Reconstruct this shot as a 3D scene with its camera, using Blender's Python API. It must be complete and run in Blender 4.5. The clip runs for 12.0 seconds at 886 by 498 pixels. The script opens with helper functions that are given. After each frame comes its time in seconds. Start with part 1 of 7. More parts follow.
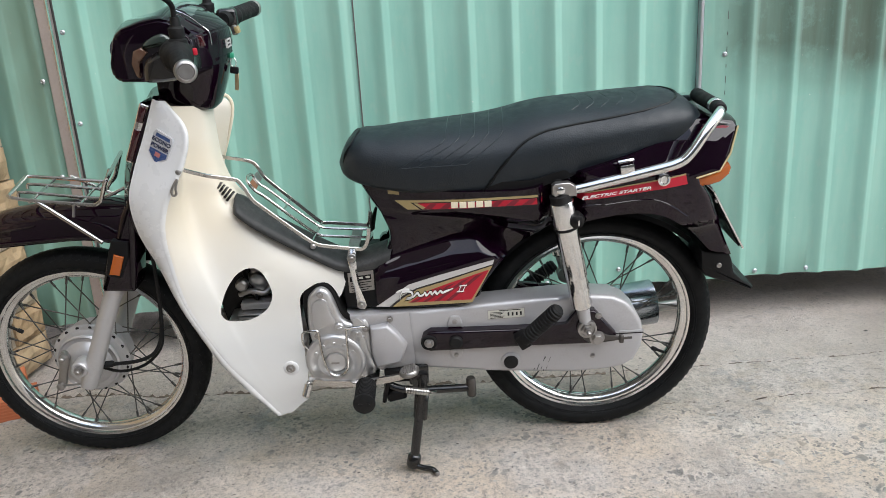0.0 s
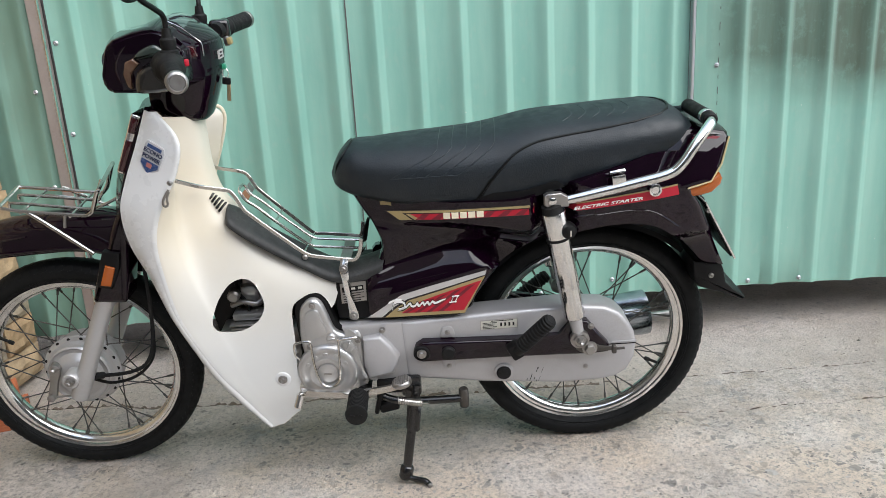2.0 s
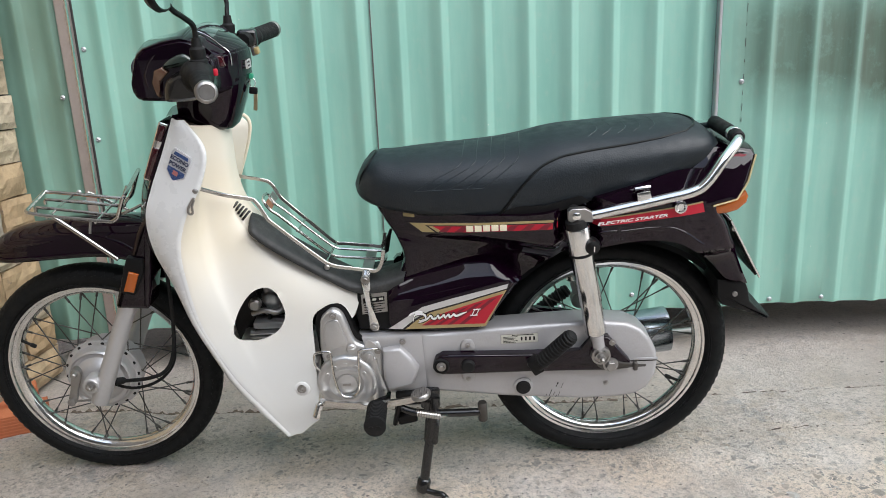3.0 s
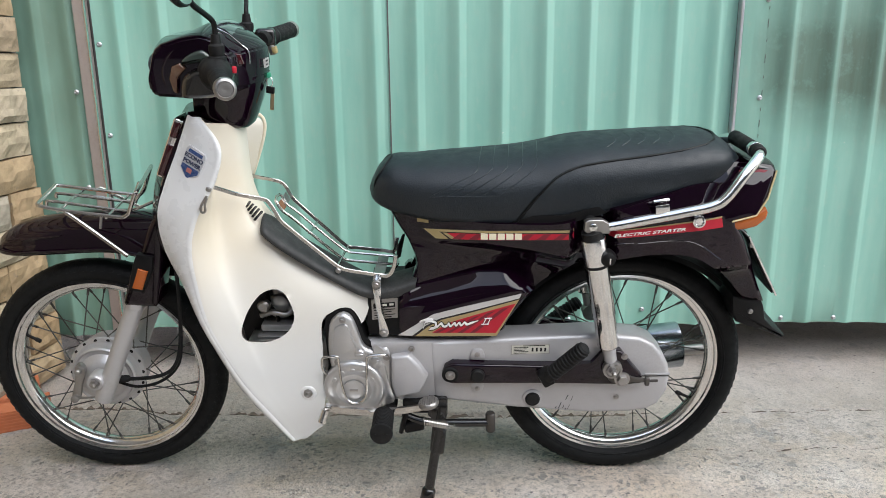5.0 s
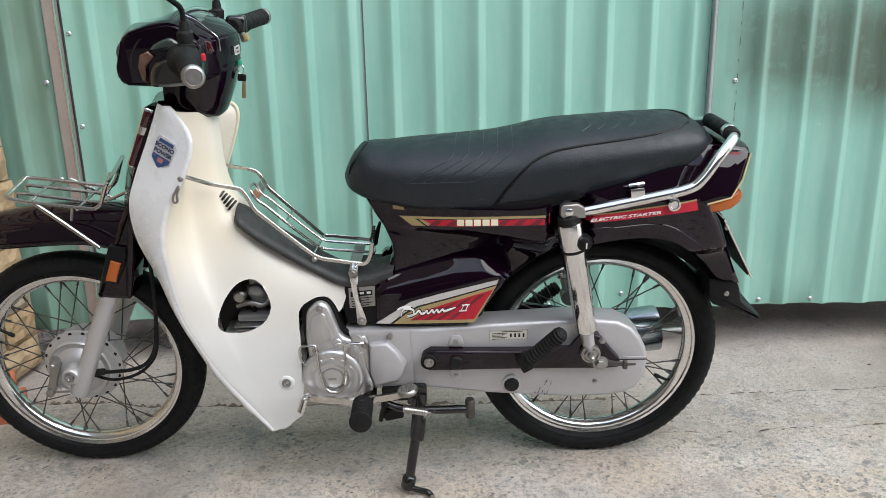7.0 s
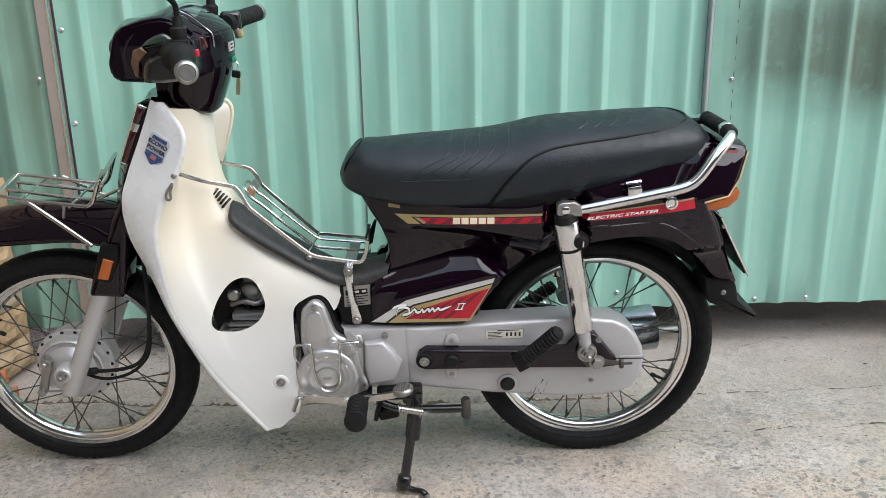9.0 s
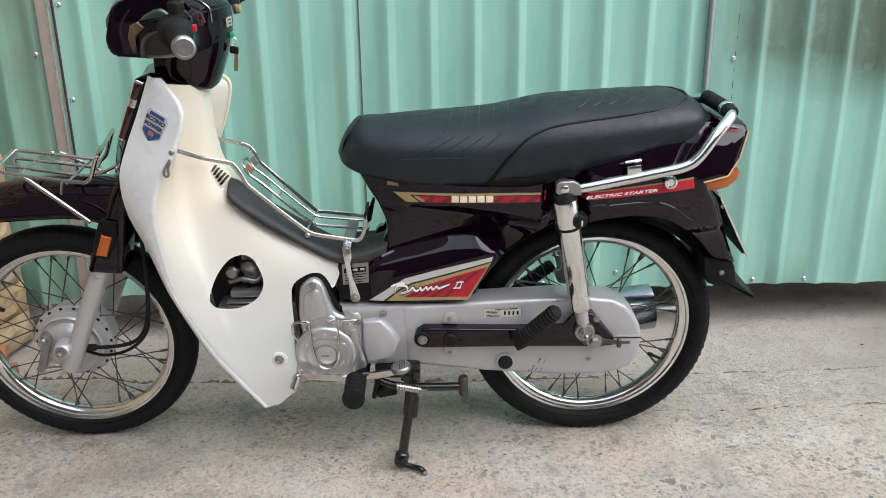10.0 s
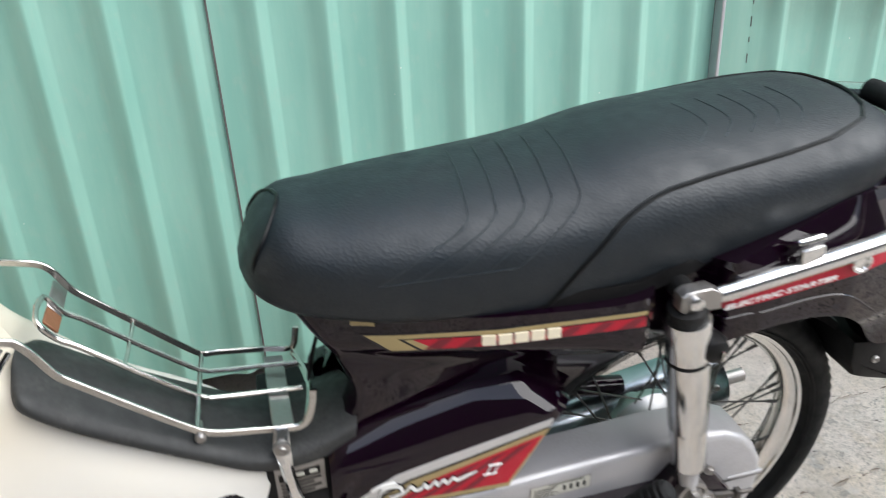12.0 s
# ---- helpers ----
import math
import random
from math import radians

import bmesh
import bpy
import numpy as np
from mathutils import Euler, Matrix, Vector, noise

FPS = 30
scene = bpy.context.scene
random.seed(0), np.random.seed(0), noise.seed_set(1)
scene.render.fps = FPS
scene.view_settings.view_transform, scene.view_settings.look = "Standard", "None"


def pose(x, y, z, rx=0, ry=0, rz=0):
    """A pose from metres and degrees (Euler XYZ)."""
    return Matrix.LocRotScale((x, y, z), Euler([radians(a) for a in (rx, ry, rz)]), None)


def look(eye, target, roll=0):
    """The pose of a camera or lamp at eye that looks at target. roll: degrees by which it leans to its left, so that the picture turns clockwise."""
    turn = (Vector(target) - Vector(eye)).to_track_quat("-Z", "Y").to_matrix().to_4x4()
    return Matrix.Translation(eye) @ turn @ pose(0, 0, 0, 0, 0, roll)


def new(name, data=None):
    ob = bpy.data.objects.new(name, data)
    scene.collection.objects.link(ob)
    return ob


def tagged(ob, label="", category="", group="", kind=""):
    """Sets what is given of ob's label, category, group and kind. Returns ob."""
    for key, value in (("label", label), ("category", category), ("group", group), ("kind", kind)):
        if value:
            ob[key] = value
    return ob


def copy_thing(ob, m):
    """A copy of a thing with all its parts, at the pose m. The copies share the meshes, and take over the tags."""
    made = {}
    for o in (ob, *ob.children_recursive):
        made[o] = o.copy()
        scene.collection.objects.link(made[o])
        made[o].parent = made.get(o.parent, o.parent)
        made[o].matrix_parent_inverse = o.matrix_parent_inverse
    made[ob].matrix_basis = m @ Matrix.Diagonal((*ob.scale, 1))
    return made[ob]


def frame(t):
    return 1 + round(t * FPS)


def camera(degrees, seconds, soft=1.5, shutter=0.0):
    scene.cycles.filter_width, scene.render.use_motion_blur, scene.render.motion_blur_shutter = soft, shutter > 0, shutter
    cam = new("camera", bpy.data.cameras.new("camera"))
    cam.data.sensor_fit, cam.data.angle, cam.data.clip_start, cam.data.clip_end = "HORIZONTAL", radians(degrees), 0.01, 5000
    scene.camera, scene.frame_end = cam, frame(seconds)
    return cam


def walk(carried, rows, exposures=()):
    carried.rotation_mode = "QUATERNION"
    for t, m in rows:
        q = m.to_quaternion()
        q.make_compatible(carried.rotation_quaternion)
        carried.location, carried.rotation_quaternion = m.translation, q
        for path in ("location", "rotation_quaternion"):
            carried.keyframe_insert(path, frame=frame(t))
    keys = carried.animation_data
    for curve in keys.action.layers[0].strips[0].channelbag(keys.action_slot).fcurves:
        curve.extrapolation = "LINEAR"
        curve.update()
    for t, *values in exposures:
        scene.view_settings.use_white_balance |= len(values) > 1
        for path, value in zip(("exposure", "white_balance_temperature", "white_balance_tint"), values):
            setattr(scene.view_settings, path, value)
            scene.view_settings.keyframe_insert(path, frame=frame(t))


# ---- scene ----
cam = camera(59.77, 12.0, 0.5, 0.3)
# seconds, place in metres, yaw, pitch and roll in degrees
ROWS = [
    (0, 0.0012, 0.0017, 1.0078, -0.980, -16.986, 3.283),
    (0.5, 0.0023, -0.0014, 1.0103, -1.040, -16.764, 3.358),
    (1, 0.0008, -0.0007, 1.0093, -1.192, -16.604, 3.440),
    (1.5, 0.0065, 0.0034, 1.0070, -1.323, -16.445, 3.388),
    (2, 0.0091, 0.0028, 1.0086, -1.288, -16.278, 3.260),
    (2.5, 0.0082, 0.0017, 1.0098, -0.802, -15.938, 2.926),
    (3, -0.0084, 0.0080, 1.0158, 0.019, -15.532, 2.432),
    (4.8, -0.0309, 0.0251, 1.0085, 1.032, -14.842, 0.814),
    (5, -0.0306, 0.0261, 1.0077, 0.726, -14.875, 0.665),
    (5.5, -0.0269, 0.0292, 1.0029, 0.230, -15.109, 0.603),
    (6, -0.0221, 0.0340, 1.0022, -0.134, -15.382, 0.700),
    (6.5, -0.0192, 0.0289, 1.0022, -0.384, -15.622, 0.954),
    (7, -0.0148, 0.0318, 1.0034, -0.644, -15.786, 1.205),
    (9, -0.0169, 0.0419, 0.9984, -0.999, -15.845, 1.033),
    (9.5, -0.0150, 0.0431, 0.9971, -0.923, -16.287, 0.860),
    (10, -0.0148, 0.0423, 0.9955, -0.940, -17.352, 0.720),
    (10.5, -0.0137, 0.1181, 0.9664, -0.879, -18.706, 0.147),
    (10.8, 0.0017, 0.2879, 0.9452, -0.715, -20.118, -0.685),
    (11, 0.0081, 0.4070, 0.9796, -1.282, -22.071, -0.507),
    (11.2, -0.0156, 0.5133, 1.0104, -3.862, -23.509, 0.654),
    (11.5, -0.0700, 0.6573, 1.0454, -9.386, -24.284, 2.468),
    (11.7, -0.0841, 0.7539, 1.0596, -11.686, -25.311, 2.960),
    (12, -0.1813, 0.8988, 1.0660, -15.365, -25.537, 2.584),
]
walk(cam, [(t, pose(x, y, z, 90 + pitch, roll, yaw)) for t, x, y, z, yaw, pitch, roll in ROWS],
     [(0.0, 1.06), (3.0, 1.06), (9.0, 1.06), (10.5, 1.06), (11.0, 1.05), (11.5, 1.04), (12.0, 1.26)])

# ---- light: open shade under a bright, hazy sky ----
world = bpy.data.worlds.new("sky")
scene.world = world
world.use_nodes = True
wn = world.node_tree.nodes
sky = wn.new("ShaderNodeTexSky")
sky.sky_type = "NISHITA"
sky.sun_disc = False
sky.sun_elevation = radians(45)
sky.sun_rotation = radians(235)
sky.air_density, sky.dust_density, sky.ozone_density = 1.0, 1.5, 1.0
wn["Background"].inputs["Strength"].default_value = 0.155
veil = wn.new("ShaderNodeMix")
veil.data_type = "RGBA"
veil.inputs[0].default_value = 0.55
veil.inputs[7].default_value = (4.5, 5.1, 5.9, 1)
world.node_tree.links.new(sky.outputs["Color"], veil.inputs[6])
world.node_tree.links.new(veil.outputs[2], wn["Background"].inputs["Color"])
sun = new("sun", bpy.data.lights.new("sun", "SUN"))
sun.data.energy, sun.data.angle, sun.data.color = 2.35, radians(70), (1.0, 0.962, 0.915)
sun.matrix_world = look((4.0, -1.0, 5.2), (0, 1.8, 0.4))
scene.view_settings.exposure = 1.06

# ---- materials ----
def principled(name, base, rough=0.5, metal=0.0, coat=0.0, spec=0.5):
    m = bpy.data.materials.new(name)
    m.use_nodes = True
    b = m.node_tree.nodes["Principled BSDF"]
    b.inputs["Base Color"].default_value = (*base, 1)
    b.inputs["Roughness"].default_value = rough
    b.inputs["Metallic"].default_value = metal
    b.inputs["Coat Weight"].default_value = coat
    b.inputs["Coat Roughness"].default_value = 0.04
    b.inputs["Specular IOR Level"].default_value = spec
    return m


def tex(m, kind, scale, detail=4.0, stretch=(1, 1, 1), rough=0.55):
    nt = m.node_tree
    co = nt.nodes.new("ShaderNodeTexCoord")
    mp = nt.nodes.new("ShaderNodeMapping")
    mp.inputs["Scale"].default_value = stretch
    nt.links.new(co.outputs["Object"], mp.inputs["Vector"])
    if kind == "noise":
        t = nt.nodes.new("ShaderNodeTexNoise")
        t.inputs["Detail"].default_value = detail
        t.inputs["Roughness"].default_value = rough
        out = t.outputs["Fac"]
    else:
        t = nt.nodes.new("ShaderNodeTexVoronoi")
        t.feature = "F1" if kind == "cells" else "DISTANCE_TO_EDGE"
        out = t.outputs["Distance"]
    t.inputs["Scale"].default_value = scale
    nt.links.new(mp.outputs["Vector"], t.inputs["Vector"])
    return out


def ramp(m, fac, stops):
    r = m.node_tree.nodes.new("ShaderNodeValToRGB")
    e = r.color_ramp.elements
    while len(e) < len(stops):
        e.new(0.5)
    for k, (p, c) in enumerate(stops):
        e[k].position = p
        e[k].color = (*c, 1) if len(c) == 3 else (c[0], c[0], c[0], 1)
    m.node_tree.links.new(fac, r.inputs["Fac"])
    return r.outputs["Color"]


def blend(m, mode, fac, a, b):
    n = m.node_tree.nodes.new("ShaderNodeMix")
    n.data_type, n.blend_type = "RGBA", mode
    for sock, v in ((n.inputs[0], fac), (n.inputs[6], a), (n.inputs[7], b)):
        if isinstance(v, (int, float)):
            sock.default_value = v
        elif isinstance(v, tuple):
            sock.default_value = (*v, 1)
        else:
            m.node_tree.links.new(v, sock)
    return n.outputs[2]


def put(m, sock, value):
    m.node_tree.links.new(value, m.node_tree.nodes["Principled BSDF"].inputs[sock])


def bump(m, height, strength, dist):
    b = m.node_tree.nodes.new("ShaderNodeBump")
    b.inputs["Strength"].default_value = strength
    b.inputs["Distance"].default_value = dist
    m.node_tree.links.new(height, b.inputs["Height"])
    p = m.node_tree.nodes["Principled BSDF"]
    old = p.inputs["Normal"].links
    if old:
        m.node_tree.links.new(old[0].from_socket, b.inputs["Normal"])
    m.node_tree.links.new(b.outputs["Normal"], p.inputs["Normal"])


def worn(name, base, rough, metal=0.0, coat=0.0, dirt=(0.2, 0.18, 0.15), amount=0.25, scale=9.0, grain=0.0):
    """Paint, plastic or metal with faint dirt and uneven gloss at two scales."""
    m = principled(name, base, rough, metal, coat)
    big = ramp(m, tex(m, "noise", scale, 5), [(0.45, (0,)), (0.75, (1,))])
    fine = ramp(m, tex(m, "noise", scale * 22, 3), [(0.3, (0.0,)), (0.8, (1.0,))])
    mask = blend(m, "MULTIPLY", 1.0, big, fine)
    amt = blend(m, "MULTIPLY", 1.0, mask, (amount, amount, amount))
    put(m, "Base Color", blend(m, "MIX", amt, base, dirt))
    put(m, "Roughness", ramp(m, tex(m, "noise", scale * 5, 4), [(0.3, (rough * 0.85,)), (0.75, (min(1, rough * 1.35),))]))
    if grain:
        bump(m, tex(m, "noise", 900, 2), grain, 0.001)
    return m


PAINT = worn("maroon_paint", (0.0046, 0.0007, 0.0042), 0.30, 0.0, 1.0, (0.02, 0.012, 0.016), 0.03)
PAINT.node_tree.nodes["Principled BSDF"].inputs["Specular IOR Level"].default_value = 0.0
PAINT.node_tree.nodes["Principled BSDF"].inputs["Coat IOR"].default_value = 1.45
put(PAINT, "Coat Roughness", ramp(PAINT, tex(PAINT, "noise", 30, 4), [(0.3, (0.012,)), (0.8, (0.03,))]))
BLACK = worn("black_plastic", (0.005, 0.005, 0.0055), 0.42, 0, 0, (0.06, 0.055, 0.05), 0.22, grain=0.1)
GLOSSB = worn("gloss_black", (0.004, 0.004, 0.0045), 0.22, 0, 0.35, (0.05, 0.045, 0.04), 0.15)
RUBBER = worn("rubber", (0.007, 0.0073, 0.0078), 0.58, 0, 0, (0.10, 0.09, 0.08), 0.25, 14, 0.25)
TYRE = worn("tyre_rubber", (0.0045, 0.0052, 0.0058), 0.58, 0, 0, (0.06, 0.055, 0.05), 0.10, 12, 0.3)
MATRUBBER = worn("dusty_mat_rubber", (0.016, 0.0175, 0.018), 0.60, 0, 0, (0.12, 0.11, 0.10), 0.35, 11, 0.2)
for dull in (RUBBER, TYRE, BLACK):
    dull.node_tree.nodes["Principled BSDF"].inputs["Specular IOR Level"].default_value = 0.2
CHROME = worn("chrome", (0.74, 0.74, 0.735), 0.15, 1.0, 0, (0.32, 0.27, 0.22), 0.10, 9)
WIRE = worn("bright_wire", (0.55, 0.54, 0.52), 0.2, 1.0, 0, (0.25, 0.19, 0.14), 0.5, 26)
STEEL = worn("dull_steel", (0.36, 0.35, 0.34), 0.38, 1.0, 0, (0.16, 0.12, 0.09), 0.5, 22)
FORKSILVER = worn("polished_fork_silver", (0.46, 0.455, 0.46), 0.34, 0.45, 0.3, (0.22, 0.19, 0.16), 0.30, 6)
SPOKE = worn("aged_spoke", (0.10, 0.095, 0.09), 0.40, 0.85, 0, (0.10, 0.07, 0.05), 0.5, 30)
RIM = worn("rim_chrome", (0.76, 0.76, 0.75), 0.12, 1.0, 0, (0.28, 0.24, 0.2), 0.35, 26)
SILVER = worn("silver_paint", (0.425, 0.42, 0.43), 0.36, 0.35, 0.1, (0.20, 0.17, 0.14), 0.30, 13)
ALLOY = worn("cast_alloy", (0.53, 0.53, 0.535), 0.35, 0.82, 0.0, (0.2, 0.17, 0.14), 0.45, 18, 0.12)
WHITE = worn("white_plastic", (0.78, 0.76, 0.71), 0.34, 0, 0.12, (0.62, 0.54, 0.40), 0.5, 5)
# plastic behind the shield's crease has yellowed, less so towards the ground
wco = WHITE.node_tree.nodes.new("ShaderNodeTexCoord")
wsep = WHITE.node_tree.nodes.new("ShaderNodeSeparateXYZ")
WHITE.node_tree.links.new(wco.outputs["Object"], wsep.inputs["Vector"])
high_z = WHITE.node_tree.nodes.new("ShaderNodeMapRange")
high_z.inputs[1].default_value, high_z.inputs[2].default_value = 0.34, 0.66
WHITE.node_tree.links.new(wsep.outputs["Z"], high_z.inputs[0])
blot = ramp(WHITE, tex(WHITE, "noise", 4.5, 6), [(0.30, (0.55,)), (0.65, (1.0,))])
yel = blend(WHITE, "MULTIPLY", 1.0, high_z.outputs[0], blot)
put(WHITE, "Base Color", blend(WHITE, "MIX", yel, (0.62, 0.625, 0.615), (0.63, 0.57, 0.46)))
OUTERWHITE = worn("white_outer_plastic", (0.66, 0.665, 0.67), 0.26, 0, 0.3, (0.72, 0.66, 0.55), 0.35, 6)
CREAM = worn("yellowed_plastic", (0.72, 0.65, 0.52), 0.36, 0, 0.1, (0.66, 0.52, 0.32), 0.6, 7)
AMBER = worn("amber_lens", (0.36, 0.085, 0.012), 0.14, 0, 0.4, (0.3, 0.1, 0.03), 0.3)
BROWNLENS = worn("faded_lens", (0.10, 0.052, 0.032), 0.18, 0, 0.6, (0.4, 0.3, 0.2), 0.4, 40)
REDLENS = worn("red_lens", (0.045, 0.006, 0.009), 0.1, 0, 0.8, (0.1, 0.01, 0.01), 0.3)
RED = worn("red_decal", (0.42, 0.004, 0.022), 0.50, 0, 0.04, (0.3, 0.02, 0.03), 0.3, 20)
DARKRED = worn("dark_red_decal", (0.16, 0.005, 0.016), 0.4, 0, 0.12, (0.1, 0.02, 0.02), 0.3, 20)
GOLD = worn("gold_decal", (0.36, 0.28, 0.13), 0.36, 0.2, 0.2, (0.3, 0.22, 0.1), 0.3, 30)
SILVERDECAL = worn("silver_decal", (0.52, 0.51, 0.50), 0.34, 0.2, 0.4, (0.35, 0.33, 0.3), 0.3, 30)
CREAMDECAL = principled("cream_decal", (0.80, 0.72, 0.55), 0.35)
WHITEDECAL = principled("white_decal", (0.86, 0.86, 0.84), 0.35)
BLUEDECAL = worn("blue_emblem", (0.035, 0.07, 0.19), 0.25, 0, 0.5, (0.2, 0.2, 0.25), 0.3, 60)
GREENBIT = worn("green_plastic", (0.02, 0.25, 0.14), 0.4)
BRASS = worn("key_metal", (0.45, 0.36, 0.22), 0.35, 1.0, 0, (0.2, 0.14, 0.08), 0.4, 50)
EMBLEM = worn("emblem_silver", (0.42, 0.43, 0.45), 0.3, 0.0, 0.3, (0.3, 0.3, 0.3), 0.2, 60)
NAVY = worn("navy_print", (0.012, 0.02, 0.06), 0.3, 0, 0.4, (0.05, 0.06, 0.1), 0.3, 60)
# chrome with the dark, bluish reflections of its surroundings put into the base colour
MUFFLER = worn("dark_reflection_chrome", (0.34, 0.37, 0.41), 0.20, 1.0, 0, (0.16, 0.14, 0.12), 0.35, 16)
PALELABEL = worn("pale_label", (0.52, 0.51, 0.45), 0.45, 0, 0, (0.3, 0.27, 0.2), 0.4, 60)
SMOKED = worn("smoked_lens", (0.035, 0.05, 0.042), 0.08, 0, 1.0, (0.10, 0.10, 0.09), 0.3, 30)
FADEDRED = worn("faded_red_mark", (0.38, 0.13, 0.12), 0.4, 0, 0, (0.45, 0.35, 0.33), 0.6, 300)
DULLDISC = worn("dull_grey_metal", (0.16, 0.155, 0.15), 0.5, 0.6, 0, (0.10, 0.08, 0.06), 0.5, 60)
MIRRORGLASS = principled("mirror_glass", (0.85, 0.86, 0.87), 0.02, 1.0)
DARKGLASS = worn("meter_glass", (0.03, 0.035, 0.04), 0.05, 0, 1.0, (0.2, 0.2, 0.2), 0.2, 20)
RUST = worn("rusty_steel", (0.20, 0.09, 0.045), 0.6, 0.4, 0, (0.3, 0.14, 0.06), 0.6, 60)

# grained seat vinyl
VINYL = worn("seat_vinyl", (0.0035, 0.0082, 0.0125), 0.46, 0, 0, (0.05, 0.05, 0.05), 0.25, 8)
bump(VINYL, tex(VINYL, "cells", 300), 0.24, 0.0011)
bump(VINYL, tex(VINYL, "noise", 6, 2), 0.18, 0.005)
VINYL.node_tree.nodes["Principled BSDF"].inputs["Specular IOR Level"].default_value = 0.48

PIPING = worn("seat_piping", (0.002, 0.0026, 0.003), 0.35, 0, 0, (0.01, 0.01, 0.01), 0.1, 20)
PIPING.node_tree.nodes["Principled BSDF"].inputs["Specular IOR Level"].default_value = 0.25
# paler than the seat vinyl: the pressed lines' highlights are in this colour
QUILTLIT = worn("pressed_line_highlight", (0.016, 0.022, 0.027), 0.30, 0, 0, (0.06, 0.06, 0.06), 0.2, 30)

# ---- small building tools ----
def obj(name, bm, material, parent=None, smooth=True, angle=40):
    bmesh.ops.recalc_face_normals(bm, faces=bm.faces[:])
    me = bpy.data.meshes.new(name)
    if smooth:
        lim = math.cos(radians(angle))
        bm.normal_update()
        for f in bm.faces:
            f.smooth = True
        for e in bm.edges:
            if len(e.link_faces) == 2:
                e.smooth = e.link_faces[0].normal.dot(e.link_faces[1].normal) > lim
    bm.to_mesh(me)
    bm.free()
    me.materials.append(material)
    ob = new(name, me)
    if parent is not None:
        ob.parent = parent
    return ob


def part(name, bm, material, parent, label="", smooth=True, angle=40):
    ob = obj(name, bm, material, parent, smooth, angle)
    return tagged(ob, label) if label else ob


def spline(pts, n, closed=False):
    """n points spaced along a Catmull-Rom curve through pts."""
    p = [Vector(q) for q in pts]
    m = len(p)
    segs = m if closed else m - 1
    out = []
    for k in range(n):
        u = k * segs / (n if closed else n - 1)
        i = min(int(u), segs - 1)
        t = u - i
        if closed:
            a, b, c, d = p[(i - 1) % m], p[i], p[(i + 1) % m], p[(i + 2) % m]
        else:
            b, c = p[i], p[i + 1]
            a = p[i - 1] if i > 0 else b * 2 - c
            d = p[i + 2] if i + 2 < m else c * 2 - b
        out.append(0.5 * ((2 * b) + (c - a) * t + (2 * a - 5 * b + 4 * c - d) * t * t + (3 * b - a - 3 * c + d) * t ** 3))
    return out


def loft(bm, rings, closed=True, caps=True):
    """Skin between rings of the same number of points."""
    rows = [[bm.verts.new(p) for p in r] for r in rings]
    n = len(rows[0])
    for a, b in zip(rows, rows[1:]):
        for k in range(n if closed else n - 1):
            bm.faces.new((a[k], a[(k + 1) % n], b[(k + 1) % n], b[k]))
    if closed and caps:
        bm.faces.new(rows[0])
        bm.faces.new(rows[-1][::-1])
    return rows


def tube(bm, pts, r, sides=10, closed=False, r2=None):
    """A round bar along pts; r2 tapers it."""
    p = [Vector(q) for q in pts]
    n = len(p)
    rings, ref = [], None
    for i in range(n):
        if closed:
            d = p[(i + 1) % n] - p[i - 1]
        else:
            d = p[min(i + 1, n - 1)] - p[max(i - 1, 0)]
        d.normalize()
        if ref is None:
            ref = d.orthogonal().normalized()
        ref = (ref - d * ref.dot(d)).normalized()
        s = d.cross(ref)
        rr = r if r2 is None else r + (r2 - r) * i / (n - 1)
        rings.append([p[i] + (ref * math.cos(a) + s * math.sin(a)) * rr for a in (k * math.tau / sides for k in range(sides))])
    if closed:
        rings.append(rings[0])
        rows = [[bm.verts.new(q) for q in g] for g in rings[:-1]]
        rows.append(rows[0])
        for a, b in zip(rows, rows[1:]):
            for k in range(sides):
                bm.faces.new((a[k], a[(k + 1) % sides], b[(k + 1) % sides], b[k]))
    else:
        loft(bm, rings)


def lathe(bm, prof, m, sides=32, caps=True):
    """prof: (radius, height) pairs turned round z, then placed by the matrix m."""
    rings = [[m @ Vector((r * math.cos(a), r * math.sin(a), h)) for a in (k * math.tau / sides for k in range(sides))] for r, h in prof]
    loft(bm, rings, True, caps)


def side(x, y, z):
    """A matrix that turns z into the outward (near) side of the motorcycle."""
    return Matrix.Translation((x, y, z)) @ Matrix.Rotation(radians(90), 4, "X")


def along(a, b):
    """A matrix at a with z towards b."""
    a, b = Vector(a), Vector(b)
    return Matrix.Translation(a) @ (b - a).to_track_quat("Z", "Y").to_matrix().to_4x4()


def box(bm, m, sx, sy, sz, bevel=0.0, seg=2):
    made = bmesh.ops.create_cube(bm, matrix=m @ Matrix.Diagonal((sx, sy, sz, 1)))
    if bevel:
        es = list({e for v in made["verts"] for e in v.link_edges})
        bmesh.ops.bevel(bm, geom=es, offset=bevel, segments=seg, profile=0.5, affect="EDGES", clamp_overlap=True)


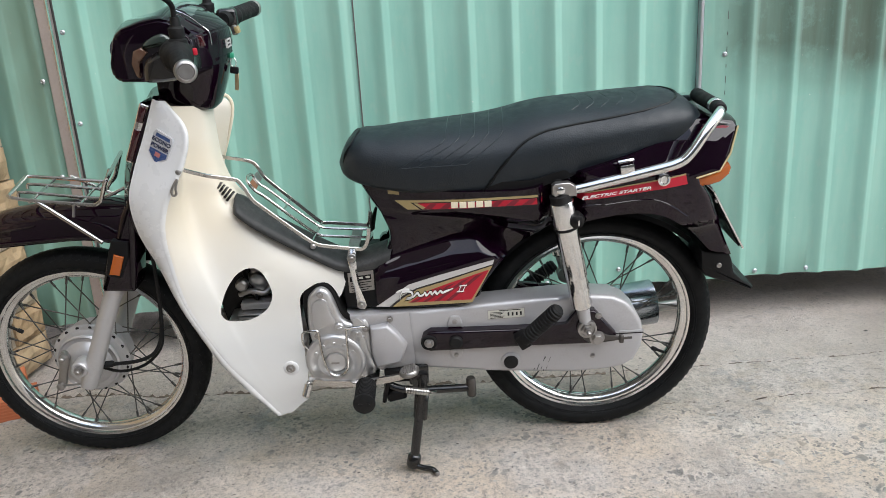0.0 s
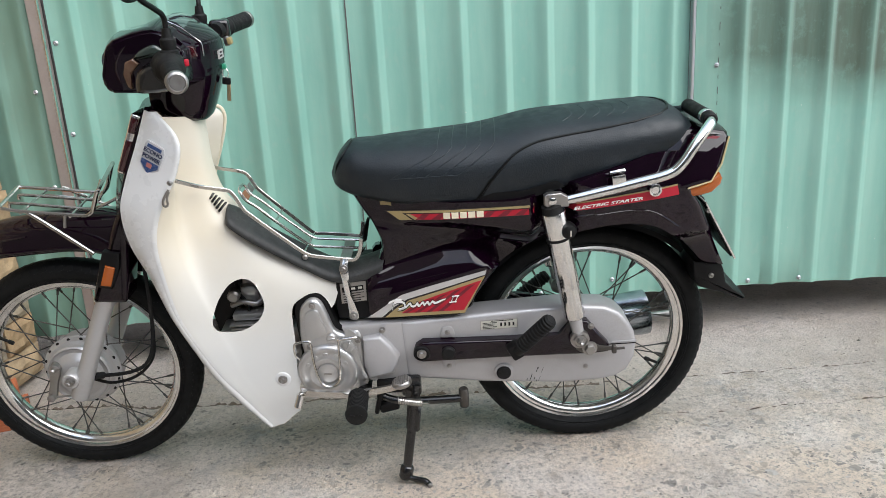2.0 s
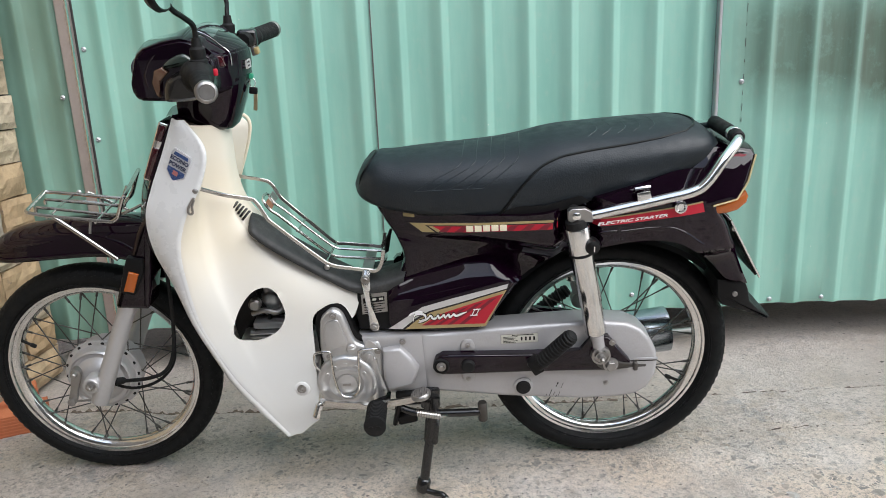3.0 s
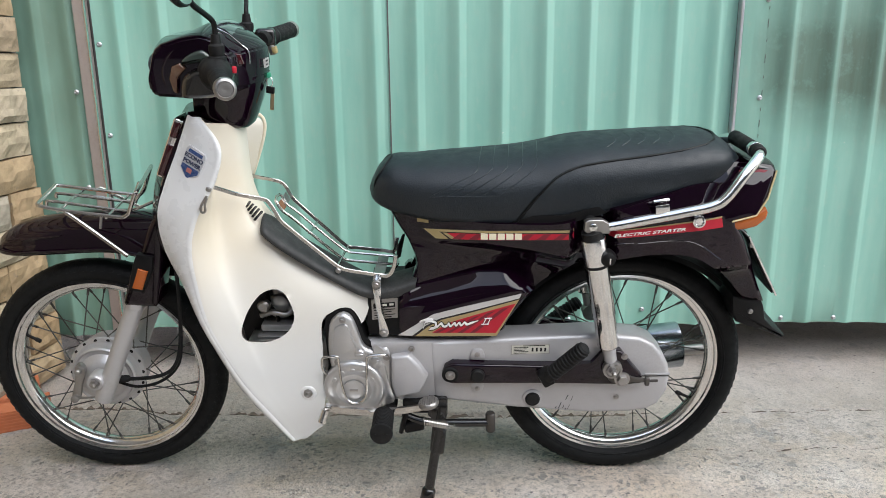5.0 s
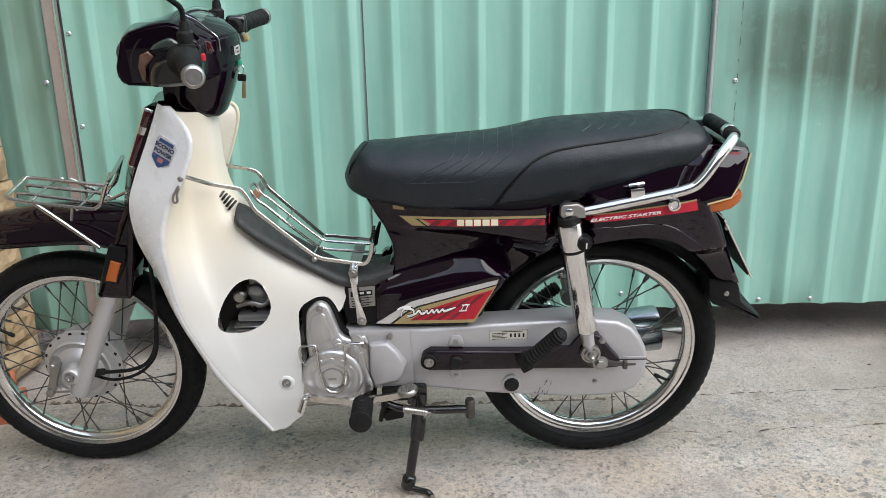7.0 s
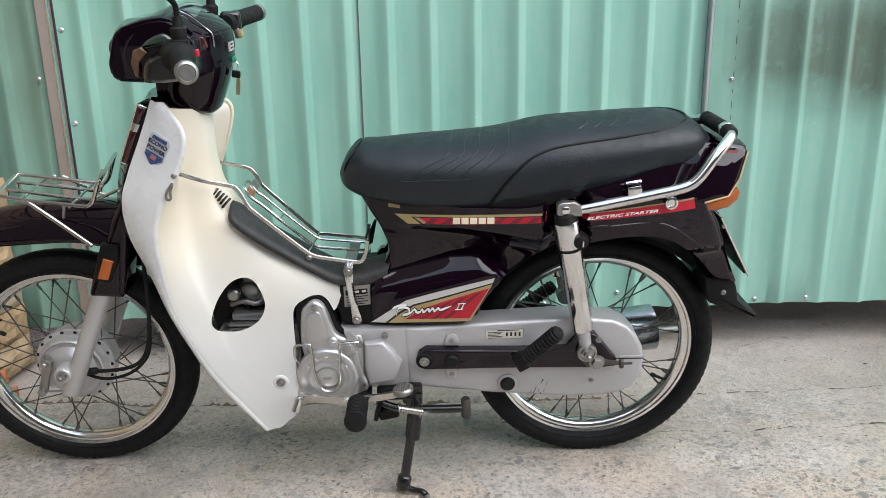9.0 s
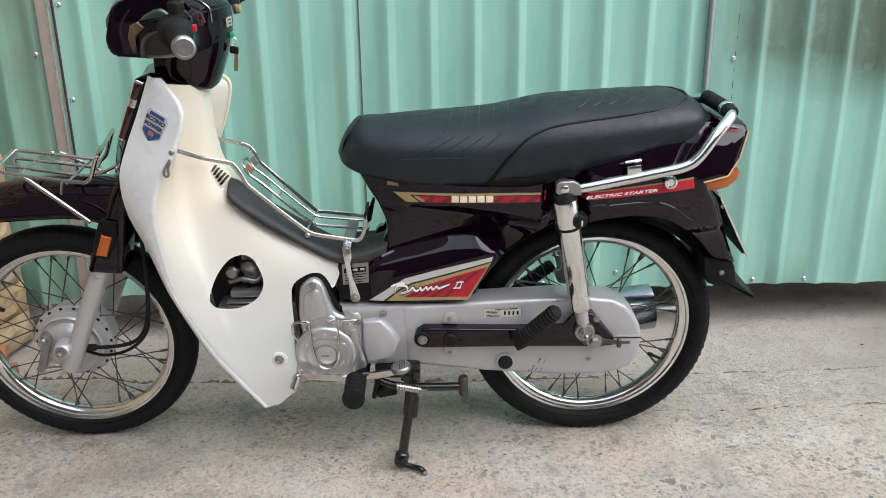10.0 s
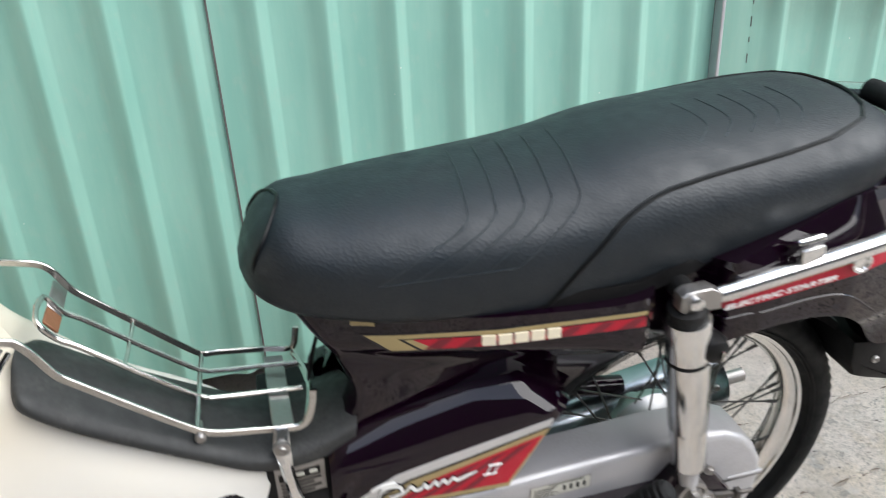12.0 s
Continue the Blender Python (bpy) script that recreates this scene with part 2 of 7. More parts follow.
def slab(bm, outline, y0, y1, bevel=0.0, seg=3, swell=0.0):
    """An (x, z) outline between the sides y0 (far) and y1 (near), rounded at its near rim."""
    n = len(outline)
    c = Vector((sum(p[0] for p in outline) / n, sum(p[1] for p in outline) / n))

    def ring(y, inset):
        out = []
        for i in range(n):
            p, a, b = Vector(outline[i][:2]), Vector(outline[i - 1][:2]), Vector(outline[(i + 1) % n][:2])
            t = (b - a).normalized()
            nrm = Vector((-t.y, t.x))
            if nrm.dot(c - p) < 0:
                nrm = -nrm
            q = p + nrm * inset
            out.append((q.x, y, q.y))
        return out
    sgn = 1 if y1 > y0 else -1
    rings = [ring(y0, 0)]
    if bevel:
        for k in range(seg + 1):
            a = k / seg * math.pi / 2
            rings.append(ring(y1 - sgn * bevel * (1 - math.sin(a)), bevel * (1 - math.cos(a))))
    else:
        rings.append(ring(y1, 0))
    rows = [[bm.verts.new(p) for p in r] for r in rings]
    for a, b in zip(rows, rows[1:]):
        for k in range(n):
            bm.faces.new((a[k], a[(k + 1) % n], b[(k + 1) % n], b[k]))
    last = rows[-1]
    if swell:
        mid = bm.verts.new((c.x, y1 + sgn * swell, c.y))
        for k in range(n):
            bm.faces.new((last[k], last[(k + 1) % n], mid))
    else:
        bm.faces.new(last)
    bm.faces.new(rows[0][::-1])


def curve2(pts, n, closed=True):
    return [(q.x, q.y) for q in spline([(x, z, 0) for x, z in pts], n, closed)]


def hexbolt(bm, x, y, z, r=0.007, h=0.006):
    lathe(bm, [(r * 1.35, 0), (r * 1.35, h * 0.3), (r * 1.2, h * 0.35)], side(x, y, z), 16)
    lathe(bm, [(r, h * 0.3), (r, h * 0.85), (r * 0.85, h)], side(x, y, z), 6)


def screw(bm, x, y, z, r=0.006, h=0.004):
    lathe(bm, [(r, 0), (r, h * 0.6), (r * 0.8, h), (r * 0.35, h), (r * 0.3, h * 0.5)], side(x, y, z), 14)


def letters(name, text, size, m, material, parent, depth=0.0006, shear=0.0, bold=0.0):
    """Raised lettering from the built-in font, as a mesh."""
    cu = bpy.data.curves.new(name, "FONT")
    cu.body, cu.size, cu.extrude, cu.shear, cu.offset = text, size, depth, shear, bold
    cu.align_x, cu.align_y = "CENTER", "CENTER"
    cu.resolution_u = 4
    tmp = bpy.data.objects.new(name, cu)
    scene.collection.objects.link(tmp)
    dg = bpy.context.evaluated_depsgraph_get()
    me = bpy.data.meshes.new_from_object(tmp.evaluated_get(dg))
    bpy.data.objects.remove(tmp)
    me.transform(m)
    me.materials.clear()
    me.materials.append(material)
    me.name = name
    ob = new(name, me)
    ob.parent = parent
    return ob


# ---- setting: materials ----
SHEET = principled("green_sheet_paint", (0.24, 0.42, 0.33), 0.34, 0.0, 0.0)
streak = ramp(SHEET, tex(SHEET, "noise", 3.0, 5, (6.0, 6.0, 0.7)), [(0.35, (0,)), (0.75, (1,))])
base = blend(SHEET, "MIX", streak, (0.205, 0.412, 0.342), (0.278, 0.482, 0.402))
dust = ramp(SHEET, tex(SHEET, "noise", 60, 6, (1, 1, 0.5)), [(0.56, (0,)), (0.72, (0.35,))])
base = blend(SHEET, "MIX", dust, base, (0.30, 0.43, 0.36))
speck = ramp(SHEET, tex(SHEET, "cells", 38), [(0.0, (1,)), (0.055, (1,)), (0.075, (0,))])
speck2 = ramp(SHEET, tex(SHEET, "noise", 11, 2), [(0.60, (0,)), (0.66, (0.8,))])
base = blend(SHEET, "MIX", blend(SHEET, "MULTIPLY", 1.0, speck, speck2), base, (0.55, 0.60, 0.55))
put(SHEET, "Base Color", base)
put(SHEET, "Roughness", ramp(SHEET, tex(SHEET, "noise", 14, 4), [(0.3, (0.30,)), (0.8, (0.52,))]))
bump(SHEET, tex(SHEET, "noise", 4.0, 3), 0.35, 0.01)

# the same sheet with a dark reflection painted high up, darker at the flashing
REFLECTSHEET = SHEET.copy()
REFLECTSHEET.name = "stained_green_sheet"
nt = REFLECTSHEET.node_tree
co = nt.nodes.new("ShaderNodeTexCoord")
sep = nt.nodes.new("ShaderNodeSeparateXYZ")
nt.links.new(co.outputs["Object"], sep.inputs["Vector"])
n1 = tex(REFLECTSHEET, "noise", 2.6, 7, (1, 1, 1.3))


def math_node(m, op, a, b):
    n = m.node_tree.nodes.new("ShaderNodeMath")
    n.operation = op
    n.use_clamp = False
    for sock, v in zip(n.inputs, (a, b)):
        if isinstance(v, (int, float)):
            sock.default_value = v
        else:
            m.node_tree.links.new(v, sock)
    return n.outputs[0]


n2 = tex(REFLECTSHEET, "noise", 9, 4, (3.0, 3.0, 0.25), 0.6)
n3 = tex(REFLECTSHEET, "noise", 30, 6, (1, 1, 0.8), 0.7)
level = math_node(REFLECTSHEET, "ADD", math_node(REFLECTSHEET, "MULTIPLY", sep.outputs["Z"], 0.5), math_node(REFLECTSHEET, "MULTIPLY", math_node(REFLECTSHEET, "SUBTRACT", n1, 0.5), 0.10))
band = ramp(REFLECTSHEET, level, [(0.29, (0.0,)), (0.35, (0.16,)), (0.395, (0.58,)), (0.430, (1.0,)), (0.505, (1.0,)), (0.535, (0.72,)), (0.59, (0.58,))])
spread = ramp(REFLECTSHEET, math_node(REFLECTSHEET, "SUBTRACT", sep.outputs["X"], 0.80), [(0.0, (0.30,)), (0.07, (0.50,)), (0.12, (0.78,)), (0.28, (0.90,)), (0.48, (1.0,))])
veins = ramp(REFLECTSHEET, n2, [(0.30, (0.84,)), (0.60, (1.0,))])
flecks = ramp(REFLECTSHEET, n3, [(0.34, (0.84,)), (0.46, (1.0,))])
# lit rib flanks stay paler: their brightness is painted into the mask
place = math_node(REFLECTSHEET, "FRACT", math_node(REFLECTSHEET, "DIVIDE", math_node(REFLECTSHEET, "SUBTRACT", sep.outputs["X"], 0.964 - 0.085 - 0.1275), 0.1275), 0.0)
lit_flanks = ramp(REFLECTSHEET, place, [(0.40, (1.0,)), (0.47, (0.85,)), (0.54, (0.62,)), (0.62, (0.72,)), (0.67, (1.0,))])
darkening = math_node(REFLECTSHEET, "MULTIPLY", math_node(REFLECTSHEET, "MULTIPLY", band, spread), math_node(REFLECTSHEET, "MULTIPLY", math_node(REFLECTSHEET, "MULTIPLY", veins, flecks), lit_flanks))
darkening = math_node(REFLECTSHEET, "MAXIMUM", math_node(REFLECTSHEET, "MULTIPLY", darkening, 0.97), ramp(REFLECTSHEET, math_node(REFLECTSHEET, "SUBTRACT", sep.outputs["X"], 0.80), [(0.0, (0.30,)), (0.10, (0.20,)), (0.16, (0.06,))]))
old = nt.nodes["Principled BSDF"].inputs["Base Color"].links[0].from_socket
put(REFLECTSHEET, "Base Color", blend(REFLECTSHEET, "MIX", darkening, old, (0.066, 0.088, 0.062)))

# west leaf: the sheet mixed unevenly towards dark olive
DARKLEAF = SHEET.copy()
DARKLEAF.name = "grimy_green_sheet"
olive_mix = ramp(DARKLEAF, tex(DARKLEAF, "noise", 5.0, 6, (1, 1, 0.35)), [(0.30, (0.30,)), (0.70, (0.70,))])
old = DARKLEAF.node_tree.nodes["Principled BSDF"].inputs["Base Color"].links[0].from_socket
put(DARKLEAF, "Base Color", blend(DARKLEAF, "MIX", olive_mix, old, (0.10, 0.13, 0.09)))

CONCRETE = principled("old_concrete", (0.36, 0.35, 0.33), 0.9, 0, 0, 0.3)
co = CONCRETE.node_tree.nodes.new("ShaderNodeTexCoord")
csep = CONCRETE.node_tree.nodes.new("ShaderNodeSeparateXYZ")
CONCRETE.node_tree.links.new(co.outputs["Object"], csep.inputs["Vector"])
# the screed by the gate is smoother; the older slab before it is crumbling
old_slab = CONCRETE.node_tree.nodes.new("ShaderNodeMapRange")
old_slab.inputs[1].default_value, old_slab.inputs[2].default_value = 2.10, 1.86
old_slab.inputs[3].default_value, old_slab.inputs[4].default_value = 0.35, 1.0
CONCRETE.node_tree.links.new(csep.outputs["Y"], old_slab.inputs[0])
worn_c = old_slab.outputs[0]
big = ramp(CONCRETE, tex(CONCRETE, "noise", 1.6, 7, rough=0.62), [(0.34, (0.535, 0.472, 0.418)), (0.50, (0.70, 0.628, 0.566)), (0.66, (0.77, 0.70, 0.645))])
mott = ramp(CONCRETE, tex(CONCRETE, "noise", 17, 12, rough=0.86), [(0.42, (0.85,)), (0.465, (0.42,)), (0.50, (0.0,))])
col = blend(CONCRETE, "MIX", blend(CONCRETE, "MULTIPLY", 1.0, mott, worn_c), big, (0.49, 0.445, 0.39))
tan = ramp(CONCRETE, tex(CONCRETE, "noise", 5.2, 9, rough=0.70), [(0.51, (0,)), (0.57, (0.6,))])
col = blend(CONCRETE, "MIX", blend(CONCRETE, "MULTIPLY", 1.0, tan, worn_c), col, (0.62, 0.53, 0.43))
slate = ramp(CONCRETE, tex(CONCRETE, "noise", 7.3, 10, rough=0.72), [(0.57, (0,)), (0.61, (0.6,))])
col = blend(CONCRETE, "MIX", blend(CONCRETE, "MULTIPLY", 1.0, slate, worn_c), col, (0.40, 0.40, 0.40))
# pale, sandy patches; the front slab's brighter light is painted into them
front = CONCRETE.node_tree.nodes.new("ShaderNodeMapRange")
front.inputs[1].default_value, front.inputs[2].default_value = 1.86, 1.66
CONCRETE.node_tree.links.new(csep.outputs["Y"], front.inputs[0])
lit_patches = ramp(CONCRETE, tex(CONCRETE, "noise", 6.4, 9, rough=0.68), [(0.34, (0.10,)), (0.43, (0.75,)), (0.54, (1.0,))])
lit_patches = blend(CONCRETE, "MULTIPLY", 1.0, lit_patches, front.outputs[0])
east = CONCRETE.node_tree.nodes.new("ShaderNodeMapRange")
east.inputs[1].default_value, east.inputs[2].default_value = -0.85, -0.25
CONCRETE.node_tree.links.new(csep.outputs["X"], east.inputs[0])
lit_patches = blend(CONCRETE, "MULTIPLY", 1.0, lit_patches, east.outputs[0])
col = blend(CONCRETE, "MIX", lit_patches, col, ramp(CONCRETE, tex(CONCRETE, "noise", 3.7, 5), [(0.40, (0.89, 0.765, 0.64)), (0.60, (0.91, 0.83, 0.76))]))
mid = ramp(CONCRETE, tex(CONCRETE, "noise", 75, 8, rough=0.85), [(0.38, (0.42,)), (0.47, (0.96,)), (0.62, (1.16,))])
col = blend(CONCRETE, "MULTIPLY", blend(CONCRETE, "MULTIPLY", 1.0, worn_c, (0.9, 0.9, 0.9)), col, mid)
fine = ramp(CONCRETE, tex(CONCRETE, "noise", 260, 4, rough=0.75), [(0.32, (0.35,)), (0.43, (0.97,)), (0.75, (1.12,))])
col = blend(CONCRETE, "MULTIPLY", 0.8, col, fine)
pit = ramp(CONCRETE, tex(CONCRETE, "cells", 31, 2, (1.0, 1.7, 1.0)), [(0.0, (1,)), (0.08, (1,)), (0.15, (0,))])
pitm = ramp(CONCRETE, tex(CONCRETE, "noise", 23, 6), [(0.50, (0,)), (0.58, (0.9,))])
col = blend(CONCRETE, "MIX", blend(CONCRETE, "MULTIPLY", 1.0, pit, pitm), col, (0.07, 0.06, 0.055))
pale = ramp(CONCRETE, tex(CONCRETE, "cells", 21), [(0.0, (1,)), (0.04, (1,)), (0.07, (0,))])
palem = ramp(CONCRETE, tex(CONCRETE, "noise", 9, 4), [(0.58, (0,)), (0.62, (0.9,))])
col = blend(CONCRETE, "MIX", blend(CONCRETE, "MULTIPLY", 1.0, pale, palem), col, (0.78, 0.76, 0.72))
def stones(m, scale, share, shades):
    """Mask and colour of single stones showing in worn cement, a share of all cells."""
    nt = m.node_tree
    tc = nt.nodes.new("ShaderNodeTexCoord")
    wob = nt.nodes.new("ShaderNodeTexNoise")
    wob.inputs["Scale"].default_value = scale * 1.6
    shift = nt.nodes.new("ShaderNodeMix")
    shift.data_type, shift.blend_type = "RGBA", "ADD"
    shift.inputs[0].default_value = 0.55 / scale
    nt.links.new(tc.outputs["Object"], wob.inputs["Vector"])
    nt.links.new(tc.outputs["Object"], shift.inputs[6])
    nt.links.new(wob.outputs["Color"], shift.inputs[7])
    cell, edge = nt.nodes.new("ShaderNodeTexVoronoi"), nt.nodes.new("ShaderNodeTexVoronoi")
    edge.feature = "DISTANCE_TO_EDGE"
    for n in (cell, edge):
        n.inputs["Scale"].default_value = scale
        nt.links.new(shift.outputs[2], n.inputs["Vector"])
    pick = nt.nodes.new("ShaderNodeSeparateColor")
    nt.links.new(cell.outputs["Color"], pick.inputs["Color"])
    chosen = ramp(m, pick.outputs[0], [(share, (1,)), (share + 0.01, (0,))])
    body_ = ramp(m, edge.outputs["Distance"], [(0.06, (0,)), (0.14, (1,))])
    return blend(m, "MULTIPLY", 1.0, chosen, body_), ramp(m, pick.outputs[1], shades)


stain = ramp(CONCRETE, tex(CONCRETE, "noise", 2.3, 6, rough=0.6), [(0.52, (0,)), (0.66, (0.55,))])
col = blend(CONCRETE, "MIX", blend(CONCRETE, "MULTIPLY", 1.0, stain, worn_c), col, (0.42, 0.375, 0.33))
patch = ramp(CONCRETE, tex(CONCRETE, "noise", 3.1, 8, rough=0.7), [(0.44, (0.0,)), (0.58, (0.9,))])
for scale, share in ((34, 0.09), (58, 0.14), (115, 0.20)):
    mask, shade = stones(CONCRETE, scale, share, [(0.0, (0.22, 0.21, 0.20)), (0.4, (0.36, 0.34, 0.315)), (0.7, (0.50, 0.42, 0.34)), (1.0, (0.74, 0.71, 0.67))])
    mask = blend(CONCRETE, "MULTIPLY", 1.0, blend(CONCRETE, "MULTIPLY", 1.0, mask, patch), worn_c)
    col = blend(CONCRETE, "MIX", mask, col, shade)
put(CONCRETE, "Base Color", col)
bump(CONCRETE, tex(CONCRETE, "noise", 10, 12, rough=0.80), 0.9, 0.03)
bump(CONCRETE, tex(CONCRETE, "noise", 60, 9, rough=0.80), 1.0, 0.014)

POST = worn("bare_steel_post", (0.42, 0.37, 0.35), 0.42, 0.55, 0, (0.28, 0.20, 0.17), 0.6, 9)
ZINC = worn("zinc_strip", (0.55, 0.55, 0.58), 0.35, 0.7, 0, (0.25, 0.22, 0.22), 0.5, 12)
DARKROOM = worn("dark_plaster", (0.10, 0.095, 0.09), 0.9)
PLASTER = worn("grey_plaster", (0.085, 0.08, 0.072), 0.9, 0, 0, (0.05, 0.047, 0.043), 0.6, 2)
MORTAR = worn("mortar", (0.13, 0.115, 0.10), 0.95, 0, 0, (0.05, 0.045, 0.04), 0.7, 12)
CLAY = worn("fired_clay", (0.48, 0.15, 0.065), 0.8, 0, 0, (0.35, 0.14, 0.08), 0.6, 20, 0.3)

SANDSTONE = principled("sandstone", (0.45, 0.33, 0.20), 0.85)
inf = SANDSTONE.node_tree.nodes.new("ShaderNodeObjectInfo")
tone = ramp(SANDSTONE, inf.outputs["Random"], [(0.0, (0.46, 0.35, 0.22)), (0.35, (0.36, 0.25, 0.14)), (0.6, (0.34, 0.30, 0.24)), (0.8, (0.50, 0.40, 0.26)), (1.0, (0.20, 0.16, 0.125))])
vein = ramp(SANDSTONE, tex(SANDSTONE, "noise", 22, 7, rough=0.65), [(0.35, (0.72,)), (0.7, (1.18,))])
tone = blend(SANDSTONE, "MULTIPLY", 1.0, tone, vein)
blot = ramp(SANDSTONE, tex(SANDSTONE, "noise", 40, 5), [(0.62, (0,)), (0.74, (0.7,))])
put(SANDSTONE, "Base Color", blend(SANDSTONE, "MIX", blot, tone, (0.14, 0.12, 0.10)))
bump(SANDSTONE, tex(SANDSTONE, "noise", 30, 7, rough=0.65), 0.6, 0.01)

# ---- ground: one sheet; rough, cracked and pitted where it is seen close ----
CRACKS = [([(0.45, 2.000), (0.70, 2.009), (0.853, 2.018), (1.02, 2.026), (1.15, 2.022), (1.262, 2.030), (1.7, 2.035)], 0.0022, 0.006),
          ([(0.40, 1.808), (0.583, 1.802), (0.738, 1.801), (0.858, 1.805), (0.965, 1.813), (1.143, 1.819), (1.7, 1.83)], 0.0026, 0.006),
          ([(-1.35, 2.07), (-1.058, 2.056), (-0.956, 2.046), (-0.846, 2.017), (-0.716, 2.014), (-0.50, 2.016), (-0.2, 2.010), (0.2, 2.0), (0.45, 2.000)], 0.011, 0.014)]


def ground_z(x, y):
    v = Vector((x, y, 0))
    rough = 0.4 + 0.6 * max(0.0, min(1.0, (2.02 - y) / 0.25))
    z = 0.006 * noise.noise(v * 1.7) + rough * (0.0045 * noise.noise(v * 7.0) + 0.0032 * noise.noise(v * 19) + 0.0022 * noise.noise(v * 47))
    w = noise.noise(v * 9 + Vector((3, 7, 1)))
    if w > 0.42:
        z -= 0.010 * (w - 0.42) * rough
    for line, wide, deep in CRACKS:
        for (x0, y0), (x1, y1) in zip(line, line[1:]):
            if x0 <= x <= x1:
                yc = y0 + (y1 - y0) * (x - x0) / (x1 - x0) + 0.010 * noise.noise(Vector((x * 11, y0, 2))) + 0.006 * noise.noise(Vector((x * 40, 3, y0)))
                k = 0.6 + 0.8 * abs(noise.noise(Vector((x * 6, 9, y0))))
                d = abs(y - yc) / (wide * k)
                if d < 2:
                    z -= deep * k * math.exp(-d * d * 1.2)
                break
    return z * 1.25


bm = bmesh.new()
xs = [-60, -20, -6, -3] + [-1.7 + 0.0085 * k for k in range(436)] + [2.6, 4, 8, 20, 60]
ys = [-60, -20, -6, -2, -0.6, 0.0, 0.4] + [0.7 + 0.0085 * k for k in range(212)] + [2.8, 3.4, 6, 20, 60]
rows = [[bm.verts.new((x, y, ground_z(x, y) if -1.71 < x < 2.01 and 0.69 < y < 2.50 else -0.002)) for x in xs] for y in ys]
for a, b in zip(rows, rows[1:]):
    for k in range(len(xs) - 1):
        bm.faces.new((a[k], a[k + 1], b[k + 1], b[k]))
ground = tagged(obj("ground", bm, CONCRETE, None, True, 80), "worn grey concrete with cracks, pits and exposed stones", "ground", kind="structure")

# dark strips along the cracks paint in their shade as well as dirt
CRACKDARK = worn("crack_shade_dirt", (0.17, 0.135, 0.105), 0.95, 0, 0, (0.16, 0.13, 0.09), 0.6, 20)
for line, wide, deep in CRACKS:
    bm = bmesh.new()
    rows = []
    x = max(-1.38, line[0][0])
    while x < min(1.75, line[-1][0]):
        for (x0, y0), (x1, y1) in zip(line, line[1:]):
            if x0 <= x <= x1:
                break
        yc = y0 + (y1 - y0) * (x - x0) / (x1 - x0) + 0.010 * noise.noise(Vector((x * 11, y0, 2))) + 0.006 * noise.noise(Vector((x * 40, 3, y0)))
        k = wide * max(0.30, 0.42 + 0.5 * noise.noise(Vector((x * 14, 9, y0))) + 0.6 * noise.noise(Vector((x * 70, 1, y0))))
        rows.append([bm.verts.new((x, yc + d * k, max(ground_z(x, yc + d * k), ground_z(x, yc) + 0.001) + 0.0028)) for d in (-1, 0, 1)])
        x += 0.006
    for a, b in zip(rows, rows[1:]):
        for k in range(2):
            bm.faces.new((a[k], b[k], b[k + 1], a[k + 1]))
    tagged(obj("trim_crack_shade_dirt", bm, CRACKDARK, None, True, 80), "dark strip for the shade and dirt in a concrete crack", "crack", kind="structure")

# loose grit, crumbs of mortar and small stones
GRIT = principled("grit", (0.3, 0.28, 0.25), 0.9)
geo = GRIT.node_tree.nodes.new("ShaderNodeNewGeometry")
put(GRIT, "Base Color", ramp(GRIT, geo.outputs["Random Per Island"], [(0.0, (0.06, 0.055, 0.05)), (0.45, (0.16, 0.15, 0.135)), (0.7, (0.36, 0.32, 0.27)), (0.88, (0.55, 0.51, 0.45)), (1.0, (0.85, 0.83, 0.80))]))
rg = random.Random(23)
bm = bmesh.new()
for k in range(1500):
    x, y = rg.uniform(-1.35, 1.9), 2.30 - 1.45 * rg.random() ** 0.8
    if noise.noise(Vector((x * 2.3, y * 2.3, 8))) + 0.25 < rg.random() * 0.6:
        continue
    r = 0.0009 + 0.0016 * rg.random() ** 2 + (0.003 if rg.random() < 0.02 else 0)
    m = Matrix.Translation((x, y, ground_z(x, y) + r * 0.35)) @ Matrix.Rotation(rg.random() * 6.3, 4, "Z") @ Matrix.Diagonal((1.0 + rg.random(), 0.8 + 0.5 * rg.random(), 0.7, 1))
    vs = [bm.verts.new(m @ Vector(q) * 1.0) for q in ((r, 0, 0), (0.2 * r, r, 0), (-r, 0.1 * r, 0), (-0.1 * r, -r, 0.1 * r), (0.1 * r, 0, r), (0, 0, -r))]
    for i in range(4):
        bm.faces.new((vs[i], vs[(i + 1) % 4], vs[4]))
        bm.faces.new((vs[(i + 1) % 4], vs[i], vs[5]))
tagged(obj("grit", bm, GRIT, None, False), "small dark and pale grit lying on the concrete", "gravel", kind="stuff")

# ---- the corrugated sheet gate: three leaves in one line ----
WALL_Y = 2.345


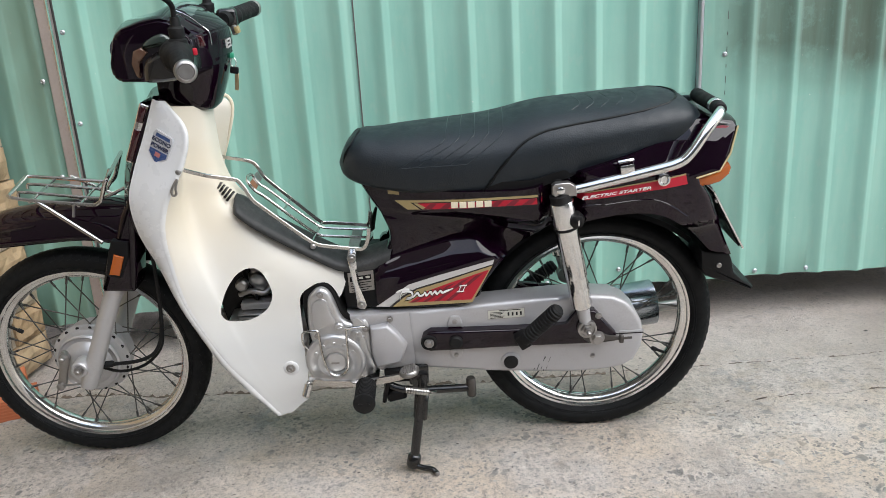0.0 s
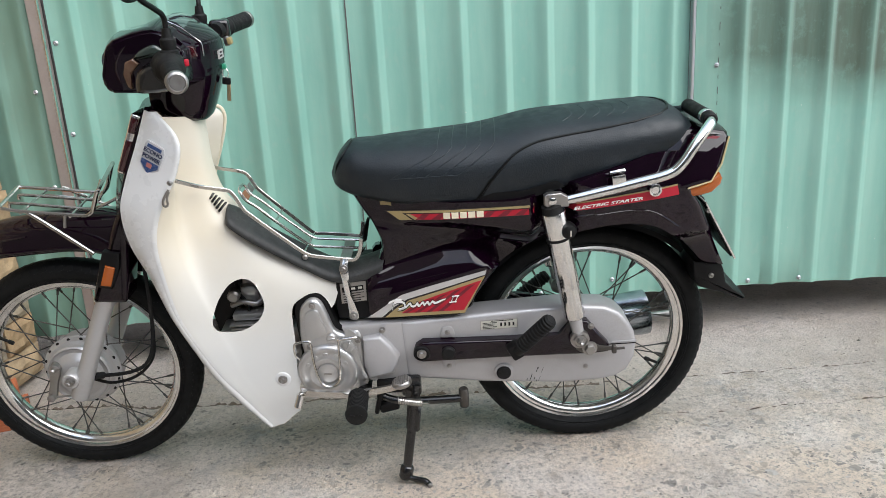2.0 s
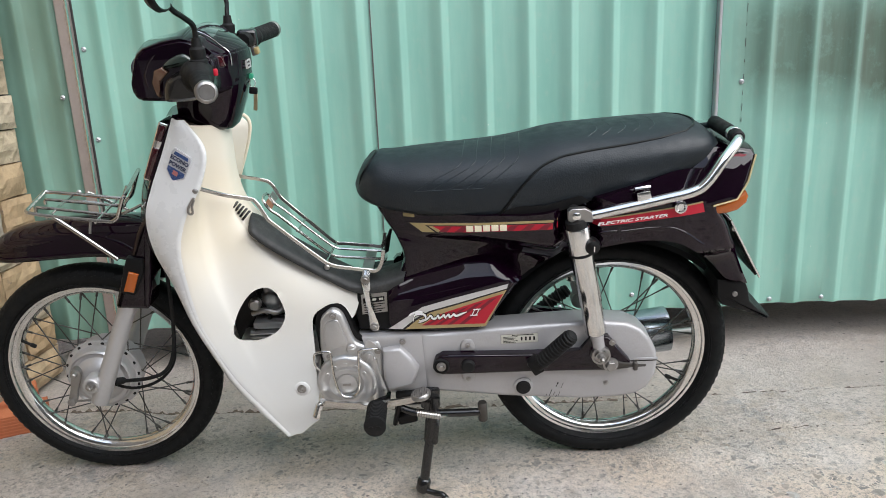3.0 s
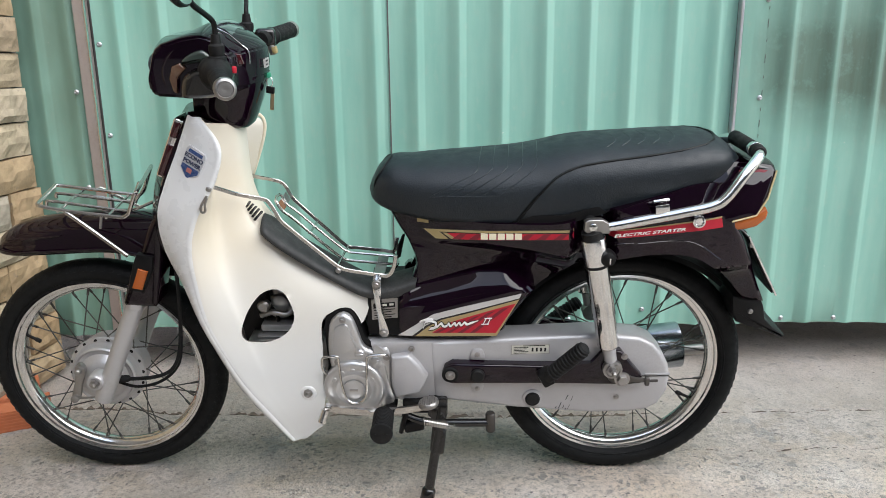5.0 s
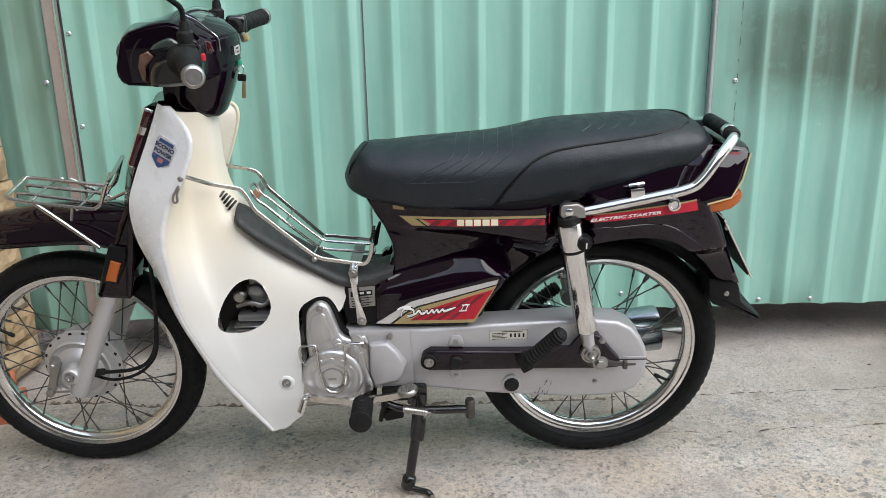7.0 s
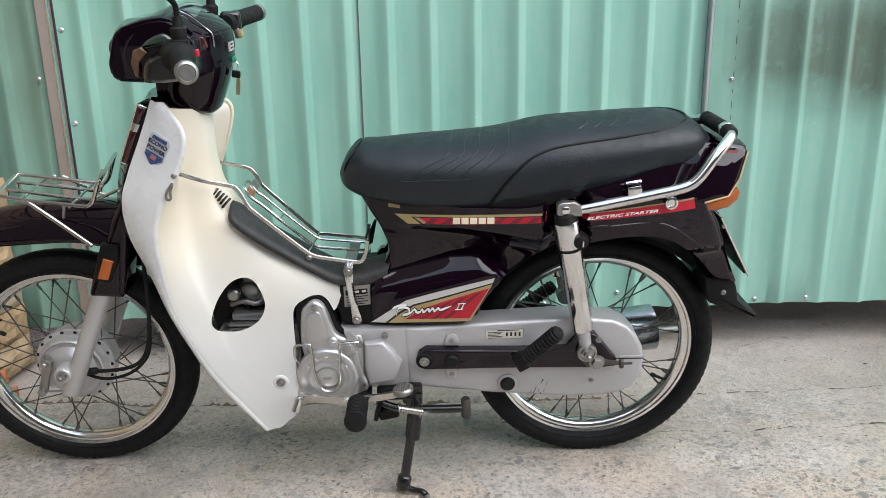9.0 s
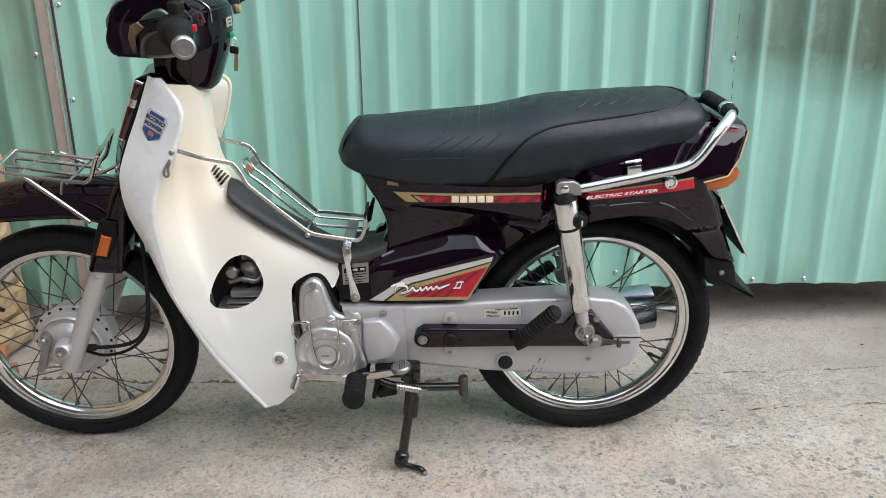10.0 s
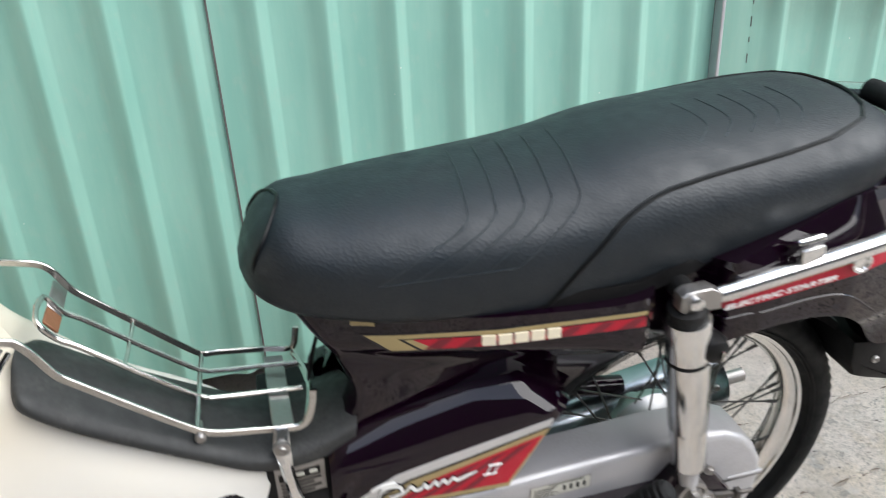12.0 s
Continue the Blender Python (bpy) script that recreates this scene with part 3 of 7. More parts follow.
def sheet(name, x0, x1, z0, z1, ribs, material, label, wave=0.0015):
    """Profiled steel sheet with trapezoid ribs whose lit flank ends at each x in ribs."""
    prof = [(x0, 0.0)]
    for r in ribs:
        c = r - 0.015
        for dx, h in ((-0.046, 0.0), (-0.037, 0.0010), (-0.027, 0.0044), (-0.015, 0.0088), (-0.007, 0.0112), (-0.003, 0.0118), (0.0005, 0.0110), (0.0165, 0.0014), (0.021, 0.0)):
            if x0 < c + dx < x1:
                prof.append((c + dx, h))
    prof.append((x1, 0.0))
    prof.sort()
    zs = [z0 + (z1 - z0) * k / 26 for k in range(27)]
    bm = bmesh.new()
    front, back = [], []
    for z in zs:
        off = [wave * noise.noise(Vector((x * 3.0, z * 2.2, 5))) * 2.0 for x, h in prof]
        front.append([bm.verts.new((x, WALL_Y - h + o, z + (0.004 * noise.noise(Vector((x * 5, 0, 1))) if z == z0 else 0))) for (x, h), o in zip(prof, off)])
        back.append([bm.verts.new((x, WALL_Y - h + o + 0.0012, z)) for (x, h), o in zip(prof, off)])
    n = len(prof)
    for rows_, flip in ((front, False), (back, True)):
        for a, b in zip(rows_, rows_[1:]):
            for k in range(n - 1):
                q = (a[k], a[k + 1], b[k + 1], b[k])
                bm.faces.new(q[::-1] if flip else q)
    for k in range(n - 1):
        bm.faces.new((front[0][k], back[0][k], back[0][k + 1], front[0][k + 1]))
    return tagged(obj(name, bm, material, None, True, 45), label, "wall", kind="structure")


main_ribs = [-0.986, -0.861, -0.736, -0.611, -0.486, -0.365, -0.240, -0.118, 0.005, 0.131, 0.258, 0.383, 0.503, 0.630, 0.752]
sheet("wall_north", -1.078, 0.786, 0.140, 3.0, main_ribs, SHEET, "green painted corrugated steel gate leaf")
sheet("wall_west_leaf", -1.46, -1.120, 0.115, 3.0, [-1.37, -1.228, -1.128], DARKLEAF, "green corrugated steel leaf beside a bare post")
sheet("wall_east_leaf", 0.80, 2.6, 0.143, 3.0, [0.964 + 0.1275 * k for k in range(13)], REFLECTSHEET, "green corrugated steel leaf with a dark reflection painted on")
# overlap edge of two sheets in the main leaf, and the flashing of the east leaf
bm = bmesh.new()
box(bm, Matrix.Translation((-0.2185, WALL_Y - 0.0015, 1.57)), 0.0035, 0.004, 2.86)
tagged(obj("trim_sheet_edge", bm, DARKROOM, None, False), "dark overlap edge of the sheets", "trim", kind="structure")
bm = bmesh.new()
box(bm, Matrix.Translation((0.838, WALL_Y - 0.004, 1.57)), 0.070, 0.002, 2.86)
tagged(obj("trim_flashing", bm, REFLECTSHEET, None, False), "flat green flashing strip", "trim", kind="structure")
bm = bmesh.new()
for k in range(14):
    box(bm, Matrix.Translation((0.8735, WALL_Y - 0.0055, 0.55 + 0.045 * k + 0.01 * math.sin(k * 7))), 0.0014, 0.002, 0.016 + 0.008 * math.sin(k * 3))
tagged(obj("trim_flashing_gap", bm, DARKROOM, None, False), "dark broken line along the flashing", "trim", kind="structure")
bm = bmesh.new()
box(bm, Matrix.Translation((0.791, WALL_Y - 0.012, 1.57)), 0.009, 0.028, 2.86, 0.002, 1)
tagged(obj("trim_zinc_edge", bm, ZINC, None, False), "bare zinc edge of the gate leaf", "trim", kind="structure")
bm = bmesh.new()
box(bm, Matrix.Translation((-1.104, WALL_Y - 0.010, 1.56)), 0.034, 0.030, 2.90, 0.003, 1)
tagged(obj("trim_steel_post", bm, POST, None, False), "bare weathered steel gate post", "trim", kind="structure")
bm = bmesh.new()
box(bm, Matrix.Translation((-1.0865, WALL_Y - 0.022, 1.56)), 0.003, 0.012, 2.90)
tagged(obj("trim_post_lip", bm, CHROME, None, False), "bright lip of the gate post", "trim", kind="structure")
bm = bmesh.new()
box(bm, Matrix.Translation((-1.081, WALL_Y + 0.012, 1.56)), 0.012, 0.01, 2.90)
tagged(obj("trim_dark_gap", bm, DARKROOM, None, False), "dark gap between gate leaves", "trim", kind="structure")
# dome screws
bm = bmesh.new()
lathe(bm, [(0.0075, 0), (0.0072, 0.0012), (0.0046, 0.0016), (0.0044, 0.0045), (0.003, 0.006)], Matrix.Rotation(radians(90), 4, "X"), 12)
me = bpy.data.meshes.new("dome_screw")
for f in bm.faces:
    f.smooth = True
bm.to_mesh(me)
bm.free()
me.materials.append(ZINC)
for x, z, lift in ((-1.064, 1.019, 0.002), (-1.064, 0.754, 0.002), (-1.064, 0.45, 0.002), (-1.140, 0.884, 0.022), (-1.140, 0.60, 0.022), (0.868, 0.845, 0.007), (0.868, 1.12, 0.007), (0.905, 0.158, 0.002), (1.0, 0.158, 0.002), (1.165, 0.158, 0.002), (1.33, 0.158, 0.002),
                   (0.33, 0.158, 0.002), (0.56, 0.190, 0.002), (-0.70, 0.158, 0.002), (-0.95, 0.30, 0.002), (-0.012, 1.044, 0.002)):
    ob = new("trim_screw", me)
    ob.location = (x, WALL_Y - lift, z)
    tagged(ob, "zinc dome screw in the sheet", "screw", kind="structure")
# dark covered yard behind the gate
for nm, loc_, sz in (("wall_back", (0.5, 3.6, 1.5), (6.4, 0.1, 3.0)), ("wall_back_east", (3.6, 2.95, 1.5), (0.1, 1.3, 3.0)), ("wall_back_west", (-2.6, 2.95, 1.5), (0.1, 1.3, 3.0)), ("ceiling", (0.5, 2.98, 3.03), (6.4, 1.36, 0.06))):
    bm = bmesh.new()
    box(bm, Matrix.Translation(loc_), *sz)
    tagged(obj(nm, bm, DARKROOM, None, False), "plain dark plaster closing the covered yard", "ceiling" if nm == "ceiling" else "wall", kind="structure")
# unseen wall added behind the camera to keep reflections in the paint dark
bm = bmesh.new()
box(bm, Matrix.Translation((0.5, -2.6, 1.35)), 14, 0.2, 2.7)
tagged(obj("wall_south", bm, PLASTER, None, False), "plain grey wall, unseen, added to darken reflections", "wall", kind="structure")

# ---- stone-clad side wall ----
# height and length beyond the stones are added, unseen, to block sky light
bm = bmesh.new()
box(bm, Matrix.Translation((-1.525, 1.20, 0)) @ Matrix.Rotation(radians(-7), 4, "Z") @ Matrix.Translation((0, -0.75, 2.2)), 0.16, 3.80, 4.4)
stone_wall = tagged(obj("wall_west", bm, MORTAR, None, False), "side wall clad in split sandstone blocks", "wall", kind="structure")
rs = random.Random(11)
made = []
for v in range(14):
    bm = bmesh.new()
    L, H = 0.11 + 0.012 * v, 0.094
    n1, n2 = 8, 5
    gridv = []
    for i in range(n1 + 1):
        row = []
        for j in range(n2 + 1):
            u, w = i / n1, j / n2
            edge = min(u, 1 - u, w, 1 - w) * 6
            d = min(1, edge) * 0.008 + 0.010 * noise.noise(Vector((u * 3 + v * 9, w * 3, 1))) * min(1, edge + 0.3) + 0.004 * noise.noise(Vector((u * 11 + v, w * 9, 4)))
            row.append(bm.verts.new((0.016 + d, (u - 0.5) * L + 0.003 * noise.noise(Vector((v, w * 5, 2))), (w - 0.5) * H + 0.003 * noise.noise(Vector((u * 5, v, 7))))))
        gridv.append(row)
    for i in range(n1):
        for j in range(n2):
            bm.faces.new((gridv[i][j], gridv[i + 1][j], gridv[i + 1][j + 1], gridv[i][j + 1]))
    rim = [gridv[i][0] for i in range(n1 + 1)] + [gridv[n1][j] for j in range(1, n2 + 1)] + [gridv[i][n2] for i in range(n1 - 1, -1, -1)] + [gridv[0][j] for j in range(n2 - 1, 0, -1)]
    backv = [bm.verts.new((-0.02, q.co.y, q.co.z)) for q in rim]
    for k in range(len(rim)):
        bm.faces.new((rim[k], backv[k], backv[(k + 1) % len(rim)], rim[(k + 1) % len(rim)]))
    bmesh.ops.recalc_face_normals(bm, faces=bm.faces[:])
    me = bpy.data.meshes.new("stone")
    bm.to_mesh(me)
    bm.free()
    me.materials.append(SANDSTONE)
    made.append((L, me))
FACE = Matrix.Translation((-1.525, 1.20, 0)) @ Matrix.Rotation(radians(-7), 4, "Z")
for r in range(17):
    z = 0.065 + 0.0985 * r
    y = 1.13 + (rs.random() - 0.5) * 0.012
    while y > -0.10:
        L, me = made[rs.randrange(len(made))]
        ob = new("stone", me)
        ob.parent = stone_wall
        ob.matrix_basis = FACE @ Matrix.Translation((0.08 + rs.random() * 0.010, y - L / 2, z)) @ Matrix.Rotation(radians(rs.uniform(-1.5, 1.5)), 4, "X")
        y -= L + 0.005

# ---- hollow clay bricks on the ground by the side wall ----


def clay_brick():
    bm = bmesh.new()
    lx, ly, lz = 0.205, 0.095, 0.062
    ys_ = [-ly / 2, -ly / 2 + 0.014, -0.006, 0.006, ly / 2 - 0.014, ly / 2]
    zs_ = [0, 0.012, lz / 2 - 0.005, lz / 2 + 0.005, lz - 0.012, lz]
    ends = {}
    for x in (-lx / 2, lx / 2):
        ends[x] = [[bm.verts.new((x, y, z)) for y in ys_] for z in zs_]
    a, b = ends[-lx / 2], ends[lx / 2]
    hole = {(1, 1), (1, 3), (3, 1), (3, 3)}
    for g in (a, b):
        for i in range(5):
            for j in range(5):
                if (i, j) not in hole:
                    bm.faces.new((g[i][j], g[i][j + 1], g[i + 1][j + 1], g[i + 1][j]))
    for i, j in hole:
        ring = [(i, j), (i, j + 1), (i + 1, j + 1), (i + 1, j)]
        for k in range(4):
            p, q = ring[k], ring[(k + 1) % 4]
            bm.faces.new((a[p[0]][p[1]], a[q[0]][q[1]], b[q[0]][q[1]], b[p[0]][p[1]]))
    for k in range(5):
        bm.faces.new((a[0][k], a[0][k + 1], b[0][k + 1], b[0][k]))
        bm.faces.new((a[5][k], a[5][k + 1], b[5][k + 1], b[5][k]))
        bm.faces.new((a[k][0], a[k + 1][0], b[k + 1][0], b[k][0]))
        bm.faces.new((a[k][5], a[k + 1][5], b[k + 1][5], b[k][5]))
    for k in range(6):
        for s in (-1, 1):
            box(bm, Matrix.Translation((0, s * (ly / 2 + 0.0005), 0.008 + 0.0092 * k)), lx - 0.006, 0.0022, 0.0045)
    return tagged(obj("brick", bm, CLAY, None, False), "orange hollow clay brick lying on the concrete", "brick", "loose clay bricks")


brick_a = clay_brick()
brick_a.matrix_world = pose(-1.268, 1.955, -0.003, 0, 0, 24)
copy_thing(brick_a, pose(-1.300, 2.075, -0.003, 0, 0, -62))

# ---- the motorcycle: x runs to its tail, -y is its near (left) side, z up; it leans on its side stand ----
bike = tagged(new("motorcycle"), "dark maroon step-through motorcycle with white leg shield on its side stand", "motorcycle")
bike.empty_display_size = 0.2
bike.matrix_world = Matrix.Translation((-0.26, 1.755, 0.0)) @ Matrix.Rotation(radians(6.5), 4, "X")


def build_wheel(name, cx, cz, r, half, parent, k=1.0):
    """Chrome rim with tyre, hub and 36 crossed spokes."""
    at = Matrix.Translation((cx, 0, cz)) @ Matrix.Rotation(radians(90), 4, "X")
    bm = bmesh.new()
    rim = [(0.231, -0.024), (0.233, -0.021), (0.230, -0.0185), (0.222, -0.018), (0.214, -0.013), (0.209, -0.006), (0.208, 0), (0.209, 0.006),
           (0.214, 0.013), (0.222, 0.018), (0.230, 0.0185), (0.233, 0.021), (0.231, 0.024), (0.226, 0.022), (0.216, 0.0), (0.226, -0.022), (0.231, -0.024)]
    lathe(bm, [(q * k, h) for q, h in rim], at, 96, caps=False)
    wheel = part(name, bm, RIM, parent, "chrome rim with spokes")
    # tyre with ribbed sidewall and shoulder blocks
    bm = bmesh.new()
    c = 0.5 * (r + 0.226 * k)
    prof = []
    for j in range(25):
        a = -2.30 + 4.60 * j / 24
        prof.append((c + (r - c) * math.cos(a) * (1.0 if abs(a) < 1.5 else 0.98), half * math.sin(a) * (1.0 if abs(a) < 1.3 else 0.97)))
    prof.append((0.225 * k, 0.016))
    prof.append((0.225 * k, -0.016))
    prof.append(prof[0])
    lathe(bm, prof, at, 128, caps=False)
    for s in (-1, 1):
        for rr in (0.2365 * k, 0.2415 * k):
            pts = [at @ Vector((rr * math.cos(a), rr * math.sin(a), s * half * 0.90)) for a in (j * math.tau / 96 for j in range(96))]
            tube(bm, pts, 0.0012, 5, True)
    nb = 84
    for j in range(nb):
        a = j * math.tau / nb
        for s, ang, da in ((-1, 0.92, 0.0), (1, 0.92, 0.5), (-1, 0.36, 0.5), (1, 0.36, 0.0)):
            b = a + da * math.tau / nb
            rad, hh = c + (r - c) * math.cos(ang) - 0.0024, s * half * math.sin(ang)
            m = at @ Matrix.Rotation(b, 4, "Z") @ Matrix.Translation((rad, 0, hh)) @ Matrix.Rotation(-s * ang, 4, "Y")
            box(bm, m @ Matrix.Rotation(0.35 * s, 4, "X"), 0.004, 0.0125, 0.011)
    part("tyre", bm, TYRE, wheel, "black road tyre with worn tread")
    return wheel, at


def build_spokes(wheel, at, flange, hy, reach=0.208):
    m = {}
    for s in (-1, 1):
        for d in (-1, 1):
            p = Vector((flange, 0, s * hy))
            ang = 0.62 * d
            q = Vector((reach * math.cos(ang), reach * math.sin(ang), s * 0.004))
            bm = bmesh.new()
            tube(bm, [p, p.lerp(q, 0.5), q], 0.0015, 6)
            e = p.lerp(q, 0.90)
            tube(bm, [e, q], 0.0028, 6)
            me = bpy.data.meshes.new("spoke")
            bm.to_mesh(me)
            bm.free()
            me.materials.append(SPOKE)
            for f in me.polygons:
                f.use_smooth = True
            m[s, d] = me
    for k in range(36):
        s = 1 if k % 2 else -1
        d = 1 if (k // 2) % 2 else -1
        ob = new("spoke", m[s, d])
        ob.parent = wheel
        ob.matrix_basis = at @ Matrix.Rotation(k * math.tau / 36 + 0.03, 4, "Z")


front_wheel, at_f = build_wheel("front_wheel", -0.588, 0.278, 0.274, 0.034, bike, 0.972)
build_spokes(front_wheel, at_f, 0.078, 0.026, 0.2022)
rear_wheel, at_r = build_wheel("rear_wheel", 0.606, 0.284, 0.284, 0.043, bike)
build_spokes(rear_wheel, at_r, 0.062, 0.028)

# front hub: drum, brake panel and its lever
bm = bmesh.new()
lathe(bm, [(0.03, -0.045), (0.055, -0.04), (0.066, -0.028), (0.080, -0.027), (0.082, -0.024), (0.066, -0.02), (0.066, 0.02), (0.088, 0.022), (0.090, 0.026),
           (0.088, 0.03), (0.079, 0.033), (0.076, 0.038), (0.074, 0.045)], at_f, 48)
part("hub", bm, FORKSILVER, front_wheel, "cast drum brake hub")
bm = bmesh.new()
lathe(bm, [(0.075, 0.036), (0.074, 0.050), (0.070, 0.054), (0.066, 0.050), (0.058, 0.050), (0.048, 0.062), (0.034, 0.070), (0.022, 0.072), (0.02, 0.078)], at_f, 48)
part("brake_panel", bm, FORKSILVER, front_wheel)
for k in range(18):
    a = k * math.tau / 18
    bm = bmesh.new()
    lathe(bm, [(0.0046, 0.028), (0.0046, 0.0318), (0.002, 0.032)], at_f @ Matrix.Translation((0.083 * math.cos(a), 0.083 * math.sin(a), 0)), 8)
    part("spoke_hole", bm, BLACK, front_wheel)
bm = bmesh.new()
arm = curve2([(-0.631, 0.325), (-0.617, 0.328), (-0.612, 0.31), (-0.628, 0.27), (-0.638, 0.238), (-0.652, 0.232), (-0.656, 0.245), (-0.645, 0.275)], 28)
slab(bm, arm, -0.075, -0.083, 0.003, 2)
lathe(bm, [(0.011, 0), (0.011, 0.012), (0.007, 0.014), (0.007, 0.024), (0.005, 0.026)], side(-0.621, -0.078, 0.317), 18)
lathe(bm, [(0.009, 0), (0.009, 0.014), (0.006, 0.016)], side(-0.646, -0.078, 0.241), 16)
tube(bm, [(-0.646, -0.085, 0.241), (-0.60, -0.085, 0.243)], 0.0025, 8)
part("brake_arm", bm, STEEL, front_wheel)

# rear hub
bm = bmesh.new()
lathe(bm, [(0.02, -0.09), (0.03, -0.07), (0.06, -0.05), (0.066, -0.03), (0.070, -0.028), (0.066, -0.024), (0.05, -0.01), (0.05, 0.02), (0.066, 0.026), (0.07, 0.03), (0.064, 0.034), (0.05, 0.06)], at_r, 40)
part("hub", bm, ALLOY, rear_wheel)
bm = bmesh.new()
lathe(bm, [(0.0035, 0), (0.0035, 0.022), (0.005, 0.023), (0.005, 0.034), (0.003, 0.036)], along((0.606 + 0.204 * math.cos(-0.5), -0.006, 0.284 + 0.204 * math.sin(-0.5)), (0.606 + 0.1 * math.cos(-0.5), -0.02, 0.284 + 0.1 * math.sin(-0.5))), 10)
part("valve", bm, RUBBER, rear_wheel)
bm = bmesh.new()
lathe(bm, [(0.0035, 0), (0.0035, 0.022), (0.005, 0.023), (0.005, 0.034), (0.003, 0.036)], along((-0.588 + 0.204 * math.cos(2.72), -0.006, 0.28 + 0.204 * math.sin(2.72)), (-0.588 + 0.1 * math.cos(2.72), -0.02, 0.28 + 0.1 * math.sin(2.72))), 10)
part("valve", bm, RUBBER, front_wheel)

# fork legs, covers with reflectors
for s in (-1, 1):
    y = 0.092 * s
    bm = bmesh.new()
    a, b = Vector((-0.580, y, 0.240)), Vector((-0.458, y, 0.50))
    lathe(bm, [(0.012, 0), (0.019, 0.004), (0.0205, 0.02), (0.0205, 0.06), (0.0195, 0.10), (0.0195, 0.262), (0.022, 0.264), (0.022, 0.285), (0.018, 0.287)], along(a, b), 28)
    lathe(bm, [(0.02, 0.0), (0.02, 0.03), (0.017, 0.034)], Matrix.Translation((-0.580, y - 0.012 * s, 0.296)) @ Matrix.Rotation(radians(90 if s < 0 else -90), 4, "X"), 24)
    leg = part("fork_leg", bm, FORKSILVER, bike, "silver telescopic fork leg")
    bm = bmesh.new()
    m = Matrix.Translation((-0.580, y + 0.018 * s, 0.297)) @ Matrix.Rotation(radians(90 if s < 0 else -90), 4, "X")
    lathe(bm, [(0.013, 0), (0.013, 0.004), (0.0095, 0.004), (0.0095, 0.012), (0.006, 0.012), (0.006, 0.016), (0.004, 0.018)], m, 6)
    part("axle_nut", bm, STEEL, leg)
    bm = bmesh.new()
    cov = [(-0.482, 0.497), (-0.478, 0.488), (-0.415, 0.484), (-0.408, 0.492), (-0.392, 0.56), (-0.378, 0.625), (-0.372, 0.68), (-0.382, 0.70), (-0.408, 0.66), (-0.426, 0.615), (-0.460, 0.56)]
    slab(bm, cov, 0.055 * s, 0.118 * s, 0.012, 3)
    fc = part("fork_cover", bm, PAINT, bike, "glossy dark maroon fork cover")
    bm = bmesh.new()
    slab(bm, [(-0.461, 0.532), (-0.430, 0.524), (-0.404, 0.572), (-0.398, 0.605), (-0.432, 0.612), (-0.444, 0.585)], 0.11 * s, 0.127 * s, 0.003, 2)
    bez = part("reflector_bezel", bm, BLACK, fc)
    bm = bmesh.new()
    slab(bm, [(-0.451, 0.537), (-0.430, 0.532), (-0.412, 0.574), (-0.432, 0.581)], 0.125 * s, 0.131 * s, 0.0025, 2)
    part("reflector", bm, AMBER, fc, "amber side reflector")
bm = bmesh.new()
tube(bm, spline([(-0.534, -0.085, 0.29), (-0.446, -0.10, 0.305), (-0.401, -0.10, 0.33), (-0.378, -0.10, 0.392), (-0.368, -0.095, 0.505), (-0.372, -0.08, 0.60)], 26), 0.0045, 8)
part("brake_cable", bm, RUBBER, bike, "black brake cable")
bm = bmesh.new()
tube(bm, spline([(-0.56, -0.06, 0.272), (-0.50, -0.08, 0.268), (-0.435, -0.09, 0.29), (-0.392, -0.09, 0.335), (-0.380, -0.085, 0.40)], 22), 0.0036, 8)
lathe(bm, [(0.008, 0), (0.008, 0.03), (0.005, 0.034)], along((-0.545, -0.083, 0.289), (-0.50, -0.088, 0.295)), 12)
part("speedometer_cable", bm, RUBBER, bike)

# front mudguard
bm = bmesh.new()
rings = []
for x, zt, zb, w in ((-0.785, 0.600, 0.588, 0.018), (-0.772, 0.618, 0.583, 0.036), (-0.735, 0.640, 0.582, 0.050), (-0.68, 0.655, 0.585, 0.056), (-0.60, 0.664, 0.590, 0.060), (-0.52, 0.666, 0.592, 0.062), (-0.45, 0.664, 0.580, 0.066), (-0.39, 0.66, 0.56, 0.07)):
    sec = [(-w, zb), (-w * 1.04, zb + 0.004), (-w, zb + 0.010), (-w * 0.97, zb + 0.5 * (zt - zb)), (-w * 0.80, zt - 0.018), (-w * 0.45, zt - 0.004), (0, zt), (w * 0.45, zt - 0.004), (w * 0.80, zt - 0.018), (w * 0.97, zb + 0.5 * (zt - zb)), (w, zb + 0.010), (w * 1.04, zb + 0.004), (w, zb)]
    rings.append([(x, y, z) for y, z in sec])
inner = [[(x, y * 0.92, z - 0.003) for x, y, z in r] for r in rings]
g = [spline([r[k] for r in rings], 36) for k in range(13)]
gi = [spline([r[k] for r in inner], 36) for k in range(13)]
loft(bm, [[g[k][i] for k in range(13)] + [gi[k][i] for k in reversed(range(13))] for i in range(36)], True, True)
fender = part("front_mudguard", bm, PAINT, bike, "dark maroon front mudguard", angle=50)
for s in (-1, 1):
    for pts, r in (([(-0.770, 0.0450 * s, 0.596), (-0.735, 0.0520 * s, 0.590), (-0.68, 0.0580 * s, 0.593), (-0.60, 0.0625 * s, 0.598), (-0.52, 0.0645 * s, 0.600), (-0.45, 0.0685 * s, 0.588)], 0.0030),
                   ([(-0.745, 0.0475 * s, 0.612), (-0.70, 0.0540 * s, 0.619), (-0.658, 0.0568 * s, 0.624), (-0.619, 0.0580 * s, 0.630)], 0.0016)):
        bm = bmesh.new()
        tube(bm, spline(pts, 30), r, 8)
        part("pressed_edge", bm, PAINT, fender)
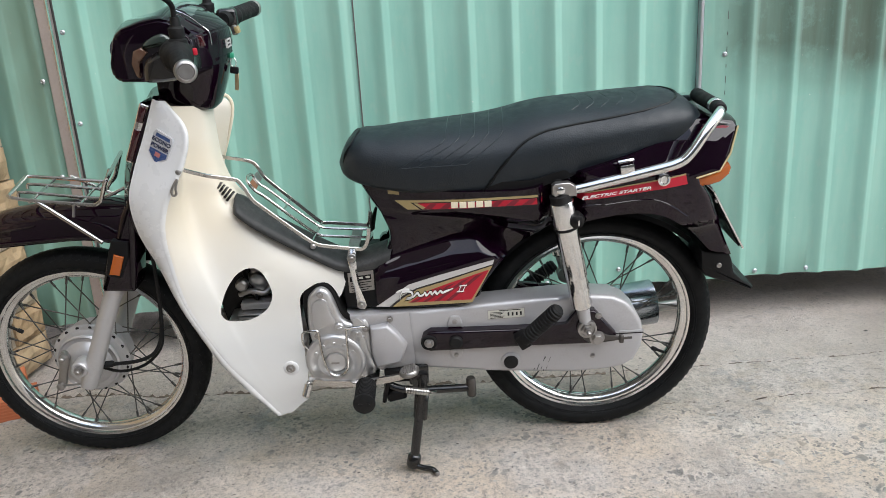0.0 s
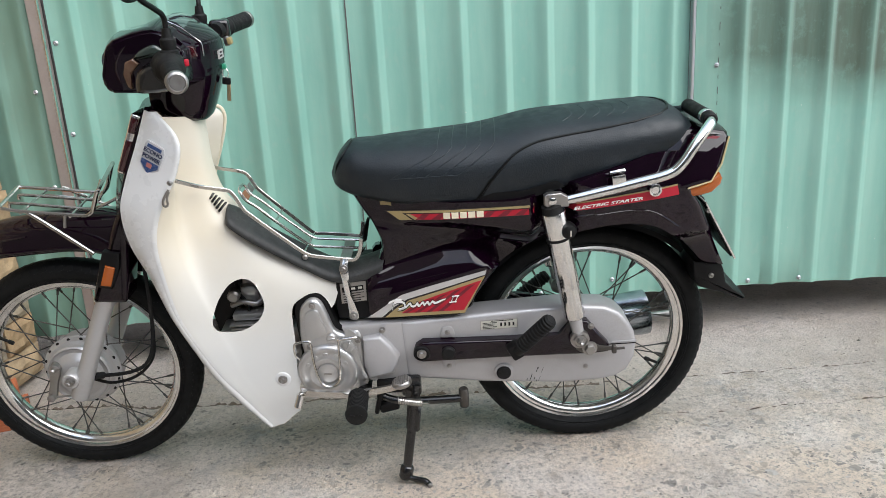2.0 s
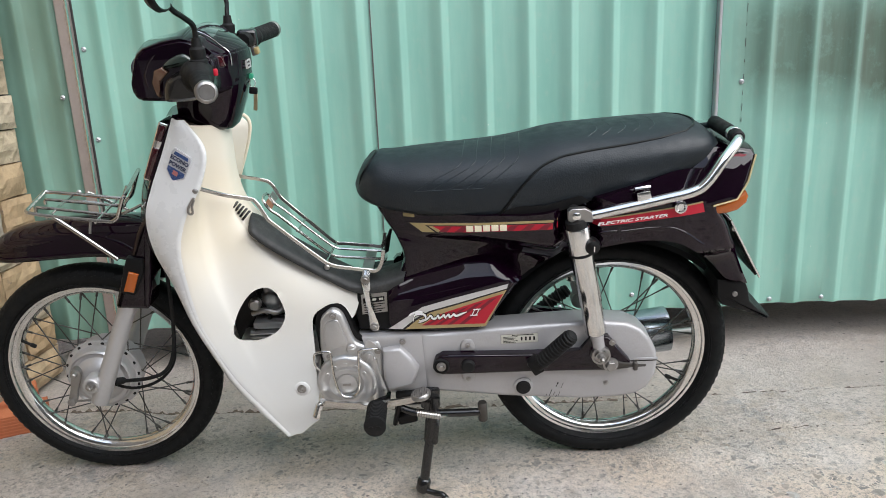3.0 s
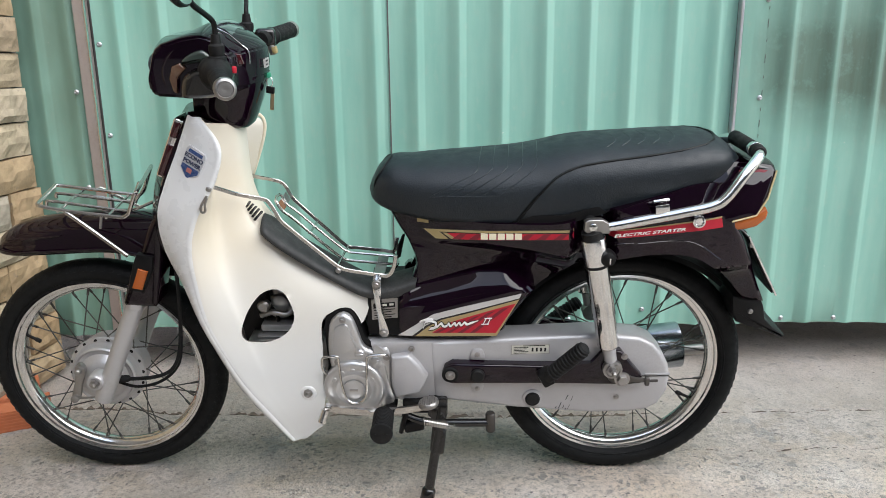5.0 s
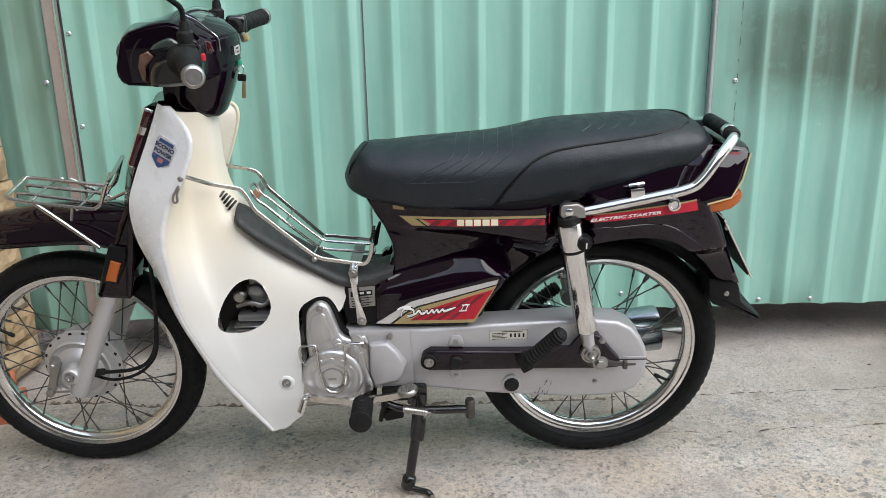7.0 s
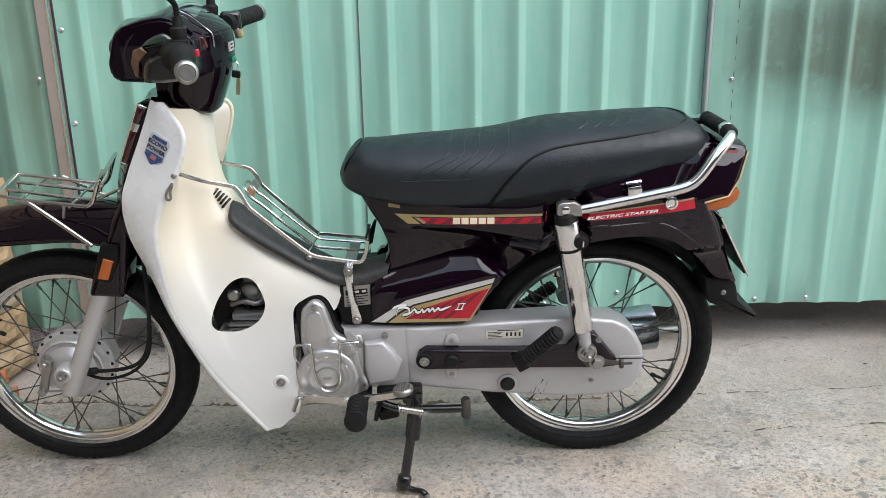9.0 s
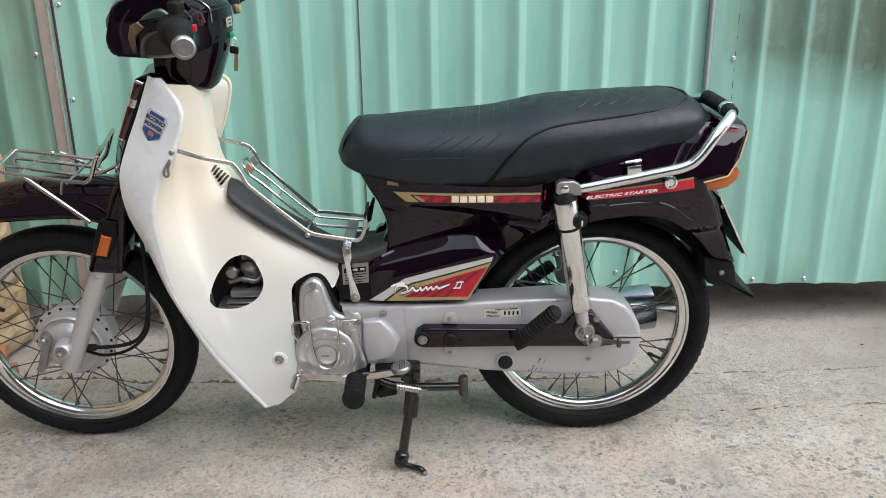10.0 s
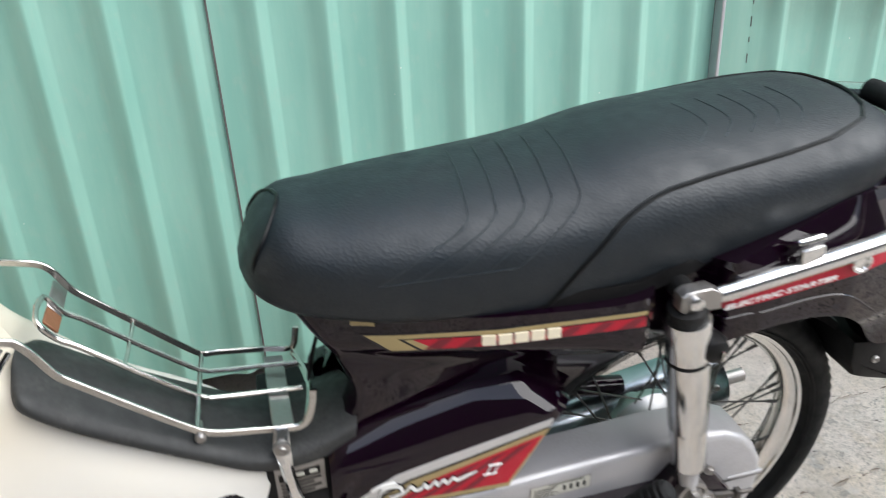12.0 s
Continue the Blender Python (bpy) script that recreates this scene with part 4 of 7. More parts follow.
# front carrier of wires over the mudguard
W3 = 0.0034


def bar(name, pts, r, material, parent, n=24, label=""):
    bm = bmesh.new()
    tube(bm, spline(pts, n) if n else pts, r, 8 if r < 0.006 else 20)
    return part(name, bm, material, parent, label)


carrier = bar("front_carrier", [(-0.455, -0.085, 0.684), (-0.463, -0.085, 0.6795), (-0.475, -0.085, 0.680), (-0.52, -0.085, 0.686), (-0.59, -0.085, 0.696), (-0.632, -0.084, 0.7045), (-0.643, -0.078, 0.7070), (-0.648, -0.06, 0.7075), (-0.664, 0.035, 0.7095), (-0.667, 0.050, 0.7095), (-0.660, 0.057, 0.708), (-0.60, 0.057, 0.700), (-0.500, 0.057, 0.686), (-0.484, 0.057, 0.684), (-0.476, 0.057, 0.689)], W3 + 0.0006, WIRE, bike, 110, "bright wire front carrier")
bar("upright", [(-0.455, -0.085, 0.684), (-0.450, -0.085, 0.690), (-0.436, -0.085, 0.722), (-0.430, -0.083, 0.732), (-0.429, -0.07, 0.737), (-0.442, 0.040, 0.752), (-0.445, 0.054, 0.750), (-0.450, 0.057, 0.742), (-0.468, 0.057, 0.700), (-0.476, 0.057, 0.689)], W3 + 0.0006, WIRE, carrier, 60)
for y, x0, x1, z1 in ((-0.037, -0.642, -0.478, 0.6775), (0.018, -0.648, -0.486, 0.6805)):
    bar("wire", [(x0 - 0.004, y, 0.6915), (x0 - 0.003, y, 0.699), (x0 + 0.006, y, 0.7015), (-0.58, y, 0.693), (x1, y, z1), (x1 + 0.012, y, z1 + 0.006), (-0.452, y, 0.715), (-0.435 - 0.1 * (y + 0.07), y, 0.742)], W3, WIRE, carrier, 50)
for x, z in ((-0.600, 0.694), (-0.500, 0.6795)):
    bar("wire", [(x, -0.085, z - 0.001), (x - 0.006, 0, z + 0.001), (x - 0.008, 0.057, z + 0.002)], W3 * 0.9, WIRE, carrier, 8)
bar("wire", [(-0.52, -0.03, 0.680), (-0.47, -0.03, 0.676), (-0.405, -0.02, 0.700)], W3, WIRE, carrier)
bar("stay", [(-0.60, 0.03, 0.694), (-0.56, 0.03, 0.688), (-0.50, 0.05, 0.668)], W3, WIRE, carrier)
for s in (-1, 1):
    bar("strut", [(-0.585, 0.085 * s, 0.694), (-0.538, 0.097 * s, 0.663), (-0.455, 0.115 * s, 0.604)], 0.0042, WIRE, carrier, 6)
bar("hook", [(-0.509, -0.085, 0.684), (-0.511, -0.087, 0.672), (-0.515, -0.087, 0.656)], 0.0032, STEEL, carrier, 6)

# maroon front cover with its badge, behind the leg shield's nose
bm = bmesh.new()
rings = []
for z, xr, xf, w in ((0.90, -0.283, -0.325, 0.075), (0.87, -0.296, -0.345, 0.092), (0.80, -0.326, -0.385, 0.105), (0.72, -0.356, -0.415, 0.112), (0.64, -0.364, -0.425, 0.110), (0.56, -0.335, -0.40, 0.098), (0.50, -0.318, -0.37, 0.09)):
    rings.append([(xr, -w * 1.18, z), (xr - 0.014, -w * 1.16, z), (xf + 0.02, -w * 0.72, z), (xf + 0.004, -w * 0.36, z), (xf, 0, z), (xf + 0.004, w * 0.36, z), (xf + 0.02, w * 0.72, z), (xr - 0.014, w * 1.16, z), (xr, w * 1.18, z), (xr + 0.012, 0, z)])
g = [spline([r[k] for r in rings], 28) for k in range(10)]
loft(bm, [[g[k][i] for k in range(10)] for i in range(28)], True, True)
nose = part("front_cover", bm, PAINT, bike, "dark maroon front cover")
BADGE = along((-0.310, -0.060, 0.890), (-0.364, -0.060, 0.772))
bm = bmesh.new()
box(bm, BADGE @ Matrix.Translation((0, 0, 0.066)), 0.096, 0.020, 0.131, 0.005, 3)
badge = part("front_badge", bm, CHROME, nose, "chrome-framed red front badge")
for z0, z1 in ((0.004, 0.044), (0.053, 0.129)):
    bm = bmesh.new()
    box(bm, BADGE @ Matrix.Translation((0, 0, (z0 + z1) / 2)), 0.086, 0.0225, z1 - z0, 0.003, 2)
    box(bm, BADGE @ Matrix.Translation((0, 0, (z0 + z1) / 2)), 0.103, 0.014, z1 - z0 - 0.006, 0.003, 2)
    part("red_insert", bm, REDLENS, badge)
# leg shield, near and far wing: nose edge, crease, hollow and inner edge from top to bottom
NOSE = [(-0.281, -0.130, 0.902), (-0.311, -0.140, 0.831), (-0.341, -0.150, 0.765), (-0.360, -0.155, 0.708), (-0.358, -0.150, 0.634), (-0.334, -0.142, 0.550), (-0.310, -0.140, 0.458), (-0.275, -0.135, 0.364), (-0.244, -0.130, 0.292), (-0.200, -0.125, 0.222), (-0.147, -0.120, 0.152)]
CREASE = [(-0.262, -0.136, 0.897), (-0.219, -0.165, 0.845), (-0.236, -0.170, 0.780), (-0.279, -0.174, 0.710), (-0.303, -0.170, 0.641), (-0.306, -0.158, 0.556), (-0.296, -0.150, 0.463), (-0.262, -0.145, 0.374), (-0.229, -0.138, 0.302), (-0.186, -0.130, 0.232), (-0.137, -0.122, 0.151)]
HOLLOW = [(-0.258, -0.100, 0.880), (-0.258, -0.092, 0.818), (-0.266, -0.088, 0.745), (-0.266, -0.088, 0.678), (-0.253, -0.095, 0.612), (-0.228, -0.110, 0.527), (-0.195, -0.120, 0.445), (-0.170, -0.125, 0.357), (-0.156, -0.125, 0.285), (-0.130, -0.123, 0.216), (-0.112, -0.120, 0.157)]
RIDGE = [(-0.222, -0.050, 0.868), (-0.222, -0.046, 0.808), (-0.221, -0.046, 0.740), (-0.208, -0.052, 0.676), (-0.172, -0.072, 0.613), (-0.122, -0.092, 0.544), (-0.058, -0.104, 0.478), (-0.050, -0.108, 0.407), (-0.086, -0.117, 0.324), (-0.092, -0.121, 0.244), (-0.089, -0.119, 0.176)]
INNER = [(-0.214, 0.0, 0.862), (-0.213, 0.0, 0.805), (-0.211, 0.0, 0.738), (-0.198, 0.0, 0.676), (-0.152, -0.030, 0.622), (-0.066, -0.060, 0.556), (0.034, -0.080, 0.500), (0.030, -0.095, 0.440), (-0.032, -0.112, 0.350), (-0.062, -0.120, 0.262), (-0.071, -0.119, 0.190)]
HOLE = curve2([(-0.182, 0.514), (-0.147, 0.519), (-0.125, 0.491), (-0.118, 0.456), (-0.135, 0.424), (-0.172, 0.405), (-0.211, 0.407), (-0.228, 0.421), (-0.229, 0.444), (-0.211, 0.483)], 60)
CUT = curve2([(0.06, 0.37), (-0.050, 0.30), (-0.064, 0.28), (-0.062, 0.36), (-0.060, 0.442), (-0.038, 0.466), (-0.012, 0.474), (0.008, 0.466), (0.024, 0.437), (0.036, 0.402)], 40)


def inside(p, poly):
    hit = False
    for i in range(len(poly)):
        (x0, z0), (x1, z1) = poly[i - 1], poly[i]
        if (z0 > p[1]) != (z1 > p[1]) and p[0] < (x1 - x0) * (p[1] - z0) / (z1 - z0) + x0:
            hit = not hit
    return hit


def nearest(p, poly):
    best, d = None, 9
    for i in range(len(poly)):
        a, b = Vector(poly[i - 1]), Vector(poly[i])
        ab = b - a
        t = max(0, min(1, (Vector(p) - a).dot(ab) / max(ab.dot(ab), 1e-9)))
        q = a + ab * t
        if (q - Vector(p)).length < d:
            best, d = q, (q - Vector(p)).length
    return best


def build_shield(s, cutouts):
    nr = 150
    low = [p if k < 4 or s < 0 else (p[0], p[1], p[2] - 0.06) for k, p in enumerate(INNER)]
    far = [(-0.236, -0.146, 0.852), (-0.206, -0.150, 0.826), (-0.219, -0.152, 0.770), (-0.247, -0.156, 0.702)]
    edge = CREASE if s < 0 else far + CREASE[4:]
    cols = [spline(c, nr) for c in (NOSE, edge, HOLLOW, RIDGE, low)]
    bm = bmesh.new()
    grid = []
    for i in range(nr):
        a, c, h, r, e = (col[i] for col in cols)
        c0, c1 = c.lerp(a, 0.10), c.lerp(h, 0.10)
        row = [a.lerp(c0, k / 24) + Vector((0, -0.004 * math.sin(math.pi * k / 24), 0)) for k in range(24)]
        row += [c0.lerp(c, k / 7).lerp(c.lerp(c1, k / 7), k / 7) for k in range(7)]
        row += spline([c1, c1.lerp(h, 0.55) + Vector((-0.004, 0, 0)), h, r, e], 56)
        grid.append([bm.verts.new(p) for p in row])
    for i in range(nr - 1):
        for j in range(len(grid[0]) - 1):
            f = bm.faces.new((grid[i][j], grid[i][j + 1], grid[i + 1][j + 1], grid[i + 1][j]))
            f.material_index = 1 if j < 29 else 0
    for poly in cutouts:
        gone = [f for f in bm.faces if inside((f.calc_center_median().x, f.calc_center_median().z), poly)]
        rim = {v for f in gone for v in f.verts}
        bmesh.ops.delete(bm, geom=gone, context="FACES")
        for v in rim:
            if v.is_valid and v.link_faces:
                q = nearest((v.co.x, v.co.z), poly)
                if (q - Vector((v.co.x, v.co.z))).length < 0.006:
                    v.co.x, v.co.z = q
    for v in bm.verts:
        v.co.y *= -s
    bmesh.ops.solidify(bm, geom=bm.faces[:], thickness=0.0035 * (1 if s < 0 else -1))
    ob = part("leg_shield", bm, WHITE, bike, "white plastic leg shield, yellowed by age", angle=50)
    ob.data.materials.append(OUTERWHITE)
    return ob


shield = build_shield(-1, (HOLE, CUT))
far_shield = build_shield(1, (HOLE,))
bm = bmesh.new()
tube(bm, spline([(-0.262, 0.140, 0.853), (-0.236, 0.148, 0.850), (-0.215, 0.150, 0.844), (-0.206, 0.150, 0.826), (-0.212, 0.151, 0.793), (-0.228, 0.153, 0.748), (-0.246, 0.155, 0.704), (-0.262, 0.157, 0.660)], 40), 0.0042, 8)
part("edge_bead", bm, CREAM, far_shield, "yellowed rolled edge")
for k in range(5):
    bm = bmesh.new()
    a, b = Vector((-0.2125 + 0.0045 * k, -0.0545 - 0.002 * k, 0.6900 - 0.0066 * k)), Vector((-0.2045 + 0.0058 * k, -0.0460 - 0.0005 * k, 0.6990 - 0.0055 * k))
    box(bm, along(a, b) @ Matrix.Translation((0, 0, (b - a).length / 2)), 0.0070, 0.0030, (b - a).length * 1.15, 0.001, 1)
    part("vent_slot", bm, GLOSSB, shield)
# shield fixing bolt and its washer
bm = bmesh.new()
lathe(bm, [(0.019, 0), (0.0185, 0.002), (0.0165, 0.0035), (0.011, 0.0036), (0.0105, 0.0025)], side(-0.100, -0.1215, 0.275), 28)
part("bolt_boss", bm, OUTERWHITE, shield)
bm = bmesh.new()
lathe(bm, [(0.0100, 0.002), (0.0100, 0.0048), (0.0085, 0.0056)], side(-0.100, -0.1215, 0.275), 20)
lathe(bm, [(0.0060, 0.005), (0.0060, 0.008), (0.0045, 0.009), (0.003, 0.007)], side(-0.100, -0.1215, 0.275), 6)
part("fixing_bolt", bm, STEEL, shield)
# maker's emblem with its words
EM = Matrix.Translation((-0.276, -0.1622, 0.813)) @ Matrix.Rotation(radians(84), 4, "X") @ Matrix.Rotation(radians(-15), 4, "Y") @ Matrix.Rotation(radians(-29), 4, "Z") @ Matrix.Diagonal((0.95, 0.95, 1, 1))
bm = bmesh.new()
sh = [(-0.018, 0.032), (0.018, 0.030), (0.022, 0.022), (0.021, -0.016), (0.002, -0.034), (-0.002, -0.034), (-0.021, -0.016), (-0.022, 0.024)]
rings = [[EM @ Vector((x * k, y * k, h)) for x, y in sh] for k, h in ((1.06, -0.003), (1.06, 0.0022), (1.0, 0.003))]
loft(bm, rings)
emblem = part("emblem", bm, EMBLEM, shield, "small shield-shaped emblem with lettering")
bm = bmesh.new()
for y0, y1, x0, x1 in ((0.0215, 0.029, -0.017, 0.017),):
    loft(bm, [[EM @ Vector(p) for p in ((x0, y0, h), (x1, y0, h), (x1 - 0.001, y1, h), (x0 + 0.001, y1, h))] for h in (0.0028, 0.0036)])
part("emblem_band", bm, BLUEDECAL, emblem)
bm = bmesh.new()
loft(bm, [[EM @ Vector((x, y, h)) for x, y in ((-0.020, -0.006), (0.020, -0.006), (0.020, -0.015), (0.002, -0.031), (-0.002, -0.031), (-0.020, -0.015))] for h in (0.0028, 0.0036)])
part("emblem_foot", bm, BLUEDECAL, emblem)
bm = bmesh.new()
loft(bm, [[EM @ Vector((x, y, h)) for x, y in ((-0.006, -0.010), (0.006, -0.010), (0.006, -0.0195), (-0.006, -0.0195))] for h in (0.0035, 0.0042)])
part("emblem_mark", bm, FADEDRED, emblem)
letters("emblem_word", "ECONO", 0.0120, EM @ Matrix.Translation((0, 0.0145, 0.0036)), NAVY, emblem, 0.0004, 0.0, 0.0004)
letters("emblem_word", "POWER", 0.0118, EM @ Matrix.Translation((0, 0.0015, 0.0036)), NAVY, emblem, 0.0004, 0.0, 0.0004)

# tunnel and its black mat
bm = bmesh.new()
rings = []
for x, z, k in ((-0.184, 0.652, 0.45), (-0.180, 0.648, 0.78), (-0.168, 0.639, 0.96), (-0.132, 0.609, 1.0), (-0.070, 0.566, 1.0), (-0.022, 0.535, 1.0), (0.030, 0.507, 1.0), (0.07, 0.505, 1.0), (0.105, 0.511, 0.97), (0.145, 0.524, 0.90)):
    half = [(-0.097, -0.005), (-0.099, 0.0), (-0.096, 0.006), (-0.086, 0.011), (-0.058, 0.015), (-0.025, 0.014), (0.0, 0.008), (0.030, -0.006), (0.060, -0.028)]
    rings.append([(x + 0.35 * h * k, -0.02 + (y + 0.02) * k, z + h) for y, h in half])
    rings[-1][0] = (rings[-1][0][0], rings[-1][0][1], rings[-1][0][2] - 0.10 * max(0.0, min(x, 0.12)))
g = [spline([r[k] for r in rings], 44) for k in range(9)]
loft(bm, [[g[k][i] for k in range(9)] for i in range(44)], True, True)
part("tunnel_mat", bm, MATRUBBER, bike, "black rubber mat over the tunnel", angle=60)
# dark frame spine inside
bm = bmesh.new()
tube(bm, spline([(-0.30, 0, 0.82), (-0.275, 0, 0.66), (-0.15, 0, 0.54), (0.05, 0, 0.47), (0.25, 0, 0.43)], 20), 0.030, 12)
part("frame_spine", bm, GLOSSB, bike)

# headlamp cowl with its neck: plan drawn in towards the front and convex at the back
def cowl_ring(y):
    k = abs(y)
    xf = -0.383 + 0.022 * (k / 0.1) ** 2
    xr = -0.146 - 0.042 * (k / 0.1) ** 1.8
    drop = 0.010 * (k / 0.1) ** 2
    return [(xf + 0.014, y, 0.933), (xf + 0.002, y, 0.945), (xf, y, 0.967), (xf + 0.018, y, 1.022), (xf + 0.036, y, 1.040 - drop * 0.4), (-0.285, y, 1.051 - drop * 0.3), (-0.262, y, 1.062 - drop), (-0.240, y, 1.064 - drop),
            (-0.212, y, 1.056 - drop * 1.2), (xr - 0.018, y, 1.030 - drop * 0.6), (xr - 0.002, y, 1.016 - drop * 0.5), (xr, y, 0.985), (xr - 0.006, y, 0.946), (xr - 0.030, y, 0.934), (-0.300, y, 0.930)]


bm = bmesh.new()
rings = []
for y in (-0.100, -0.097, -0.07, -0.04, 0, 0.04, 0.07, 0.097, 0.100):
    rings.append(cowl_ring(y))


def shrunk(ring, y, k):
    return [(-0.272 + (x + 0.272) * k, y, 0.985 + (z - 0.985) * k) for x, _, z in ring]


rings = [shrunk(rings[0], -0.120, 0.90), shrunk(rings[0], -0.114, 0.955)] + rings + [shrunk(rings[-1], 0.114, 0.955), shrunk(rings[-1], 0.120, 0.90)]
loft(bm, rings)
bmesh.ops.recalc_face_normals(bm, faces=bm.faces[:])
bm.normal_update()
sharp = [e for e in bm.edges if len(e.link_faces) == 2 and e.link_faces[0].normal.dot(e.link_faces[1].normal) < 0.93]
bmesh.ops.bevel(bm, geom=sharp, offset=0.0065, segments=4, affect="EDGES", clamp_overlap=True)
cowl = part("headlamp_cowl", bm, PAINT, bike, "dark maroon handlebar and headlamp cowl", angle=35)
bm = bmesh.new()
lathe(bm, [(0.06, -0.016), (0.058, -0.004), (0.04, -0.001), (0.02, 0.0)], Matrix.Translation((-0.380, 0, 0.982)) @ Matrix.Rotation(radians(-95), 4, "Y") @ Matrix.Diagonal((0.42, 0.9, 1, 1)), 40)
part("headlamp_lens", bm, DARKGLASS, cowl)
# creases of the bezel and of the shoulder
for s in (-1, 1):
    bar("shoulder_ridge", [(-0.320, 0.1165 * s, 0.948), (-0.3235, 0.1185 * s, 0.985), (-0.304, 0.1175 * s, 1.018), (-0.265, 0.1130 * s, 1.0345), (-0.215, 0.1080 * s, 1.0340), (-0.196, 0.104 * s, 1.018)], 0.0032, PAINT, cowl, 30)
    bar("bezel_joint", [(-0.327, 0.1175 * s, 0.952), (-0.328, 0.1185 * s, 0.980), (-0.318, 0.1165 * s, 1.012), (-0.310, 0.108 * s, 1.030)], 0.0012, GLOSSB, cowl, 16)
bm = bmesh.new()
rings = []
for z0, z1, x0, x1, w in ((0.962, 0.962, -0.290, -0.151, 0.078), (0.940, 0.935, -0.292, -0.159, 0.077), (0.920, 0.905, -0.297, -0.169, 0.074), (0.903, 0.880, -0.299, -0.179, 0.070), (0.888, 0.862, -0.297, -0.187, 0.065), (0.882, 0.854, -0.290, -0.196, 0.058)):
    ring = [(x0, -w * 0.62, z0), (x0 + 0.006, -w * 0.92, z0), (x0 + 0.026, -w, z0 + (z1 - z0) * 0.3), (x1 - 0.040, -w, z0 + (z1 - z0) * 0.72), (x1 - 0.016, -w * 0.80, z0 + (z1 - z0) * 0.92), (x1 - 0.003, -w * 0.40, z1), (x1, 0, z1)]
    rings.append(ring + [(x, -y, z) for x, y, z in reversed(ring[:-1])])
loft(bm, rings)
part("cowl_neck", bm, PAINT, bike, "dark maroon lower handlebar cover", angle=50)
# instrument glass let into the top, chrome frame line, side window, rear badge
bm = bmesh.new()
top = [[(-0.236, y, 1.0655), (-0.213, y, 1.0580), (-0.184 - 0.10 * max(0, abs(y) - 0.03), y, 1.0345 - 0.05 * max(0, abs(y) - 0.03))] for y in (-0.062, -0.05, -0.03, 0, 0.03, 0.05, 0.062)]
loft(bm, [[(x, y, z + 0.001 - 0.010 * (y / 0.1) ** 2) for x, y, z in r] + [(x, y, z - 0.012) for x, y, z in reversed(r)] for r in top])
part("meter_glass", bm, DARKGLASS, cowl, "tinted instrument glass")
bar("trim_line", [(-0.233, -0.072, 1.0615), (-0.205, -0.074, 1.0470), (-0.180, -0.070, 1.0245)], 0.0013, CHROME, cowl, 12)
bar("trim_line", [(-0.180, -0.070, 1.0245), (-0.1695, -0.070, 1.013), (-0.1685, -0.070, 0.990)], 0.0016, CHROME, cowl, 12)
bm = bmesh.new()
slab(bm, [(-0.202, 1.016), (-0.180, 1.010), (-0.175, 0.992), (-0.196, 0.988)], -0.085, -0.0945, 0.002, 2)
part("side_window", bm, REDLENS, cowl)
bm = bmesh.new()
for k in range(3):
    box(bm, Matrix.Translation((-0.1475, -0.022, 0.992 - 0.007 * k)), 0.004, 0.026, 0.0018)
for y in (-0.036, -0.008):
    box(bm, Matrix.Translation((-0.1478, y, 0.985)), 0.004, 0.002, 0.017)
part("rear_badge", bm, SILVERDECAL, cowl)
